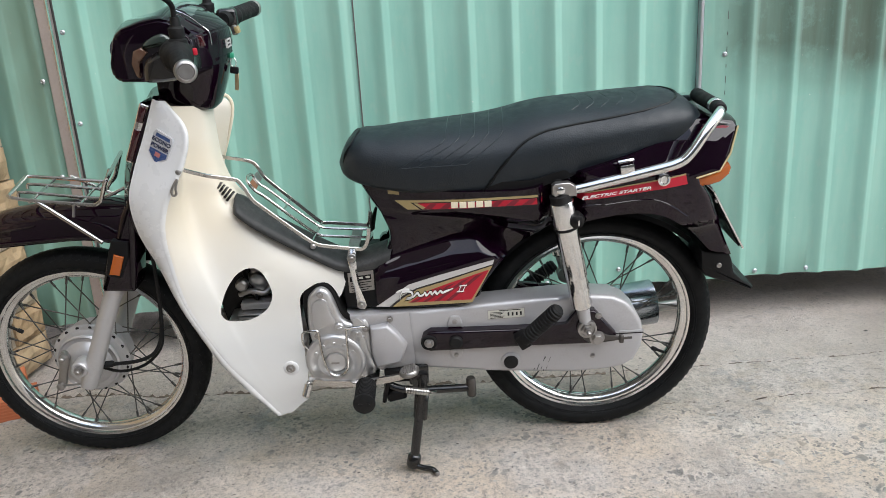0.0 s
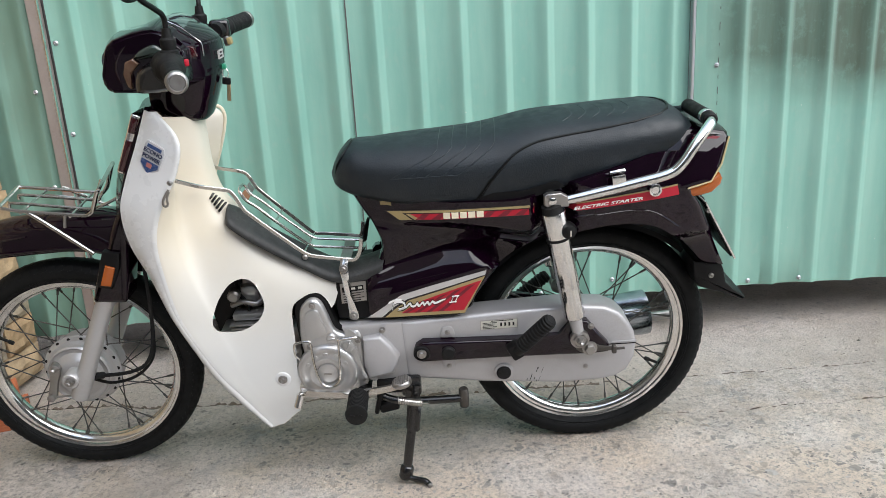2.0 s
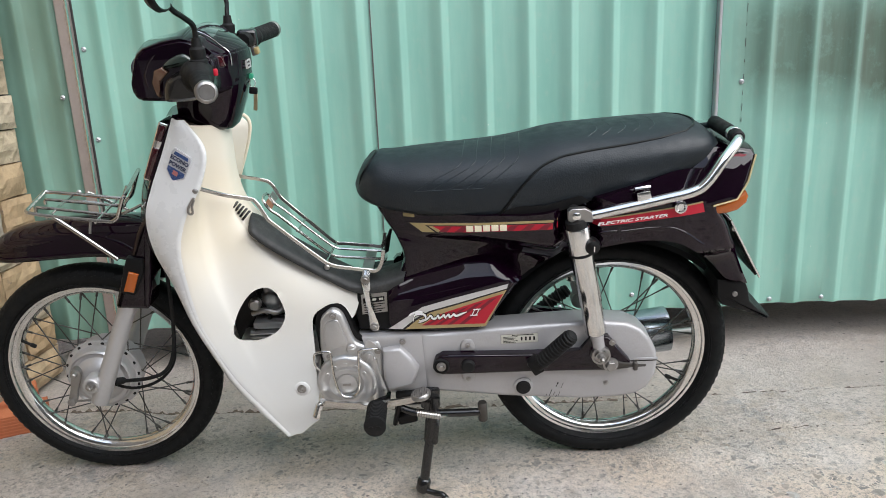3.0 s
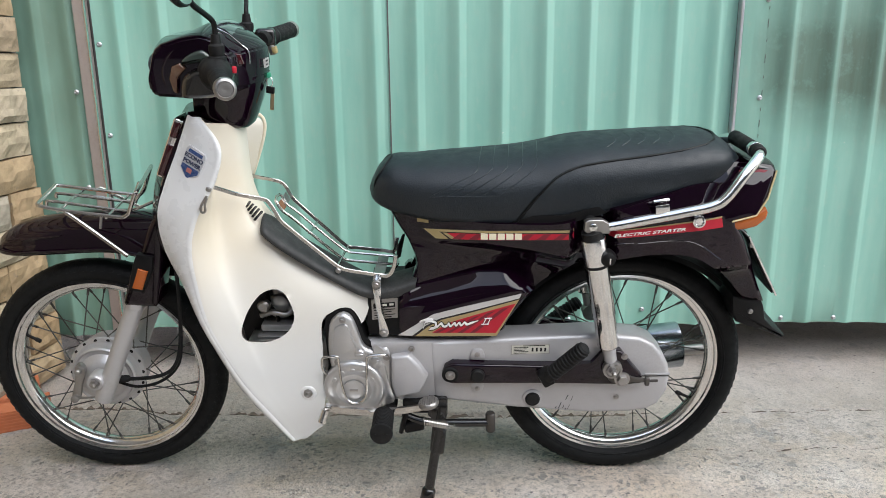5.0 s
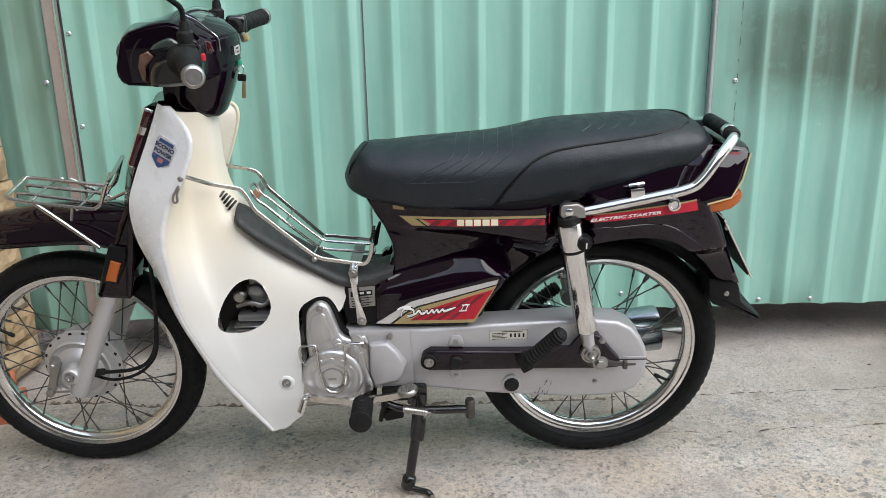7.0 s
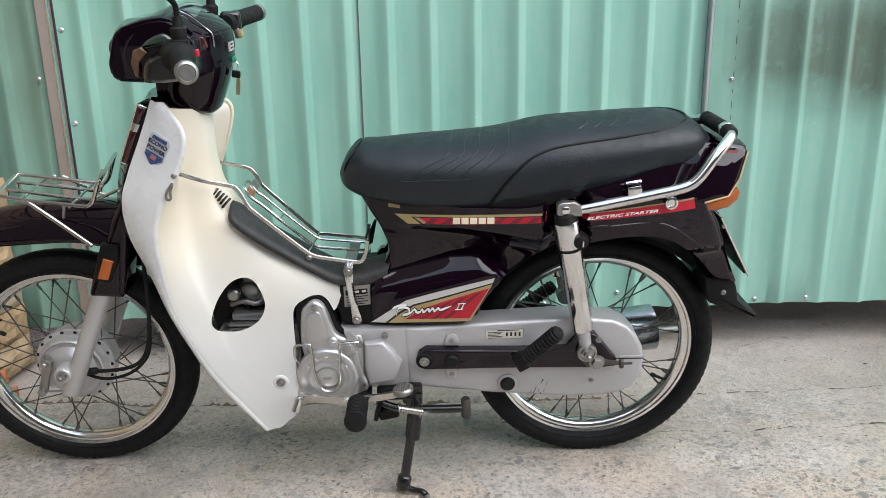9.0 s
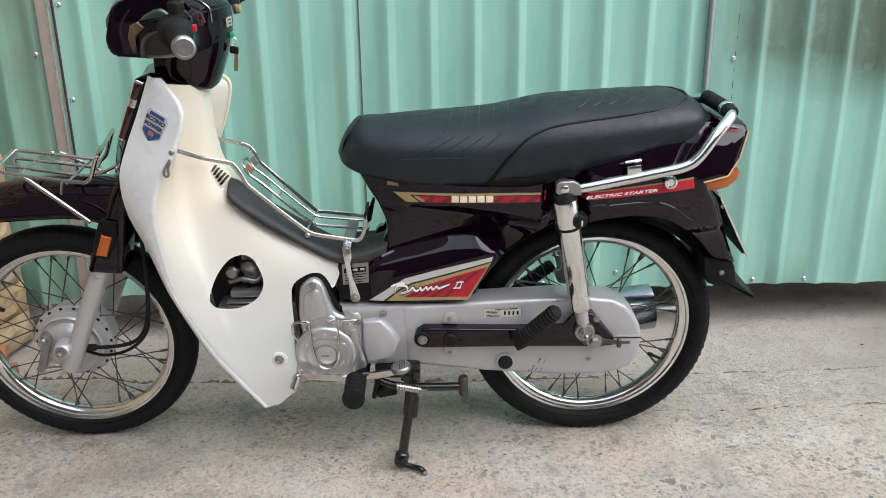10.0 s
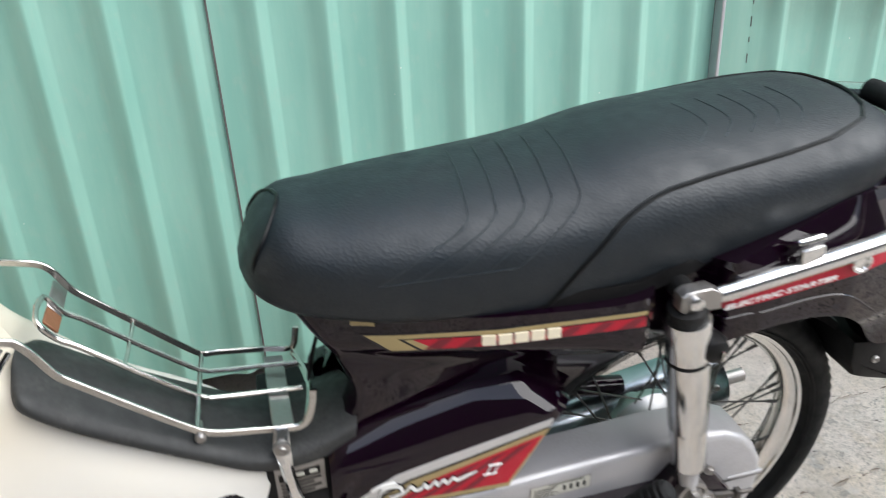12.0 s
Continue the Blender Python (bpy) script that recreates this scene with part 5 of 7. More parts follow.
# indicator and switch pods on both sides
for s in (-1, 1):
    bm = bmesh.new()
    rings = []
    for y, k in ((0.085, 1.0), (0.12, 0.99), (0.155, 0.93), (0.175, 0.83), (0.182, 0.65)):
        pod = [(-0.292, 0.944), (-0.285, 0.975), (-0.264, 0.990), (-0.238, 0.997), (-0.214, 1.004), (-0.194, 0.996), (-0.188, 0.970), (-0.196, 0.944), (-0.240, 0.936), (-0.284, 0.936)]
        rings.append([(-0.235 + (x + 0.235) * k + (y - 0.085) * 0.10, y * s, 0.973 + (z - 0.973) * k) for x, z in curve2(pod, 36)])
    loft(bm, rings)
    pod_ob = part("switch_pod", bm, GLOSSB, cowl, "glossy black switch housing")
    bm = bmesh.new()
    slab(bm, [(-0.311, 0.971), (-0.303, 0.994), (-0.287, 1.000), (-0.278, 0.989), (-0.293, 0.974), (-0.300, 0.962), (-0.298, 0.943), (-0.307, 0.948)], 0.08 * s, 0.130 * s, 0.004, 3)
    part("indicator_lens", bm, BROWNLENS, cowl, "faded amber front indicator lens")
    bm = bmesh.new()
    slab(bm, curve2([(-0.287, 0.996), (-0.279, 1.009), (-0.260, 1.019), (-0.243, 1.022), (-0.230, 1.012), (-0.234, 1.003), (-0.259, 0.998)], 28), 0.08 * s, 0.127 * s, 0.006, 3)
    part("smoked_lens", bm, SMOKED, cowl, "smoked grey-green indicator glass")
    # bar, rubber grip and end cap
    a, b = Vector((-0.215, -0.15, 0.985)), Vector((-0.142, -0.345, 0.986))
    if s > 0:
        a, b = Vector((-0.188, 0.135, 1.014)), Vector((-0.155, 0.300, 1.019))
    bm = bmesh.new()
    L = (b - a).length
    prof = [(0.030, -0.01), (0.032, 0.004), (0.029, 0.03), (0.022, 0.052), (0.018, 0.06)] if s < 0 else [(0.016, -0.01), (0.018, 0.004), (0.018, 0.04), (0.021, 0.046), (0.018, 0.058)]
    for k in range(16):
        h = 0.062 + k * (L - 0.075) / 16
        prof += [(0.0172, h), (0.0182, h + 0.003), (0.0182, h + 0.005), (0.0172, h + 0.0065)]
    prof += [(0.018, L - 0.012), (0.014, L - 0.010)]
    lathe(bm, prof, along(a, b), 28)
    grip = part("grip", bm, RUBBER, bike, "black rubber handlebar grip")
    bm = bmesh.new()
    lathe(bm, [(0.018, L - 0.014), (0.0190, L - 0.012), (0.0190, L - 0.003), (0.017, L), (0.0138, L + 0.001), (0.0125, L - 0.001), (0.006, L - 0.001), (0.003, L - 0.003)], along(a, b), 28)
    cap = part("end_cap", bm, STEEL, grip, "worn chrome bar end cap")
    bm = bmesh.new()
    lathe(bm, [(0.0128, L - 0.0015), (0.0128, L - 0.0004), (0.0105, L + 0.0002), (0.004, L - 0.0012)], along(a, b), 24)
    part("cap_disc", bm, DULLDISC, cap, "dull grey cap disc")
bm = bmesh.new()
box(bm, Matrix.Translation((-0.160, -0.215, 0.999)) @ Matrix.Rotation(radians(15), 4, "Z"), 0.008, 0.012, 0.012, 0.002, 2)
part("switch_button", bm, RED, bike, "red switch button")
bm = bmesh.new()
box(bm, Matrix.Translation((-0.186, 0.155, 1.016)) @ Matrix.Rotation(radians(10), 4, "Z"), 0.044, 0.036, 0.040, 0.009, 3)
housing = part("switch_housing", bm, GLOSSB, bike, "glossy black starter switch housing")
bm = bmesh.new()
box(bm, Matrix.Translation((-0.172, 0.150, 0.990)) @ Matrix.Rotation(radians(-10), 4, "Y"), 0.014, 0.022, 0.022, 0.003, 2)
part("starter_switch", bm, STEEL, housing)
bm = bmesh.new()
box(bm, Matrix.Translation((-0.166, 0.145, 0.990)) @ Matrix.Rotation(radians(-10), 4, "Y"), 0.010, 0.018, 0.015, 0.002, 2)
part("starter_button", bm, GOLD, housing)
# mirrors: boot, bent stem and head
for s in (-1, 1):
    dx = 0.0 if s < 0 else -0.020
    dz = 0.0 if s < 0 else 0.012
    y0, y1 = (-0.160, -0.235) if s < 0 else (0.150, 0.185)
    bm = bmesh.new()
    lathe(bm, [(0.017, 0), (0.017, 0.012), (0.013, 0.014), (0.0145, 0.022), (0.0145, 0.032), (0.010, 0.036), (0.008, 0.052)], along((-0.205 + dx, y0, 1.003 + dz), (-0.203 + dx, y0 + 0.0 * s, 1.06 + dz)), 20)
    stem = part("mirror", bm, RUBBER, bike, "black mirror on a bent stem")
    bar("stem", [(-0.204 + dx, y0, 1.045), (-0.203 + dx, y0 + 0.003 * s, 1.075), (-0.208 + dx, y0 + 0.03 * s, 1.092), (-0.214 + dx, y1, 1.112), (-0.220 + dx, y1 + 0.01 * s, 1.135)], 0.0052, BLACK, stem, 18)
    bm = bmesh.new()
    rings = []
    for h, k in ((-0.012, 0.55), (-0.009, 0.85), (0.0, 1.0), (0.008, 0.98), (0.010, 0.93)):
        rings.append([(-0.222 + dx + h, y1 + 0.03 * s + 0.062 * k * math.cos(a), 1.152 + 0.043 * k * math.sin(a)) for a in (j * math.tau / 28 for j in range(28))])
    loft(bm, rings)
    part("mirror_head", bm, BLACK, stem)
    bm = bmesh.new()
    rings = [[(-0.222 + dx + h, y1 + 0.03 * s + 0.057 * math.cos(a), 1.152 + 0.038 * math.sin(a)) for a in (j * math.tau / 28 for j in range(28))] for h in (0.0085, 0.0105)]
    loft(bm, rings)
    part("mirror_glass", bm, MIRRORGLASS, stem)
# ignition key with its green tag
bm = bmesh.new()
box(bm, Matrix.Translation((-0.147, -0.004, 0.906)) @ Matrix.Rotation(radians(8), 4, "Y"), 0.008, 0.0022, 0.042, 0.0008, 1)
key = part("key", bm, BRASS, bike, "ignition key with a black head")
bm = bmesh.new()
box(bm, Matrix.Translation((-0.149, -0.004, 0.927)) @ Matrix.Rotation(radians(8), 4, "Y"), 0.018, 0.006, 0.015, 0.005, 3)
part("key_head", bm, BLACK, key)
bm = bmesh.new()
tube(bm, [(-0.149 + 0.006 * math.cos(a), -0.004, 0.943 + 0.010 * math.sin(a)) for a in (j * math.tau / 20 for j in range(20))], 0.0011, 6, True)
part("key_ring", bm, CHROME, key)
bm = bmesh.new()
box(bm, Matrix.Translation((-0.153, -0.004, 0.957)), 0.016, 0.012, 0.011, 0.003, 2)
part("ignition_tag", bm, GREENBIT, bike, "green plastic ignition collar")

# ---- seat ----
SEAT = [(0.048, 0.722, 0.716, 0.018), (0.056, 0.742, 0.704, 0.045), (0.072, 0.767, 0.696, 0.068), (0.098, 0.784, 0.688, 0.086), (0.14, 0.785, 0.680, 0.101), (0.2, 0.790, 0.671, 0.113), (0.3, 0.796, 0.664, 0.124), (0.36, 0.801, 0.664, 0.128),
        (0.41, 0.809, 0.667, 0.131), (0.45, 0.818, 0.673, 0.133), (0.5, 0.825, 0.684, 0.134), (0.6, 0.830, 0.705, 0.134), (0.68, 0.833, 0.728, 0.131), (0.74, 0.832, 0.746, 0.122), (0.780, 0.822, 0.757, 0.106), (0.804, 0.804, 0.765, 0.084), (0.817, 0.788, 0.770, 0.052), (0.822, 0.776, 0.774, 0.02)]


def seat_at(x):
    for a, b in zip(SEAT, SEAT[1:]):
        if x <= b[0]:
            break
    t = max(0, min(1, (x - a[0]) / (b[0] - a[0])))
    return [a[k] + (b[k] - a[k]) * t for k in (1, 2, 3)]


def seat_y(x, z):
    zt, zb, w = seat_at(x)
    zm = zb + 0.42 * (zt - zb)
    if z >= zm:
        u = min(1, (z - zm) / (zt - zm))
        return w * max(0.0, 1 - u ** 2.4) ** (1 / 2.2)
    u = (zm - z) / (zm - zb)
    return w * (1 - 0.07 * u * u)


bm = bmesh.new()
cols = spline([(x, zt, zb) for x, zt, zb, w in SEAT], 90)
ws = spline([(x, w, 0) for x, zt, zb, w in SEAT], 90)
rings = []
for c, wv in zip(cols, ws):
    x, zt, zb, w = c.x, c.y, c.z, max(0.004, wv.y)
    zm = zb + 0.42 * (zt - zb)
    half = [(w * 0.86, zb - 0.003)]
    for k in range(1, 9):
        z = zb + (zm - zb) * k / 8
        u = (zm - z) / max(zm - zb, 1e-4)
        half.append((w * (1 - 0.07 * u * u), z))
    for k in range(1, 16):
        a = k / 15 * math.pi / 2
        u = math.sin(a)
        half.append((w * max(0.0, 1 - u ** 2.4) ** (1 / 2.2), zm + (zt - zm) * u))
    rings.append([(x, -y, z) for y, z in half] + [(x, y, z) for y, z in reversed(half[:-1])])
loft(bm, rings)
seat = part("seat", bm, VINYL, bike, "long black vinyl dual seat with piping", angle=70)


def on_seat(pts, n, lift=0.0):
    out = []
    for q in spline([(x, z, 0) for x, z in pts], n):
        out.append((q.x, -seat_y(q.x, q.y) - lift, q.y))
    return out


SEAM = [(0.353, 0.672), (0.383, 0.7155), (0.4105, 0.747), (0.438, 0.771), (0.478, 0.7876), (0.523, 0.7957), (0.579, 0.8025), (0.635, 0.809), (0.692, 0.8165), (0.736, 0.8224)]
near = on_seat(SEAM, 60, 0.0006) + [(0.759, -0.052, 0.8262), (0.770, -0.020, 0.8270), (0.772, 0.0, 0.8272)]
for sgn in (1, -1):
    bm = bmesh.new()
    tube(bm, [(x, y * sgn, z) for x, y, z in near], 0.0026, 8)
    part("piping", bm, PIPING, seat, "black seat piping")
    bm = bmesh.new()
    tube(bm, [(x, y * sgn + 0.002 * sgn, z - 0.0042) for x, y, z in near[:-3]], 0.0021, 6)
    part("seam_groove", bm, PIPING, seat)
bm = bmesh.new()
FRONT_SEAM = [(0.061, -0.0500, 0.722), (0.0655, -0.0555, 0.7449), (0.0775, -0.0500, 0.7645), (0.0905, -0.0260, 0.7795), (0.0965, 0.0, 0.7850)]
tube(bm, spline(FRONT_SEAM + [(x, -y, z) for x, y, z in reversed(FRONT_SEAM[:-1])], 50), 0.0022, 8)
part("piping", bm, PIPING, seat)


def quilting(first, last, count):
    """Pressed lines over the seat, spread evenly between a first and a last one."""
    for k in range(count):
        t = k / (count - 1)
        pts = []
        for p, q in zip(first, last):
            x, y, z = (u + (v - u) * t for u, v in zip(p, q))
            pts.append((x, y - 0.0002, z + 0.0003))
        bm = bmesh.new()
        line = spline(pts, 26)
        for q in line:
            zt, zb, w = seat_at(q.x)
            zm = zb + 0.42 * (zt - zb)
            if q.z < zm + 0.75 * (zt - zm):
                q.y = -seat_y(q.x, q.z) - 0.0001
            else:
                q.z = zm + (zt - zm) * max(0.0, 1 - min(1, abs(q.y) / w) ** 2.2) ** (1 / 2.4) + 0.0001
        tube(bm, line, 0.0008, 5)
        part("quilting_line", bm, QUILTLIT, seat)


quilting([(0.290, 0.0355, 0.7953), (0.281, -0.060, 0.7878), (0.272, -0.0948, 0.7713), (0.225, -0.1088, 0.7499), (0.179, -0.1088, 0.7254)],
         [(0.406, 0.028, 0.8084), (0.3986, -0.0641, 0.7995), (0.392, -0.100, 0.7823), (0.356, -0.1192, 0.7563), (0.320, -0.1248, 0.7313)], 5)
quilting([(0.552, 0.012, 0.8276), (0.561, -0.0316, 0.8266), (0.559, -0.0534, 0.8235), (0.539, -0.0746, 0.8171)],
         [(0.677, 0.0155, 0.8328), (0.682, -0.0292, 0.8319), (0.678, -0.0532, 0.8292), (0.662, -0.0722, 0.8245)], 5)
bm = bmesh.new()
tube(bm, on_seat([(0.179, 0.7254), (0.215, 0.7273), (0.25, 0.7287), (0.285, 0.730), (0.320, 0.7313)], 26, 0.0002), 0.0008, 5)
part("quilting_line", bm, QUILTLIT, seat)

# ---- body covers ----
FRONT_EDGE = [(0.091, 0.686), (0.111, 0.65), (0.135, 0.608), (0.146, 0.568), (0.138, 0.536), (0.123, 0.508), (0.109, 0.474), (0.105, 0.424), (0.105, 0.393)]
REAR_EDGE = [(0.786, 0.753), (0.789, 0.712), (0.8, 0.67), (0.822, 0.635), (0.837, 0.601), (0.852, 0.568), (0.866, 0.539), (0.879, 0.51), (0.894, 0.478)]
TOP_EDGE = [(0.091, 0.686), (0.159, 0.676), (0.25, 0.673), (0.35, 0.673), (0.43, 0.676), (0.499, 0.692), (0.558, 0.709), (0.645, 0.733), (0.711, 0.752), (0.786, 0.753)]
ARCH = [(0.105, 0.393), (0.2, 0.388), (0.27, 0.388), (0.326, 0.393), (0.346, 0.423), (0.374, 0.471), (0.417, 0.522), (0.477, 0.562), (0.539, 0.592), (0.593, 0.605), (0.639, 0.61), (0.692, 0.607), (0.739, 0.59), (0.806, 0.534), (0.846, 0.487), (0.894, 0.478)]
FLARE = [(0.08, 0.066), (0.16, 0.082), (0.2, 0.096), (0.3, 0.124), (0.45, 0.148), (0.6, 0.155), (0.72, 0.152), (0.8, 0.138), (0.9, 0.106), (1.0, 0.09)]


def body_w(x, z):
    """Half width of the rear body: wide under the seat, drawn in below, chamfered above the stripe."""
    for (x0, w0), (x1, w1) in zip(FLARE, FLARE[1:]):
        if x <= x1:
            break
    w = w0 + (w1 - w0) * max(0, min(1, (x - x0) / (x1 - x0)))
    low = min(w, 0.080 + 0.018 * max(0, min(1, (x - 0.45) / 0.3)))
    # recess in which the shock absorber stands
    w -= 0.035 * max(0.0, min(1.0, (x - 0.464) / 0.020, (0.556 - x) / 0.020))
    low = min(low, w)
    hip = 0.628 - 0.05 * max(0, min(1, (x - 0.30) / 0.4))
    t = max(0, min(1, (z - 0.49) / (hip - 0.49)))
    out = low + (w - low) * (0.55 * t * t + 0.45 * t ** 6)
    fade = max(0.0, min(1.0, (0.47 - x) / 0.15))
    out -= 0.0045 * fade * math.exp(-((z - 0.612 - 0.10 * max(0.0, 0.21 - x)) / 0.009) ** 2)
    return out - 0.42 * max(0.0, z - (0.692 + 0.02 * max(0.0, min(1.0, (0.60 - x) / 0.05))))


def even(pts, n):
    """n points equally spaced along a smooth line."""
    fine = spline([(x, z, 0) for x, z in pts], 400)
    run = [0.0]
    for a, b in zip(fine, fine[1:]):
        run.append(run[-1] + (b - a).length)
    out, k = [], 0
    for i in range(n):
        d = run[-1] * i / (n - 1)
        while k < 398 and run[k + 1] < d:
            k += 1
        out.append(fine[k].lerp(fine[k + 1], max(0, min(1, (d - run[k]) / max(1e-9, run[k + 1] - run[k])))))
    return out


def body_side(bm, s, nc=96, nr=30):
    """One body side as a skin between top edge, arch, front and rear edge, turned in all round."""
    top, arch = even(TOP_EDGE, nc + 1), even(ARCH, nc + 1)
    front, rear = even(FRONT_EDGE, nr + 1), even(REAR_EDGE, nr + 1)
    cols = []
    for i in range(nc + 1):
        u = i / nc
        f, g = (1 - u) ** 6, u ** 6
        col = []
        for j in range(nr + 1):
            v = j / nr
            q = top[i].lerp(arch[i], v)
            q = q + (front[j] - front[0].lerp(front[nr], v)) * f + (rear[j] - rear[0].lerp(rear[nr], v)) * g
            rim = min(i * 0.0075, (nc - i) * 0.0075, (nr - j) * 0.010)
            turn = 0.010 * max(0.0, 1 - rim / 0.012) ** 2
            col.append((q.x, s * (body_w(q.x, q.y) - turn), q.y))
        inner = [(x, s * max(0.018, abs(y) - 0.024), z) for x, y, z in col]
        inner[0] = (col[0][0], s * 0.02, col[0][2])
        cols.append(col + inner[::-1])
    loft(bm, cols, closed=True, caps=False)
    # front edge closed by a narrow rounded return
    edge = cols[0]
    for a in range(nr):
        bm.faces.new([bm.verts.new(edge[k]) for k in (a, a + 1, 2 * nr - a, 2 * nr + 1 - a)])
    bmesh.ops.remove_doubles(bm, verts=bm.verts[:], dist=0.00002)


SIDE_TOP = [(0.106, 0.420), (0.108, 0.503), (0.116, 0.512), (0.196, 0.534), (0.277, 0.556), (0.335, 0.561), (0.384, 0.534), (0.397, 0.518), (0.318, 0.410), (0.302, 0.404), (0.206, 0.401), (0.112, 0.409)]
SIDE_FACE = [(0.107, 0.424), (0.109, 0.474), (0.118, 0.479), (0.190, 0.487), (0.275, 0.507), (0.340, 0.523), (0.364, 0.526), (0.369, 0.517), (0.312, 0.419), (0.300, 0.413), (0.206, 0.409), (0.114, 0.415)]


def side_wedge(bm, s):
    """Wedge-shaped cover: flat face below a broad slanted facet."""
    def fine(outline):
        out = []
        for (x0, z0), (x1, z1) in zip(outline, outline[1:] + outline[:1]):
            out += [(x0 + (x1 - x0) * k / 5, z0 + (z1 - z0) * k / 5) for k in range(5)]
        return out
    rim, face = fine(SIDE_TOP), fine(SIDE_FACE)
    rings = [[(x, 0.080 * s, z) for x, z in rim], [(x, 0.099 * s, z) for x, z in rim]]
    for k in range(9):
        t = k / 8
        q = 0.06 + 0.94 * t
        h = 0.102 + 0.0245 * (1 - (1 - t) ** 1.7)
        rings.append([(a[0] + (b[0] - a[0]) * q, h * s, a[1] + (b[1] - a[1]) * q) for a, b in zip(rim, face)])
    rings.append([(0.24 + (x - 0.24) * 0.985, 0.1272 * s, 0.465 + (z - 0.465) * 0.97) for x, z in face])
    loft(bm, rings)


for s in (-1, 1):
    bm = bmesh.new()
    body_side(bm, s)
    cover = part("body_cover", bm, PAINT, bike, "dark maroon rear body cover")
    if s < 0:
        near_cover = cover
    bm = bmesh.new()
    side_wedge(bm, s)
    lower = part("side_cover", bm, PAINT, bike, "dark maroon wedge-shaped side cover with red decal", angle=45)
    lower.matrix_basis = Matrix.Translation((0.26, 0.122 * s, 0)) @ Matrix.Rotation(radians(5 * s), 4, "Z") @ Matrix.Translation((-0.26, -0.127 * s, 0))
    if s < 0:
        near_side = lower
    # tail cowl and its amber lamp
    bm = bmesh.new()
    TAIL = [(0.686, 0.705), (0.736, 0.744), (0.771, 0.791), (0.819, 0.791), (0.869, 0.782), (0.879, 0.768), (0.859, 0.722), (0.835, 0.69), (0.778, 0.68), (0.725, 0.683)]
    skin = []
    for (x0, z0), (x1, z1) in zip(TAIL, TAIL[1:] + TAIL[:1]):
        skin += [(x0 + (x1 - x0) * k / 4, z0 + (z1 - z0) * k / 4) for k in range(4)]
    rings = [[(x, 0.0, z) for x, z in skin]]
    for inset, lift in ((1.0, -0.006), (0.985, -0.002), (0.96, 0.0), (0.85, 0.0012), (0.65, 0.0028), (0.4, 0.004), (0.15, 0.0045)):
        ring = []
        for x, z in skin:
            x, z = 0.80 + (x - 0.80) * inset, 0.718 + (z - 0.718) * inset
            ring.append((x, s * (0.150 - 0.40 * (z - 0.667) - 0.9 * max(0.0, x - 0.76) ** 2 + lift), z))
        rings.append(ring)
    loft(bm, rings)
    part("tail_cowl", bm, PAINT, bike, "dark maroon tail cowl", angle=50)
    bm = bmesh.new()
    slab(bm, [(0.783, 0.679), (0.805, 0.681), (0.83, 0.689), (0.851, 0.705), (0.857, 0.695), (0.854, 0.681), (0.837, 0.665), (0.815, 0.659), (0.791, 0.657), (0.785, 0.662)], 0.060 * s, 0.138 * s, 0.006, 3)
    part("rear_indicator", bm, AMBER, bike, "amber rear indicator lens")
bm = bmesh.new()
rings = []
for x, w, z in ((0.775, 0.104, 0.772), (0.805, 0.106, 0.779), (0.835, 0.104, 0.780), (0.862, 0.098, 0.776), (0.878, 0.088, 0.769), (0.886, 0.070, 0.760)):
    half = [(w, z - 0.012), (w, z), (w * 0.90, z + 0.008), (w * 0.6, z + 0.012), (0, z + 0.014)]
    rings.append([(x, -y, h) for y, h in half] + [(x, y, h) for y, h in reversed(half[:-1])])
loft(bm, rings)
part("tail_top", bm, GLOSSB, bike, "black tail top", angle=50)
bm = bmesh.new()
rings = []
for z, x, w in ((0.760, 0.876, 0.088), (0.735, 0.870, 0.102), (0.700, 0.854, 0.114), (0.672, 0.836, 0.120)):
    rings.append([(x - 0.04, -w, z), (x - 0.012, -w, z), (x + 0.006, -w * 0.85, z), (x + 0.016, 0, z), (x + 0.006, w * 0.85, z), (x - 0.012, w, z), (x - 0.04, w, z)])
loft(bm, rings)
part("tail_lamp", bm, REDLENS, bike, "red tail lamp lens", angle=50)
bm = bmesh.new()
tube(bm, [(0.877, -0.0982, 0.771), (0.858, -0.1208, 0.72), (0.834, -0.1361, 0.689), (0.784, -0.1442, 0.679)], 0.0020, 6)
part("tail_trim", bm, GOLD, bike)
bm = bmesh.new()
loft(bm, [[(x, -(0.1512 + d - 0.40 * (z - 0.667) - 0.9 * max(0.0, x - 0.76) ** 2), z) for x, z in ((0.798, 0.775), (0.835, 0.777), (0.858, 0.772), (0.819, 0.758), (0.798, 0.763))] for d in (-0.003, 0.0008)])
part("tail_decal", bm, DARKRED, bike)
for r in range(2):
    bm = bmesh.new()
    tube(bm, [(q.x, -body_w(q.x, q.z) + 0.0005, q.z) for q in spline([(0.597, 0, 0.637), (0.673, 0, 0.642), (0.719, 0, 0.633), (0.771, 0, 0.596)] if r == 0 else [(0.55, 0, 0.635), (0.578, 0, 0.638), (0.589, 0, 0.638)], 20)], 0.0018, 6)
    part("cover_crease", bm, PAINT, near_cover)
# inner rear mudguard over the tyre
bm = bmesh.new()
rings = []
for k in range(41):
    a = radians(48 + 130 * k / 40)
    ring = []
    for y, r in ((-0.072, 0.296), (-0.066, 0.306), (-0.03, 0.312), (0.03, 0.312), (0.066, 0.306), (0.072, 0.296), (0.064, 0.302), (-0.064, 0.302)):
        ring.append((0.606 + r * math.cos(a), y, 0.284 + r * math.sin(a)))
    rings.append(ring)
loft(bm, rings)
part("rear_mudguard", bm, BLACK, bike, "black inner rear mudguard")
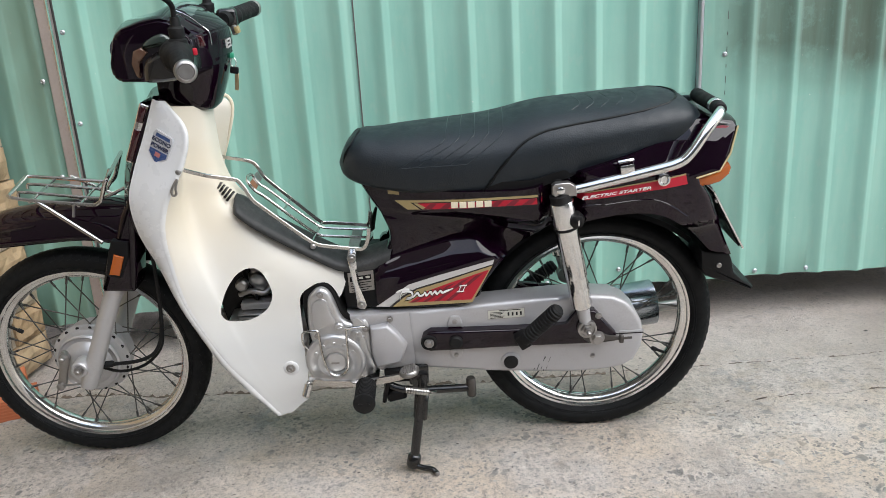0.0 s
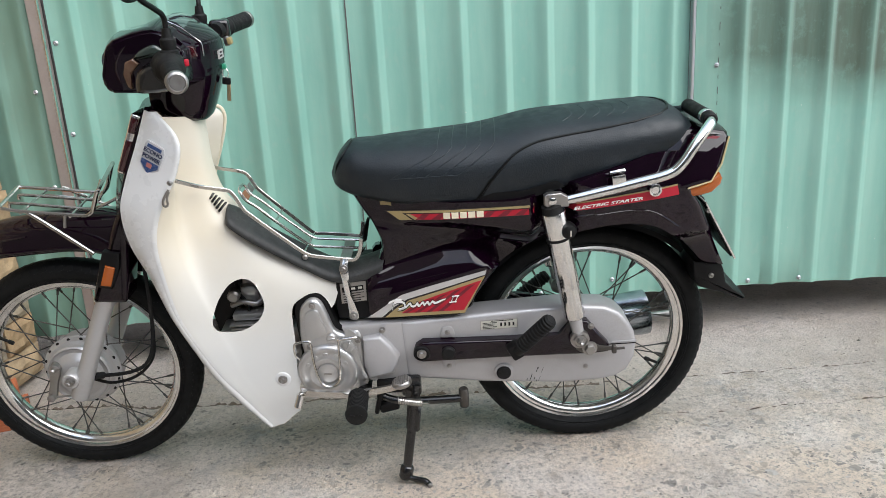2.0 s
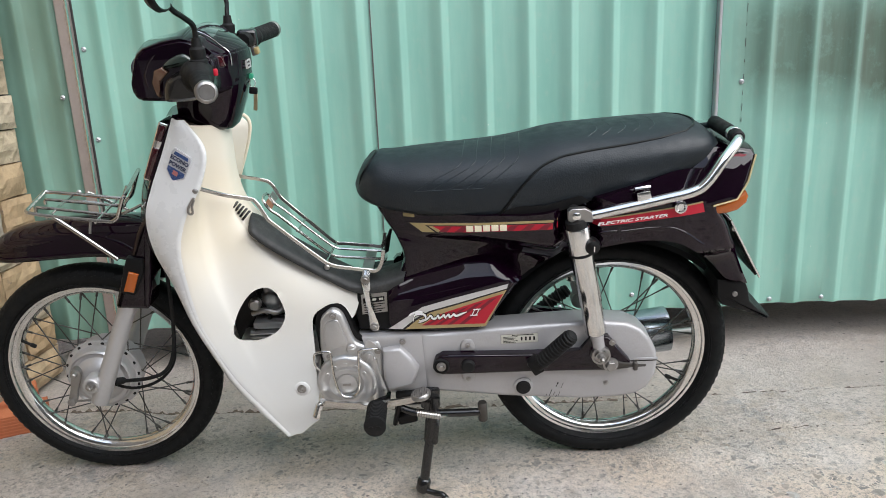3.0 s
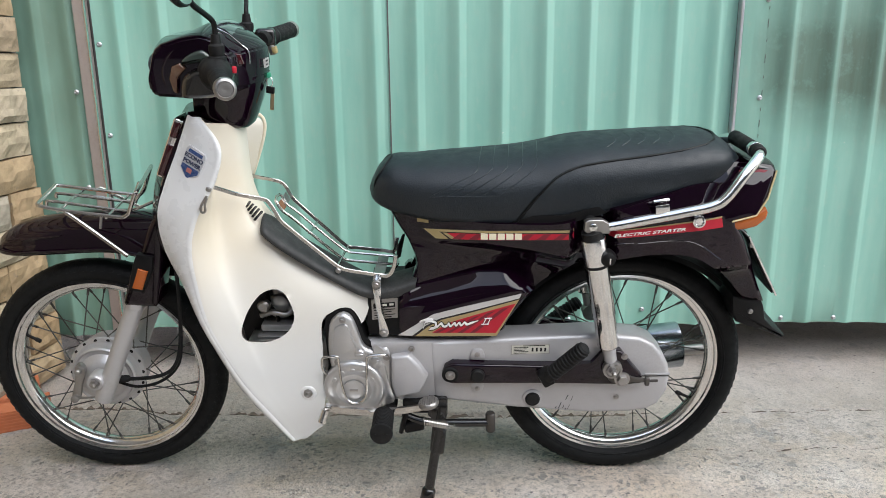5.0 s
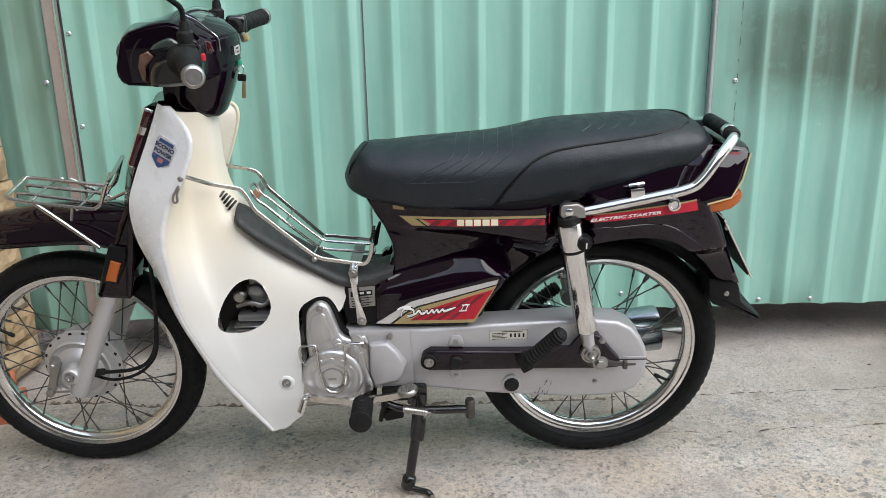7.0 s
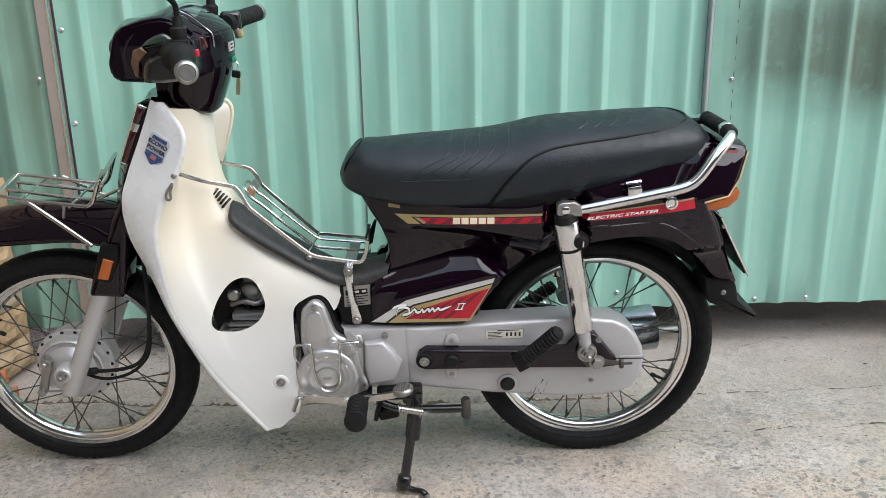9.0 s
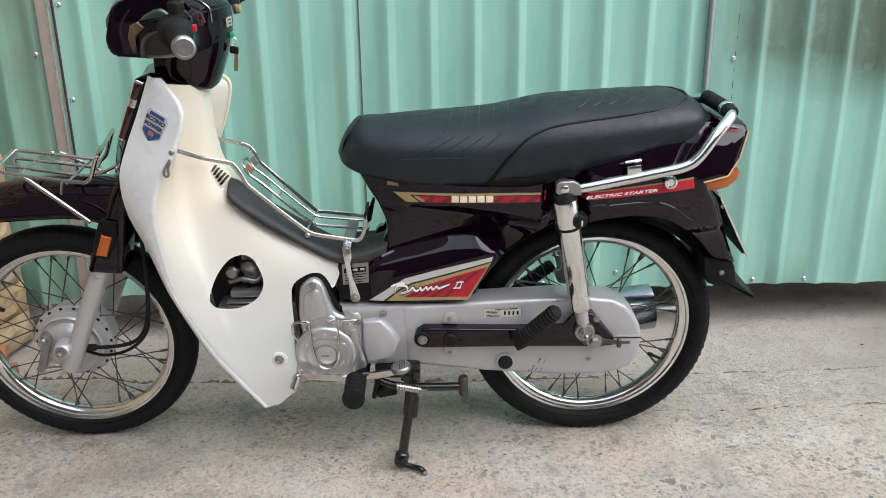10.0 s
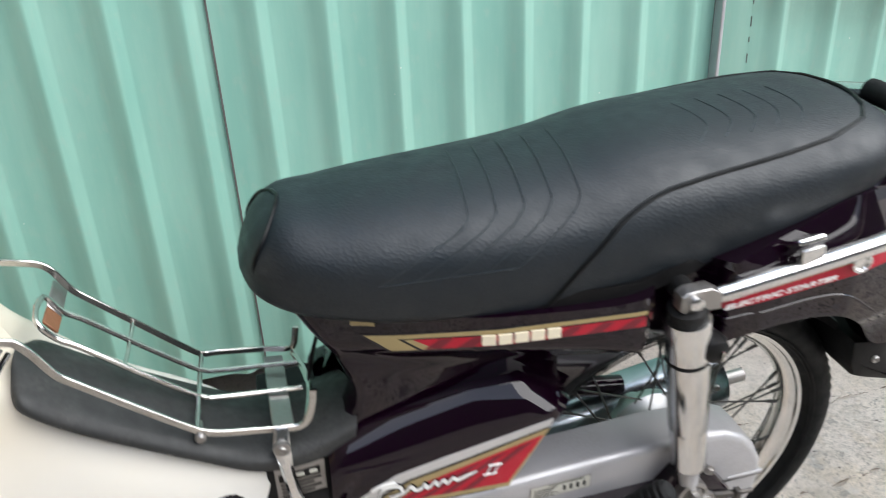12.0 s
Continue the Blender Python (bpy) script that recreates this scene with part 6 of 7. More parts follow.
# black base under the seat
bm = bmesh.new()
rings = [[(x, -w, z), (x, w, z), (x, w, z + 0.02), (x, -w, z + 0.02)] for x, w, z in ((0.10, 0.06, 0.690), (0.16, 0.086, 0.678), (0.25, 0.108, 0.671), (0.35, 0.122, 0.668), (0.45, 0.134, 0.672), (0.52, 0.130, 0.690), (0.60, 0.112, 0.712), (0.70, 0.09, 0.738))]
loft(bm, rings)
part("seat_base", bm, BLACK, bike, "black plastic seat base", angle=20)


def decal(name, pts, y, material, parent, t=0.0007, label=""):
    bm = bmesh.new()
    slab(bm, pts, y + 0.002, y - t)
    return part(name, bm, material, parent, label, smooth=False)


# upper stripe: gold, red, dark red, with five plain blocks where the maker's name stands


def body_decal(name, pts, lift, material, label=""):
    """A thin foil that follows the flared body: four corners, front to rear along the top, then back along the bottom."""
    (ax, az), (bx, bz), (cx_, cz_), (dx_, dz_) = pts
    bm = bmesh.new()
    n = max(2, int((bx - ax) / 0.012))
    rings = []
    for k in range(n + 1):
        t = k / n
        top, bot = (ax + (bx - ax) * t, az + (bz - az) * t), (dx_ + (cx_ - dx_) * t, dz_ + (cz_ - dz_) * t)
        rings.append([(top[0], -body_w(*top) - lift, top[1]), (bot[0], -body_w(*bot) - lift, bot[1]), (bot[0], -body_w(*bot) + 0.002, bot[1]), (top[0], -body_w(*top) + 0.002, top[1])])
    loft(bm, rings)
    return part(name, bm, material, near_cover, label)


def band(x, v):
    """A point of the front stripe: x along the body, v from its upper to its lower edge."""
    t = (x - 0.164) / 0.306
    return (x, 0.649 + 0.017 * t - v * (0.0205 - 0.0005 * t))


def band_piece(x0, x1, v0, v1, slant, lift, material):
    """A strip of the front stripe between two heights, its front end slanted."""
    body_decal("stripe", [band(x0 + slant * v0, v0), band(x1, v0), band(x1, v1), band(x0 + slant * v1, v1)], lift, material)


band_piece(0.160, 0.470, -0.10, 1.05, 0.026, 0.0006, GLOSSB)
band_piece(0.164, 0.470, 0.0, 0.24, 0.026, 0.0012, GOLD)
body_decal("stripe", [band(0.170, 0.22), band(0.196, 0.22), band(0.217, 1.0), band(0.190, 1.0)], 0.0012, GOLD)
body_decal("stripe", [band(0.2045, 0.34), band(0.213, 0.34), band(0.236, 1.0), band(0.2225, 1.0)], 0.0014, GOLD)
band_piece(0.2015, 0.470, 0.36, 1.0, 0.024, 0.0011, RED)
for k in range(7):
    x = 0.224 + 0.034 * k
    body_decal("stripe", [band(x + 0.016, 0.38), band(x + 0.030, 0.38), band(x + 0.018, 0.98), band(x, 0.98)], 0.0016, DARKRED)
for k in range(5):
    x = 0.283 + 0.0172 * k
    body_decal("name_block", [(x, 0.6500 + 0.0009 * k), (x + 0.0142, 0.6506 + 0.0009 * k), (x + 0.0142, 0.6382 + 0.0009 * k), (x, 0.6376 + 0.0009 * k)], 0.0032, CREAMDECAL)
body_decal("warning_label", [(0.151, 0.671), (0.175, 0.67), (0.175, 0.662), (0.151, 0.663)], 0.0008, GOLD)
body_decal("stripe", [(0.543, 0.662), (0.762, 0.688), (0.767, 0.668), (0.543, 0.648)], 0.0010, RED)
body_decal("stripe", [(0.543, 0.665), (0.762, 0.691), (0.762, 0.688), (0.543, 0.663)], 0.0014, GOLD)
TILT = Matrix.Translation((0.618, -body_w(0.618, 0.662) - 0.0022, 0.6615)) @ Matrix.Rotation(radians(90), 4, "X") @ Matrix.Rotation(radians(5.5), 4, "Z")
letters("stripe_word", "ELECTRIC STARTER", 0.0118, TILT @ Matrix.Diagonal((1.38, 0.72, 1, 1)), WHITEDECAL, near_cover, 0.0006, 0.30, 0.0002)
# lower decal: silver sweep, gold edge, red field, white brush strokes where the model's name stands
Y2 = -0.1276
decal("decal_sweep", [(0.1044, 0.4111), (0.1815, 0.4641), (0.2453, 0.4842), (0.3687, 0.5189), (0.3654, 0.5084), (0.2603, 0.4741), (0.1965, 0.4545), (0.1669, 0.4373), (0.1373, 0.4109)], Y2, SILVERDECAL, near_side)
decal("decal_line", [(0.1341, 0.4101), (0.1669, 0.438), (0.1965, 0.4552), (0.2603, 0.4747), (0.3666, 0.5091), (0.3649, 0.5058), (0.2603, 0.4707), (0.1989, 0.4519), (0.1693, 0.434), (0.1416, 0.4104)], Y2 - 0.0002, GLOSSB, near_side)
decal("decal_edge", [(0.1416, 0.4104), (0.1693, 0.434), (0.1989, 0.4519), (0.2603, 0.4707), (0.3649, 0.5058), (0.3179, 0.4182)], Y2 - 0.0004, GOLD, near_side)
decal("decal_field", [(0.1788, 0.4207), (0.2147, 0.4457), (0.2669, 0.465), (0.3574, 0.4964), (0.3166, 0.4256)], Y2 - 0.0010, RED, near_side)
FIELD = [(0.1788, 0.4207), (0.2147, 0.4457), (0.2669, 0.465), (0.3574, 0.4964), (0.3166, 0.4256)]
for k in range(4):
    u0, u1, v0, v1 = 0.16 + 0.21 * k, 0.28 + 0.21 * k, 0.02 + 0.19 * k, 0.10 + 0.19 * k
    low_a, low_b = Vector(FIELD[0]), Vector(FIELD[4])
    top_a, top_b = Vector(FIELD[1]), Vector(FIELD[3])
    decal("decal_slash", [tuple(low_a.lerp(low_b, v0)), tuple(top_a.lerp(top_b, u0) - Vector((0, 0.003))), tuple(top_a.lerp(top_b, u1) - Vector((0, 0.003))), tuple(low_a.lerp(low_b, v1))], Y2 - 0.0016, DARKRED, near_side)


def brush(pts, wide, lift, material, name):
    """A flat painted stroke along (x, z) points, broad on its slanting parts."""
    line = even(pts, 60)
    bm = bmesh.new()
    rings = []
    for k, q in enumerate(line):
        taper = wide * min(1.0, 0.35 + k / 6, 0.35 + (59 - k) / 6)
        d = Vector((0.35, 0.94)) * taper * 0.5
        o = Vector((0.94, -0.35)) * taper * 0.22
        rings.append([(q.x + e.x, y, q.y + e.y) for e, y in ((d - o, Y2 - lift), (d + o, Y2 - lift), (-d + o, Y2 - lift), (-d - o, Y2 - lift), (-d, Y2), (d, Y2))])
    loft(bm, rings)
    return part(name, bm, material, near_side, smooth=False)


WAVE = [(0.160, 0.430), (0.166, 0.447), (0.186, 0.447), (0.186, 0.434), (0.172, 0.430), (0.190, 0.436), (0.199, 0.445), (0.204, 0.437), (0.212, 0.440), (0.215, 0.446), (0.219, 0.438), (0.228, 0.447), (0.231, 0.440), (0.238, 0.448), (0.242, 0.441), (0.250, 0.449), (0.254, 0.444), (0.266, 0.449), (0.278, 0.454)]
brush(WAVE, 0.0085, 0.0022, GLOSSB, "stroke_shadow")
brush(WAVE, 0.0048, 0.0029, WHITEDECAL, "brush_stroke")
brush([(0.152, 0.446), (0.166, 0.452), (0.182, 0.453)], 0.0042, 0.0029, WHITEDECAL, "brush_stroke")
for x in (0.292, 0.301):
    brush([(x - 0.004, 0.444), (x, 0.452), (x + 0.004, 0.461)], 0.0062, 0.0022, GLOSSB, "stroke_shadow")
    brush([(x - 0.003, 0.4455), (x, 0.452), (x + 0.0035, 0.4595)], 0.0036, 0.0029, WHITEDECAL, "brush_stroke")
for z, dx in ((0.4455, -0.003), (0.4595, 0.0035)):
    decal("brush_stroke", [(0.2885 + dx, z + 0.001), (0.3045 + dx, z + 0.0025), (0.3045 + dx, z + 0.0005), (0.2885 + dx, z - 0.001)], Y2 - 0.0030, WHITEDECAL, near_side)
# black box with a small printed plate between shield and side cover
bm = bmesh.new()
slab(bm, [(0.040, 0.497), (0.112, 0.500), (0.110, 0.400), (0.038, 0.402), (0.034, 0.44)], 0.07, -0.092, 0.006, 2)
bbox = part("battery_box", bm, BLACK, bike, "black battery box")
decal("data_plate", [(0.048, 0.489), (0.105, 0.493), (0.104, 0.446), (0.048, 0.441)], -0.0925, STEEL, bbox)
decal("print_band", [(0.052, 0.480), (0.099, 0.484), (0.099, 0.472), (0.052, 0.468)], -0.0932, BLACK, bbox)
for k in range(3):
    decal("print_mark", [(0.057 + 0.015 * k, 0.478 + 0.0012 * k), (0.066 + 0.015 * k, 0.4785 + 0.0012 * k), (0.066 + 0.015 * k, 0.4735 + 0.0012 * k), (0.057 + 0.015 * k, 0.473 + 0.0012 * k)], -0.0938, PALELABEL, bbox)
for k in range(4):
    decal("print_bar", [(0.053, 0.464 - 0.006 * k), (0.099 - 0.008 * (k % 2), 0.468 - 0.006 * k), (0.099 - 0.008 * (k % 2), 0.4665 - 0.006 * k), (0.053, 0.4625 - 0.006 * k)], -0.0935, BLACK, bbox)
# rear flap, plate holder and number plate
bm = bmesh.new()
slab(bm, [(0.828, 0.49), (0.891, 0.48), (0.899, 0.463), (0.906, 0.433), (0.928, 0.411), (0.953, 0.394), (0.943, 0.388), (0.899, 0.406), (0.869, 0.415), (0.844, 0.425), (0.832, 0.449)], 0.088, -0.088, 0.008, 2)
flap = part("mud_flap", bm, BLACK, bike, "black rear mud flap")
bm = bmesh.new()
screw(bm, 0.869, -0.088, 0.453, 0.006, 0.004)
part("screw", bm, STEEL, flap)
bm = bmesh.new()
slab(bm, [(0.838, 0.630), (0.862, 0.615), (0.880, 0.575), (0.884, 0.53), (0.868, 0.545), (0.850, 0.585)], 0.03, -0.03, 0.004, 2)
part("plate_holder", bm, BLACK, bike)
bm = bmesh.new()
PLATE = along((0.839, 0, 0.631), (0.911, 0, 0.500))
box(bm, PLATE @ Matrix.Translation((0, 0, 0.0745)), 0.200, 0.0020, 0.149, 0.0008, 1)
plate = part("number_plate", bm, SILVERDECAL, bike, "rear number plate seen edge-on")
bm = bmesh.new()
box(bm, PLATE @ Matrix.Translation((0, -0.0034, 0.0745)), 0.196, 0.0045, 0.145, 0.0015, 1)
part("plate_frame", bm, BLACK, plate)
bar("plate_edge", [(0.838, -0.104, 0.632), (0.874, -0.104, 0.5665), (0.912, -0.104, 0.4985)], 0.0024, CHROME, plate, 8)
bm = bmesh.new()
screw(bm, 0.846, -0.100, 0.612, 0.006, 0.005)
part("screw", bm, STEEL, plate)

# ---- engine ----
bm = bmesh.new()
slab(bm, [(-0.070, 0.300), (-0.055, 0.345), (0.03, 0.395), (0.20, 0.396), (0.215, 0.30), (0.20, 0.245), (0.10, 0.238), (0.0, 0.218), (-0.045, 0.235), (-0.07, 0.27)], 0.085, -0.098, 0.012, 3)
engine = part("engine", bm, ALLOY, bike, "cast alloy engine with worn covers")
# flywheel cover with its tall neck
bm = bmesh.new()
neck = curve2([(-0.046, 0.335), (-0.045, 0.43), (-0.030, 0.458), (-0.012, 0.467), (0.004, 0.458), (0.014, 0.434), (0.028, 0.390), (0.050, 0.378), (0.082, 0.385), (0.090, 0.33), (0.085, 0.27), (0.065, 0.235), (0.0, 0.230)], 56)
slab(bm, neck, -0.095, -0.120, 0.010, 3)
part("engine_cover", bm, ALLOY, engine)
bm = bmesh.new()
slab(bm, curve2([(-0.036, 0.37), (-0.035, 0.425), (-0.022, 0.442), (-0.004, 0.442), (0.003, 0.42), (0.012, 0.385), (-0.01, 0.375)], 32), -0.118, -0.124, 0.004, 2)
part("cover_panel", bm, ALLOY, engine)
bm = bmesh.new()
slab(bm, curve2([(-0.054, 0.33), (-0.056, 0.438), (-0.034, 0.464), (-0.012, 0.472), (0.007, 0.464), (0.022, 0.434), (0.034, 0.398), (0.06, 0.36), (0.0, 0.25), (-0.066, 0.275)], 44), -0.05, -0.104, 0.003, 2)
part("gasket_plate", bm, BLACK, engine)
bm = bmesh.new()
lathe(bm, [(0.068, 0), (0.068, 0.011), (0.066, 0.0155), (0.062, 0.018), (0.056, 0.0190), (0.054, 0.0180), (0.042, 0.0190), (0.040, 0.0205), (0.0375, 0.0205), (0.0355, 0.0190), (0.027, 0.0190), (0.0255, 0.0165), (0.0245, 0.0165), (0.0235, 0.0205), (0.019, 0.0215)], side(0.004, -0.112, 0.288), 64)
fly = part("flywheel_cover", bm, ALLOY, engine, "round cast flywheel cover")
bm = bmesh.new()
box(bm, Matrix.Translation((0.004, -0.1338, 0.288)), 0.018, 0.002, 0.0045)
part("screw_slot", bm, STEEL, fly)
for k in range(5):
    a = radians(150 - 30 * k)
    bm = bmesh.new()
    box(bm, Matrix.Translation((0.004 + 0.0480 * math.cos(a), -0.1305, 0.288 + 0.0480 * math.sin(a))) @ Matrix.Rotation(-(a - math.pi / 2), 4, "Y"), 0.010, 0.002, 0.008, 0.0008, 1)
    part("cast_mark", bm, ALLOY, fly)
bm = bmesh.new()
slab(bm, [(0.089, 0.368), (0.128, 0.375), (0.150, 0.350), (0.168, 0.320), (0.152, 0.277), (0.095, 0.266), (0.087, 0.301)], -0.095, -0.134, 0.010, 3)
part("sprocket_cover", bm, SILVER, engine, "silver sprocket cover")
bm = bmesh.new()
slab(bm, [(0.045, 0.395), (0.205, 0.398), (0.208, 0.330), (0.200, 0.262), (0.105, 0.250), (0.086, 0.262), (0.084, 0.366), (0.048, 0.376)], -0.095, -0.1155, 0.003, 2)
part("case_top", bm, SILVER, engine)
for x, z, y in ((-0.013, 0.455, -0.122), (0.078, 0.364, -0.122), (0.134, 0.385, -0.122), (-0.03, 0.352, -0.119), (0.082, 0.262, -0.118)):
    bm = bmesh.new()
    hexbolt(bm, x, y, z, 0.0055, 0.006)
    part("bolt", bm, STEEL, engine)
for x, z, ang, r in ((0.020, 0.372, 12, 0.011), (0.055, 0.350, 62, 0.014)):
    bm = bmesh.new()
    lathe(bm, [(r, 0), (r, 0.006), (r * 0.8, 0.008)], side(x, -0.118, z), 24)
    box(bm, Matrix.Translation((x, -0.127, z)) @ Matrix.Rotation(radians(-ang), 4, "Y"), r * 1.5, 0.003, r * 0.32, 0.001, 1)
    part("inspection_plug", bm, ALLOY, engine)
bm = bmesh.new()
slab(bm, [(0.058, 0.352), (0.074, 0.346), (0.080, 0.310), (0.094, 0.262), (0.090, 0.248), (0.062, 0.240), (0.064, 0.300)], -0.112, -0.124, 0.005, 2)
part("cover_buttress", bm, ALLOY, engine)
# wire guard round the cover
GW = [(-0.054, 0.325), (-0.060, 0.345), (-0.060, 0.368), (-0.052, 0.375), (-0.029, 0.376), (-0.024, 0.366), (-0.021, 0.31), (-0.010, 0.268), (0.008, 0.259), (0.025, 0.266), (0.033, 0.293), (0.037, 0.366), (0.042, 0.377), (0.075, 0.380), (0.080, 0.373)]
bar("wire_guard", [(x, -0.140 if k not in (0, 14) else -0.128, z) for k, (x, z) in enumerate(GW)], 0.0028, WIRE, engine, 70, "bent wire guard")
# cylinder with fins and carburettor inside the shield
bm = bmesh.new()
box(bm, Matrix.Translation((-0.15, 0, 0.325)), 0.20, 0.075, 0.075, 0.01, 2)
part("cylinder", bm, ALLOY, engine, "finned engine cylinder")
for k in range(9):
    bm = bmesh.new()
    box(bm, Matrix.Translation((-0.085 - 0.016 * k, 0, 0.318 + 0.002 * k)) @ Matrix.Rotation(radians(8), 4, "Y"), 0.004, 0.12, 0.115, 0.004, 1)
    part("cooling_fin", bm, STEEL, engine)
# dark sheet added behind the shield's hole in place of its shaded interior
bm = bmesh.new()
slab(bm, [(-0.300, 0.55), (-0.10, 0.55), (-0.08, 0.33), (-0.268, 0.33)], 0.050, 0.020, 0.004, 2)
part("dark_backing", bm, BLACK, bike, "dark sheet added to stand for the shade behind the hole")
bm = bmesh.new()
box(bm, Matrix.Translation((-0.165, -0.040, 0.405)), 0.085, 0.04, 0.018, 0.005, 2)
for k in range(4):
    box(bm, Matrix.Translation((-0.165, -0.044, 0.388 - 0.009 * k)), 0.10 - 0.004 * k, 0.05, 0.004, 0.001, 1)
part("cylinder_head", bm, ALLOY, engine)
bm = bmesh.new()
tube(bm, spline([(-0.205, -0.055, 0.435), (-0.175, -0.062, 0.446), (-0.145, -0.062, 0.440), (-0.130, -0.052, 0.460), (-0.135, -0.04, 0.51)], 18), 0.0065, 10)
lathe(bm, [(0.010, 0), (0.014, 0.003), (0.014, 0.018), (0.010, 0.022)], side(-0.195, -0.050, 0.462), 16)
part("inlet_hose", bm, STEEL, bike, "dull metal inlet pipe")
bm = bmesh.new()
lathe(bm, [(0.012, 0), (0.026, 0.004), (0.026, 0.05), (0.020, 0.055), (0.020, 0.075), (0.01, 0.08)], Matrix.Translation((-0.165, -0.01, 0.415)), 20)
tube(bm, spline([(-0.165, -0.01, 0.44), (-0.12, -0.015, 0.445), (-0.06, -0.01, 0.47), (0.0, 0, 0.49)], 16), 0.019, 12)
lathe(bm, [(0.022, 0), (0.022, 0.018), (0.017, 0.022)], side(-0.165, -0.025, 0.455), 20)
part("carburettor", bm, ALLOY, bike, "dull metal carburettor")
bm = bmesh.new()
tube(bm, spline([(-0.20, -0.03, 0.50), (-0.185, -0.045, 0.46), (-0.17, -0.045, 0.425), (-0.18, -0.03, 0.38), (-0.16, -0.02, 0.34)], 20), 0.004, 8)
part("fuel_hose", bm, RUBBER, bike)
bm = bmesh.new()
tube(bm, spline([(-0.245, 0.02, 0.30), (-0.235, 0.06, 0.235), (-0.15, 0.10, 0.19), (0.05, 0.115, 0.185), (0.28, 0.122, 0.215)], 30), 0.014, 12)
part("exhaust_pipe", bm, CHROME, bike, "chrome exhaust pipe")
bm = bmesh.new()
lathe(bm, [(0.014, 0), (0.022, 0.02), (0.040, 0.09), (0.050, 0.18), (0.053, 0.36), (0.058, 0.528), (0.0575, 0.538), (0.050, 0.541), (0.034, 0.530), (0.020, 0.528)], along((0.26, 0.128, 0.196), (0.80, 0.145, 0.248)), 36)
muffler = part("muffler", bm, MUFFLER, bike, "long chrome muffler")
bm = bmesh.new()
lathe(bm, [(0.012, 0.52), (0.012, 0.600), (0.010, 0.601), (0.009, 0.57)], along((0.26, 0.128, 0.190), (0.80, 0.140, 0.232)), 20)
part("tail_pipe", bm, STEEL, muffler)
bm = bmesh.new()
screw(bm, 0.768, 0.090, 0.272, 0.006, 0.004)
part("screw", bm, STEEL, muffler)

# ---- chain case, swing arm, rear suspension ----
bm = bmesh.new()
CASE = [(0.172, 0.396), (0.206, 0.400), (0.354, 0.406), (0.521, 0.413), (0.575, 0.412), (0.629, 0.406), (0.660, 0.390), (0.682, 0.365), (0.697, 0.335), (0.702, 0.308), (0.699, 0.272), (0.682, 0.238), (0.655, 0.222), (0.620, 0.216), (0.532, 0.214), (0.358, 0.229), (0.215, 0.248), (0.178, 0.262)]
slab(bm, CASE, -0.055, -0.118, 0.012, 4)
case = part("chain_case", bm, SILVER, bike, "silver painted chain case with scuffs")
bm = bmesh.new()
box(bm, Matrix.Translation((0.668, -0.118, 0.3115)), 0.062, 0.0022, 0.0022)
part("case_joint", bm, BLACK, case)
bm = bmesh.new()
box(bm, Matrix.Translation((0.673, -0.117, 0.3155)), 0.056, 0.006, 0.006, 0.002, 2)
part("case_lip", bm, SILVER, case)
bm = bmesh.new()
lathe(bm, [(0.022, 0), (0.022, 0.004), (0.019, 0.006)], side(0.400, -0.117, 0.257), 30)
plug = part("case_plug", bm, SILVER, case)
bm = bmesh.new()
lathe(bm, [(0.0165, 0.004), (0.0165, 0.009), (0.014, 0.012), (0.006, 0.013)], side(0.400, -0.117, 0.257), 30)
part("plug_cap", bm, RUBBER, plug, "black rubber inspection plug")
for x, z in ((0.277, 0.369), (0.277, 0.284), (0.587, 0.258)):
    bm = bmesh.new()
    if x < 0.5:
        lug = bmesh.new()
        slab(lug, curve2([(x - 0.015, z - 0.012), (x - 0.013, z + 0.006), (x - 0.007, z + 0.013), (x + 0.007, z + 0.013), (x + 0.013, z + 0.006), (x + 0.015, z - 0.012)] if z > 0.33 else [(x - 0.013, z + 0.014), (x - 0.012, z - 0.004), (x - 0.006, z - 0.011), (x + 0.006, z - 0.011), (x + 0.012, z - 0.004), (x + 0.013, z + 0.014)], 24), -0.11, -0.1225, 0.003, 2)
        part("lug", lug, SILVER, case)
    hexbolt(bm, x, -0.121 if x < 0.5 else -0.118, z, 0.0046, 0.005)
    part("bolt", bm, STEEL, case)
decal("label_border", [(0.3505, 0.3905), (0.4335, 0.3925), (0.4345, 0.3685), (0.3505, 0.3665)], -0.1180, STEEL, case)
decal("case_label", [(0.352, 0.389), (0.432, 0.391), (0.433, 0.370), (0.352, 0.368)], -0.1184, PALELABEL, case)
for k in range(5):
    decal("print_bar", [(0.356, 0.3845 - 0.0034 * k), (0.388 - 0.004 * (k % 3), 0.3852 - 0.0034 * k), (0.388 - 0.004 * (k % 3), 0.3838 - 0.0034 * k), (0.356, 0.3831 - 0.0034 * k)], -0.1186, BLACK, case)
for k in range(4):
    decal("print_bar", [(0.395 + 0.0092 * k, 0.3835), (0.399 + 0.0092 * k, 0.3836), (0.399 + 0.0092 * k, 0.3745), (0.395 + 0.0092 * k, 0.3743)], -0.1186, BLACK, case)
decal("print_bar", [(0.376, 0.3890), (0.424, 0.3900), (0.424, 0.3880), (0.376, 0.3872)], -0.1186, BLACK, case)
rng = random.Random(5)
for k in range(8):
    x, z = 0.452 + 0.036 * rng.random(), 0.220 + rng.random() * 0.042
    tall = 0.004 + 0.012 * rng.random() ** 2
    bm = bmesh.new()
    tube(bm, [(x, -0.1183, z), (x + tall * 0.35, -0.1184, z + tall)], 0.0004 + 0.0005 * rng.random(), 4)
    part("scratch", bm, BLACK, case)
bm = bmesh.new()
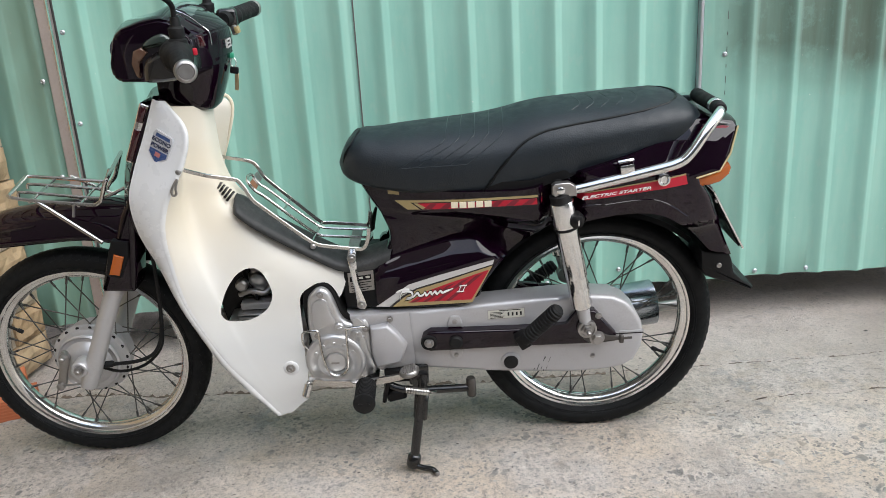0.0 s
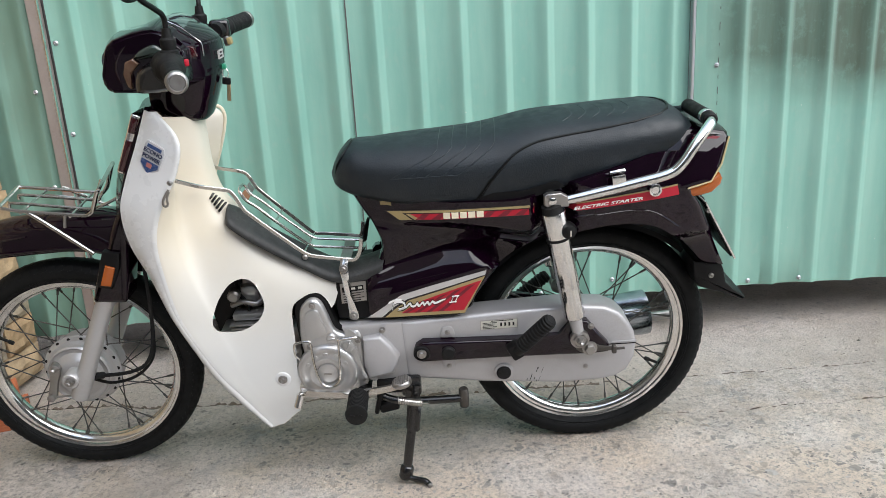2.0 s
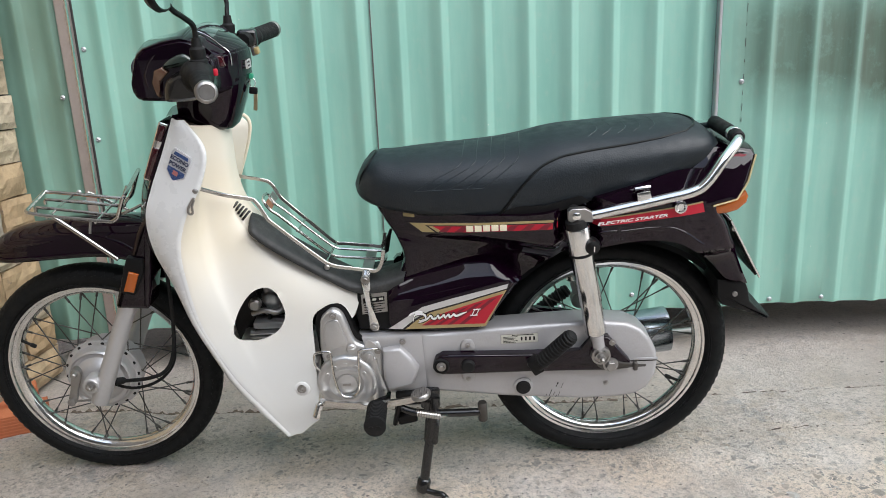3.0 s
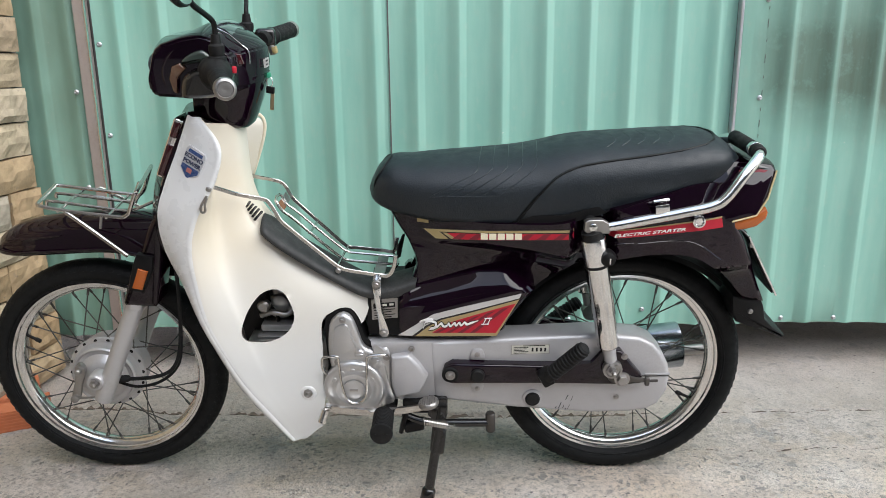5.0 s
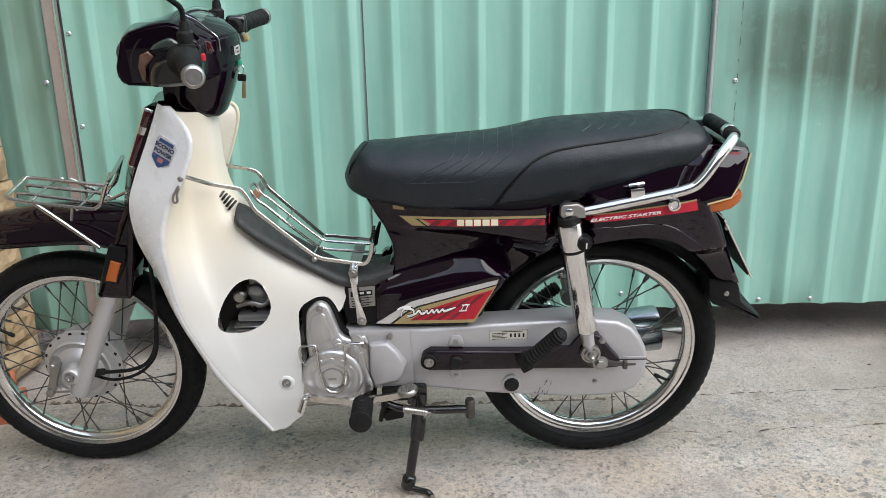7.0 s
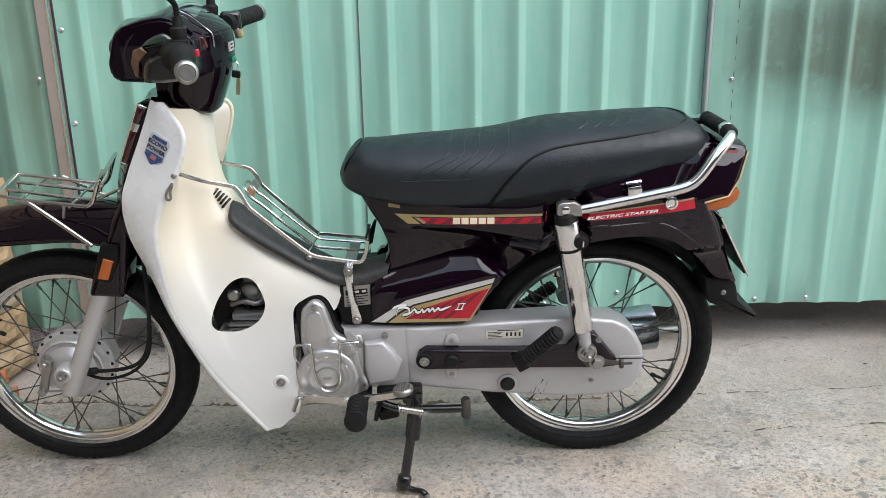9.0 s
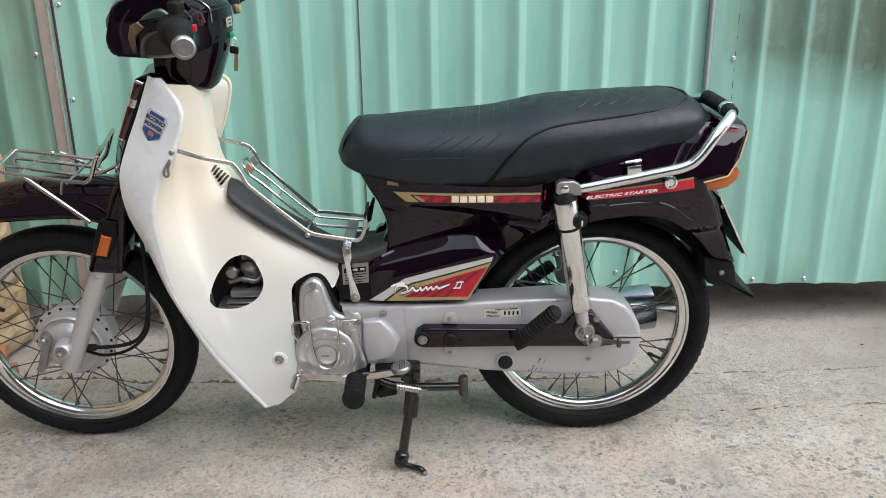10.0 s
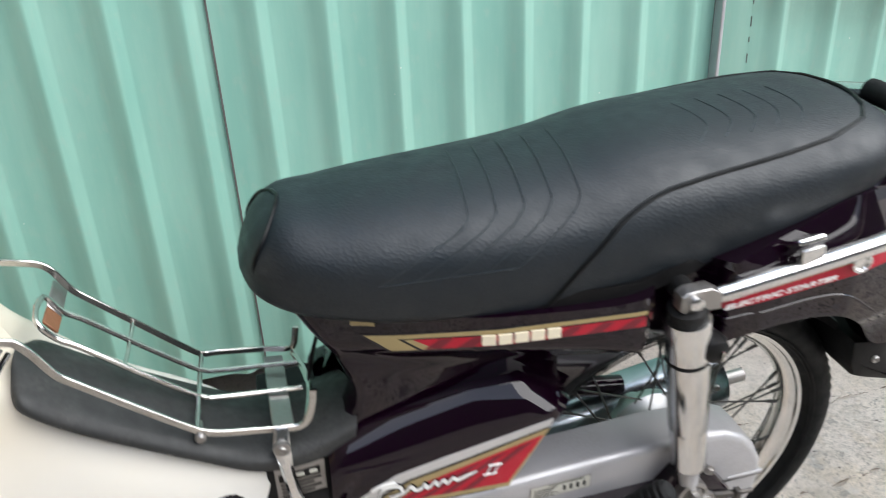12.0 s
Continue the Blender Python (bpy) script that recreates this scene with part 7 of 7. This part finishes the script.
slab(bm, [(0.199, 0.326), (0.206, 0.346), (0.222, 0.356), (0.30, 0.353), (0.421, 0.350), (0.525, 0.351), (0.548, 0.380), (0.566, 0.388), (0.586, 0.384), (0.612, 0.350), (0.635, 0.322), (0.633, 0.304), (0.60, 0.301), (0.524, 0.303), (0.422, 0.305), (0.219, 0.306), (0.204, 0.313)], -0.10, -0.140, 0.006, 3)
arm_ob = part("swing_arm", bm, PAINT, bike, "dark maroon swing arm")
bm = bmesh.new()
lathe(bm, [(0.018, 0), (0.018, 0.005), (0.0155, 0.007), (0.0145, 0.005)], side(0.2175, -0.139, 0.331), 28)
part("pivot_bush", bm, RUBBER, arm_ob)
bm = bmesh.new()
hexbolt(bm, 0.2175, -0.144, 0.331, 0.0080, 0.010)
part("pivot_bolt", bm, STEEL, arm_ob)
bm = bmesh.new()
lathe(bm, [(0.0155, 0), (0.0155, 0.007), (0.012, 0.010)], side(0.277, -0.139, 0.329), 24)
part("rubber_plug", bm, RUBBER, arm_ob)
bm = bmesh.new()
slab(bm, curve2([(0.560, 0.322), (0.575, 0.334), (0.597, 0.334), (0.612, 0.324), (0.640, 0.318), (0.640, 0.311), (0.610, 0.310), (0.59, 0.306), (0.57, 0.310)], 30), -0.138, -0.145, 0.002, 2)
part("chain_adjuster", bm, SPOKE, arm_ob)
bm = bmesh.new()
hexbolt(bm, 0.590, -0.143, 0.320, 0.0125, 0.014)
part("axle_nut", bm, STEEL, arm_ob)
bm = bmesh.new()
tube(bm, [(0.628, -0.143, 0.313), (0.668, -0.143, 0.314)], 0.003, 8)
box(bm, Matrix.Translation((0.645, -0.143, 0.313)), 0.010, 0.011, 0.020, 0.002, 1)
part("adjuster_bolt", bm, SPOKE, arm_ob)
bm = bmesh.new()
hexbolt(bm, 0.593, -0.139, 0.372, 0.0055, 0.006)
part("bolt", bm, STEEL, arm_ob)
for s in (-1, 1):
    y = 0.154 * s
    top, low = Vector((0.503, y, 0.667)), Vector((0.567, 0.140 * s, 0.346))
    m = along(low, top)
    L = (top - low).length
    bm = bmesh.new()
    lathe(bm, [(0.0232, 0.132), (0.0245, 0.134), (0.0245, L - 0.075), (0.0225, L - 0.073)], m, 32)
    shock = part("shock_absorber", bm, CHROME, bike, "chrome covered rear shock absorber")
    bm = bmesh.new()
    lathe(bm, [(0.0255, L - 0.074), (0.0258, L - 0.070), (0.0258, L - 0.018), (0.0250, L - 0.016), (0.012, L - 0.016)], m, 32)
    part("upper_cover", bm, CHROME, shock)
    bm = bmesh.new()
    lathe(bm, [(0.0160, 0.052), (0.0215, 0.056), (0.0228, 0.060), (0.0228, 0.134), (0.020, 0.136)], m, 32)
    part("lower_cover", bm, CHROME, shock)
    bm = bmesh.new()
    lathe(bm, [(0.013, 0.006), (0.0135, 0.03), (0.0150, 0.054), (0.010, 0.056)], m, 24)
    part("fork_end", bm, SILVER, shock)
    bm = bmesh.new()
    lathe(bm, [(0.0215, L - 0.020), (0.0215, L - 0.002), (0.012, L + 0.002)], m, 24)
    part("top_bush", bm, RUBBER, shock, "black rubber top bush")
    bm = bmesh.new()
    lathe(bm, [(0.0250, L - 0.079), (0.0262, L - 0.077), (0.0262, L - 0.073), (0.0250, L - 0.071)], m, 32)
    part("rubber_ring", bm, RUBBER, shock)
    q = Matrix.Translation(low) @ Matrix.Rotation(radians(90 if s < 0 else -90), 4, "X")
    bm = bmesh.new()
    lathe(bm, [(0.021, -0.014), (0.021, 0.012), (0.016, 0.014), (0.016, 0.010)], q, 28)
    part("lower_eye", bm, STEEL, shock)
    bm = bmesh.new()
    lathe(bm, [(0.014, 0.008), (0.014, 0.016), (0.0085, 0.016), (0.0085, 0.026), (0.005, 0.027), (0.005, 0.034), (0.003, 0.036)], q, 6)
    part("nut", bm, STEEL, shock)
    q = Matrix.Translation((0.503, y + 0.004 * s, 0.678)) @ Matrix.Rotation(radians(90 if s < 0 else -90), 4, "X")
    bm = bmesh.new()
    lathe(bm, [(0.013, -0.030), (0.013, 0.002), (0.011, 0.004)], q, 28)
    part("upper_eye", bm, RUBBER, shock)
    bm = bmesh.new()
    lathe(bm, [(0.012, 0.004), (0.012, 0.008), (0.0082, 0.008), (0.0082, 0.013), (0.005, 0.015)], q, 18)
    part("mount_bolt", bm, CHROME, shock)
    # passenger peg
    bm = bmesh.new()
    a, b = (Vector((0.432, -0.158, 0.338)), Vector((0.500, -0.195, 0.428))) if s < 0 else (Vector((0.452, 0.16, 0.294)), Vector((0.553, 0.185, 0.356)))
    prof = [(0.008, -0.012), (0.015, -0.008)]
    for k in range(11):
        h = 0.006 + k * 0.0092
        prof += [(0.0148, h), (0.0172, h + 0.0018), (0.0172, h + 0.0055), (0.0148, h + 0.0072)]
    prof += [(0.015, 0.110), (0.011, 0.114)]
    lathe(bm, prof, along(a, b), 20)
    peg = part("passenger_peg", bm, RUBBER, bike, "folded black rubber passenger footpeg")
    bm = bmesh.new()
    box(bm, Matrix.Translation((0.424, 0.150 * s, 0.330)) @ Matrix.Rotation(radians(-30), 4, "Y"), 0.026, 0.030, 0.036, 0.004, 2)
    part("peg_bracket", bm, BLACK, peg)
    # grab rail
    rail = [(0.500, 0.150 * s, 0.668), (0.536, 0.154 * s, 0.674), (0.598, 0.160 * s, 0.688), (0.675, 0.167 * s, 0.706), (0.733, 0.171 * s, 0.721), (0.758, 0.171 * s, 0.739), (0.787, 0.162 * s, 0.777), (0.816, 0.144 * s, 0.806), (0.825, 0.128 * s, 0.813), (0.827, 0.100 * s, 0.815), (0.822, 0.0, 0.816)]
    if s > 0:
        rail = rail[:6] + [(0.785, 0.150, 0.765), (0.800, 0.110, 0.782), (0.812, 0.055, 0.800), (0.822, 0.0, 0.816)]
    rl = bar("grab_rail", rail, 0.0104, CHROME, bike, 50, "bent chrome grab rail")
    bm = bmesh.new()
    slab(bm, [(0.487, 0.669), (0.487, 0.687), (0.494, 0.692), (0.521, 0.693), (0.535, 0.684), (0.537, 0.664), (0.520, 0.664), (0.497, 0.662)], 0.150 * s, 0.1665 * s, 0.0012, 1)
    part("rail_bracket", bm, STEEL, rl)
    bm = bmesh.new()
    box(bm, Matrix.Translation((0.635, 0.150 * s, 0.7225)) @ Matrix.Rotation(radians(-8), 4, "Y") @ Matrix.Rotation(radians(32 * s), 4, "X"), 0.032, 0.034, 0.007, 0.002, 2)
    box(bm, Matrix.Translation((0.637, 0.166 * s, 0.712)) @ Matrix.Rotation(radians(-8), 4, "Y"), 0.028, 0.006, 0.022, 0.002, 2)
    part("rail_clamp", bm, CHROME, rl)
    q = Matrix.Translation((0.713, (body_w(0.713, 0.685) + 0.002) * s, 0.685)) @ Matrix.Rotation(radians(90 if s < 0 else -90), 4, "X")
    bm = bmesh.new()
    lathe(bm, [(0.013, -0.01), (0.0135, 0.004), (0.0125, 0.008), (0.009, 0.009), (0.007, 0.006), (0.003, 0.006)], q, 28)
    part("cover_knob", bm, CHROME, bike, "round chrome cover fastener")
bm = bmesh.new()
prof = [(0.0115, 0), (0.0142, 0.002)] + [(0.0142 + 0.0007 * (k % 2), 0.005 + 0.004 * k) for k in range(23)] + [(0.0142, 0.098), (0.0115, 0.100)]
lathe(bm, prof, along((0.8265, -0.092, 0.8155), (0.822, 0.008, 0.816)), 20)
part("rail_handle", bm, RUBBER, bike, "black rubber grab handle sleeve")
bm = bmesh.new()
lathe(bm, [(0.0150, 0), (0.0158, 0.001), (0.0158, 0.013), (0.0150, 0.014)], along((0.8265, -0.092, 0.8155), (0.8268, -0.112, 0.815)), 24)
part("handle_clip", bm, CHROME, bike)
bm = bmesh.new()
lathe(bm, [(0.0125, 0), (0.0150, 0.002), (0.0150, 0.018), (0.0120, 0.021)], along((0.8268, -0.106, 0.815), (0.826, -0.128, 0.813)), 24)
part("handle_cap", bm, RUBBER, bike)
bm = bmesh.new()
lathe(bm, [(0.006, 0), (0.016, 0.004), (0.018, 0.018), (0.014, 0.03), (0.006, 0.034)], side(0.536, -0.148, 0.612), 20)
part("helmet_lock", bm, BLACK, bike, "small black helmet lock")
bm = bmesh.new()
box(bm, Matrix.Translation((0.538, -0.184, 0.612)), 0.003, 0.003, 0.012)
part("lock_slot", bm, CHROME, bike)

# ---- leg rack over the tunnel ----
def strip(name, pts, w, t, material, parent, n, label=""):
    """Flat bar bent along a line, its broad side facing sideways."""
    bm = bmesh.new()
    line = [Vector(q) for q in spline(pts, n)]
    rings = []
    for k, p in enumerate(line):
        d = (line[min(k + 1, n - 1)] - line[max(k - 1, 0)]).normalized()
        u = d.cross(Vector((0, 1, 0))).normalized() * (w / 2)
        v = d.cross(u).normalized() * (t / 2)
        rings.append([p + u * 0.8 + v, p + u + v * 0.5, p + u - v * 0.5, p + u * 0.8 - v, p - u * 0.8 - v, p - u - v * 0.5, p - u + v * 0.5, p - u * 0.8 + v])
    loft(bm, rings)
    return part(name, bm, material, parent, label)


rack = strip("leg_rack", [(-0.249, -0.160, 0.768), (-0.243, -0.150, 0.762), (-0.215, -0.112, 0.737), (-0.190, -0.092, 0.724), (-0.165, -0.086, 0.7165), (-0.157, -0.086, 0.712), (-0.148, -0.086, 0.698), (-0.135, -0.086, 0.671), (-0.122, -0.086, 0.657), (-0.075, -0.086, 0.613), (-0.030, -0.086, 0.5725), (-0.014, -0.086, 0.561), (0.003, -0.086, 0.5550), (0.040, -0.086, 0.5485), (0.076, -0.086, 0.5422), (0.088, -0.086, 0.5440), (0.095, -0.085, 0.552), (0.101, -0.084, 0.570), (0.1035, -0.083, 0.588)], 0.0086, 0.0036, WIRE, bike, 110, "satin steel leg rack between seat and leg shield")
strip("rail", [(-0.262, 0.115, 0.738), (-0.227, 0.066, 0.726), (-0.185, 0.060, 0.7175), (-0.162, 0.060, 0.711), (-0.150, 0.060, 0.700), (-0.137, 0.060, 0.674), (-0.120, 0.060, 0.655), (-0.070, 0.060, 0.604), (-0.030, 0.060, 0.5635), (-0.015, 0.060, 0.553), (0.003, 0.060, 0.5515), (0.060, 0.058, 0.545), (0.084, 0.054, 0.543), (0.093, 0.050, 0.552), (0.098, 0.046, 0.580)], 0.0080, 0.0036, WIRE, rack, 90)
for y in (-0.026, 0.022):
    bar("wire", [(-0.158, 0.0, 0.696), (-0.154, y, 0.692), (-0.141, y, 0.670), (-0.122, y, 0.6545), (-0.075, y, 0.6095), (-0.030, y, 0.5685), (-0.014, y, 0.5575), (0.003, y, 0.5535), (0.094, y, 0.5445)], 0.0032, WIRE, rack, 60)
bar("wire", [(-0.088, -0.028, 0.620), (-0.086, 0.0, 0.618), (-0.084, 0.060, 0.617)], 0.0026, WIRE, rack, 8)
bar("wire", [(-0.022, -0.086, 0.5630), (-0.020, 0, 0.5590), (-0.018, 0.060, 0.5535)], 0.0028, WIRE, rack, 6)
bar("wire", [(0.094, -0.084, 0.552), (0.102, -0.03, 0.546), (0.098, 0.02, 0.540), (0.090, 0.05, 0.538)], 0.0040, WIRE, rack, 16)
bm = bmesh.new()
box(bm, Matrix.Translation((0.066, -0.016, 0.540)) @ Matrix.Rotation(radians(6), 4, "Y") @ Matrix.Rotation(radians(-5.5), 4, "X"), 0.024, 0.142, 0.004, 0.001, 1)
part("cross_plate", bm, STEEL, rack)
bm = bmesh.new()
box(bm, Matrix.Translation((-0.1485, 0.042, 0.676)) @ Matrix.Rotation(radians(60), 4, "Y"), 0.020, 0.050, 0.003, 0.001, 1)
part("cross_plate", bm, STEEL, rack)
bm = bmesh.new()
box(bm, Matrix.Translation((-0.1490, 0.004, 0.674)) @ Matrix.Rotation(radians(60), 4, "Y"), 0.020, 0.028, 0.0035, 0.001, 1)
part("rusty_patch", bm, RUST, rack, "rusty cross plate")
bm = bmesh.new()
loft(bm, [[(0.100 + d, -0.034, 0.560), (0.104 + d, -0.034, 0.590), (0.116 + d, -0.026, 0.616), (0.118 + d, -0.018, 0.612), (0.110 + d, -0.010, 0.575), (0.106 + d, -0.010, 0.556)] for d in (0, 0.003)])
part("rack_tongue", bm, RUBBER, rack)
bm = bmesh.new()
lathe(bm, [(0.0055, 0), (0.0055, 0.005), (0.003, 0.007)], side(-0.248, -0.168, 0.765), 14)
part("rack_bolt", bm, STEEL, rack, "dark fixing bolt")
bar("hook", [(-0.252, -0.174, 0.752), (-0.258, -0.176, 0.744), (-0.266, -0.178, 0.730), (-0.265, -0.178, 0.720), (-0.258, -0.178, 0.722), (-0.257, -0.178, 0.736), (-0.252, -0.176, 0.748)], 0.0024, STEEL, rack, 26)
bm = bmesh.new()
rings = []
for x, y, z, w, d in ((0.064, -0.087, 0.546, 0.008, 0.002), (0.063, -0.090, 0.540, 0.0085, 0.002), (0.061, -0.097, 0.528, 0.0095, 0.0022), (0.062, -0.100, 0.516, 0.0085, 0.003), (0.063, -0.101, 0.500, 0.0075, 0.004), (0.066, -0.102, 0.470, 0.0072, 0.004), (0.070, -0.103, 0.440, 0.0076, 0.0035), (0.073, -0.104, 0.424, 0.0095, 0.0025), (0.074, -0.104, 0.414, 0.0100, 0.002), (0.0745, -0.104, 0.406, 0.0070, 0.002)):
    rings.append([(x - w, y, z), (x - w * 0.55, y - d, z), (x + w * 0.55, y - d, z), (x + w, y, z), (x + w * 0.9, y + 0.002, z), (x - w * 0.9, y + 0.002, z)])
loft(bm, rings)
part("rack_bracket", bm, CHROME, rack, "chrome bracket strap")
for x, z in ((0.061, 0.528), (0.073, 0.4165)):
    bm = bmesh.new()
    lathe(bm, [(0.0095, 0), (0.0095, 0.004), (0.008, 0.005)], side(x, -0.098 - 0.5 * (0.528 - z) * 0.12, z), 24)
    screw(bm, x, -0.103 - 0.5 * (0.528 - z) * 0.12, z, 0.0055, 0.003)
    part("bolt", bm, STEEL, rack)

bm = bmesh.new()
lathe(bm, [(0.003, -0.02), (0.003, 0.0), (0.0062, 0.001), (0.0062, 0.006), (0.004, 0.008)], side(-0.020, -0.084, 0.556), 14)
part("rack_nut", bm, STEEL, rack, "small steel nut")

# ---- pegs, levers and stands ----
bm = bmesh.new()
prof = [(0.010, 0), (0.018, 0.002)]
for k in range(12):
    h = 0.006 + k * 0.0083
    prof += [(0.0200, h), (0.0228, h + 0.0016), (0.0228, h + 0.005), (0.0200, h + 0.0064)]
prof += [(0.0235, 0.110), (0.0245, 0.114), (0.0235, 0.120), (0.016, 0.122), (0.004, 0.1225)]
lathe(bm, prof, along((0.071, -0.160, 0.243), (0.072, -0.243, 0.247)) @ Matrix.Diagonal((1, 1, 0.68, 1)), 28)
peg = part("front_peg", bm, RUBBER, bike, "ribbed black rubber footpeg")
for s in (-1, 1):
    bm = bmesh.new()
    lathe(bm, [(0.004, 0), (0.004, 0.002)], side(0.072 + 0.008 * s, -0.2435, 0.2470), 10)
    part("peg_dimple", bm, BLACK, peg)
bm = bmesh.new()
tube(bm, [(0.086, 0.22, 0.262), (0.086, 0.10, 0.225), (0.086, -0.10, 0.225), (0.076, -0.145, 0.246)], 0.010, 10)
box(bm, Matrix.Translation((0.112, -0.122, 0.205)) @ Matrix.Rotation(radians(14), 4, "Y"), 0.010, 0.03, 0.064, 0.003, 1)
box(bm, Matrix.Translation((0.134, -0.125, 0.190)) @ Matrix.Rotation(radians(-12), 4, "Y"), 0.045, 0.02, 0.026, 0.004, 1)
box(bm, Matrix.Translation((0.145, -0.10, 0.238)), 0.07, 0.05, 0.035, 0.004, 1)
part("peg_bar", bm, BLACK, bike, "black footpeg bar")
bm = bmesh.new()
mid = even([(-0.056, 0.257), (-0.040, 0.252), (-0.012, 0.247), (0.044, 0.2425), (0.099, 0.246), (0.150, 0.254), (0.172, 0.264)], 24)
slab(bm, [(q.x, q.y + 0.0068) for q in mid] + [(q.x, q.y - 0.0068) for q in reversed(mid)], -0.146, -0.159, 0.004, 2)
lever = part("gear_lever", bm, WIRE, bike, "bright steel heel-and-toe gear lever")
bm = bmesh.new()
PAD = Matrix.Translation((0.170, -0.166, 0.275)) @ Matrix.Rotation(radians(-10), 4, "Y") @ Matrix.Rotation(radians(-6), 4, "X")
lathe(bm, [(0.0185, -0.006), (0.0200, -0.003), (0.0200, 0.003), (0.0180, 0.006)], PAD @ Matrix.Diagonal((1.12, 1.25, 1, 1)), 24)
for i in range(7):
    for j in range(8):
        x, y = -0.0156 + 0.0052 * i, -0.0185 + 0.0052 * j
        if (x / 0.018) ** 2 + (y / 0.022) ** 2 < 1:
            box(bm, PAD @ Matrix.Translation((x, y, 0.0065)) @ Matrix.Rotation(0.785, 4, "Z"), 0.0032, 0.0032, 0.003)
part("heel_pad", bm, STEEL, lever, "knurled bright heel pad")
bm = bmesh.new()
lathe(bm, [(0.006, 0), (0.0095, 0.002), (0.0095, 0.030), (0.006, 0.033)], along((-0.054, -0.168, 0.262), (-0.064, -0.180, 0.232)), 16)
part("toe_pad", bm, CHROME, lever)
bar("toe_loop", [(-0.050, -0.155, 0.259), (-0.046, -0.166, 0.264), (-0.052, -0.170, 0.268), (-0.058, -0.170, 0.262)], 0.0036, WIRE, lever, 14)
bm = bmesh.new()
tube(bm, spline([(0.118, -0.120, 0.212), (0.155, -0.128, 0.203), (0.22, -0.130, 0.200), (0.302, -0.130, 0.200)], 20), 0.0095, 10)
tube(bm, [(0.118, -0.12, 0.212), (0.118, 0.12, 0.212)], 0.012, 10)
tube(bm, spline([(0.118, 0.11, 0.212), (0.2, 0.12, 0.200), (0.33, 0.125, 0.195)], 12), 0.010, 10)
cstand = part("centre_stand", bm, GLOSSB, bike, "folded black centre stand")
bm = bmesh.new()
lathe(bm, [(0.009, 0), (0.011, 0.003), (0.011, 0.045), (0.009, 0.048)], along((0.306, -0.130, 0.226), (0.307, -0.130, 0.178)), 16)
part("stand_foot", bm, SPOKE, cstand)
bm = bmesh.new()
coil = [(0.159 + 0.053 * t, -0.176 + 0.0075 * math.cos(t * 15 * math.tau), 0.235 - 0.011 * t + 0.0075 * math.sin(t * 15 * math.tau)) for t in (k / 240 for k in range(241))]
tube(bm, coil, 0.0015, 6)
part("stand_spring", bm, WIRE, bike, "coiled stand spring")
bar("spring_hook", [(0.212, -0.176, 0.224), (0.220, -0.174, 0.221), (0.226, -0.160, 0.214), (0.224, -0.136, 0.204)], 0.0022, WIRE, bike, 12)
bm = bmesh.new()
box(bm, Matrix.Translation((0.188, -0.105, 0.238)), 0.045, 0.05, 0.05, 0.006, 2)
box(bm, Matrix.Translation((0.186, -0.135, 0.224)), 0.026, 0.012, 0.05, 0.004, 2)
part("stand_bracket", bm, GLOSSB, bike)
bm = bmesh.new()
tube(bm, [(0.200, -0.135, 0.247), (0.189, -0.152, 0.18), (0.176, -0.171, 0.11), (0.166, -0.187, 0.052)], 0.0108, 12)
box(bm, along((0.193, -0.146, 0.205), (0.186, -0.160, 0.150)) @ Matrix.Translation((0, 0, 0.03)), 0.034, 0.012, 0.07, 0.004, 1)
lathe(bm, [(0.013, 0), (0.016, 0.004), (0.016, 0.026), (0.012, 0.032)], along((0.168, -0.182, 0.062), (0.160, -0.192, 0.030)), 14)
tube(bm, spline([(0.163, -0.190, 0.044), (0.172, -0.196, 0.039), (0.190, -0.203, 0.037), (0.206, -0.210, 0.038), (0.214, -0.216, 0.034), (0.217, -0.222, 0.0345)], 20), 0.0065, 10)
sstand = part("side_stand", bm, GLOSSB, bike, "black side stand with a bent foot")
bm = bmesh.new()
lathe(bm, [(0.0062, 0), (0.0062, 0.004), (0.004, 0.006)], along((0.2165, -0.221, 0.0345), (0.2185, -0.228, 0.032)), 12)
part("worn_tip", bm, STEEL, sstand)
# low frame parts seen under the covers
bm = bmesh.new()
slab(bm, [(0.10, 0.40), (0.40, 0.40), (0.42, 0.33), (0.36, 0.25), (0.20, 0.235), (0.10, 0.24)], 0.05, -0.05, 0.006, 2)
part("frame_plate", bm, GLOSSB, bike)
bm = bmesh.new()
tube(bm, spline([(0.20, 0.115, 0.33), (0.40, 0.118, 0.33), (0.60, 0.115, 0.30)], 10), 0.017, 10)
part("swing_arm_tube", bm, PAINT, bike)
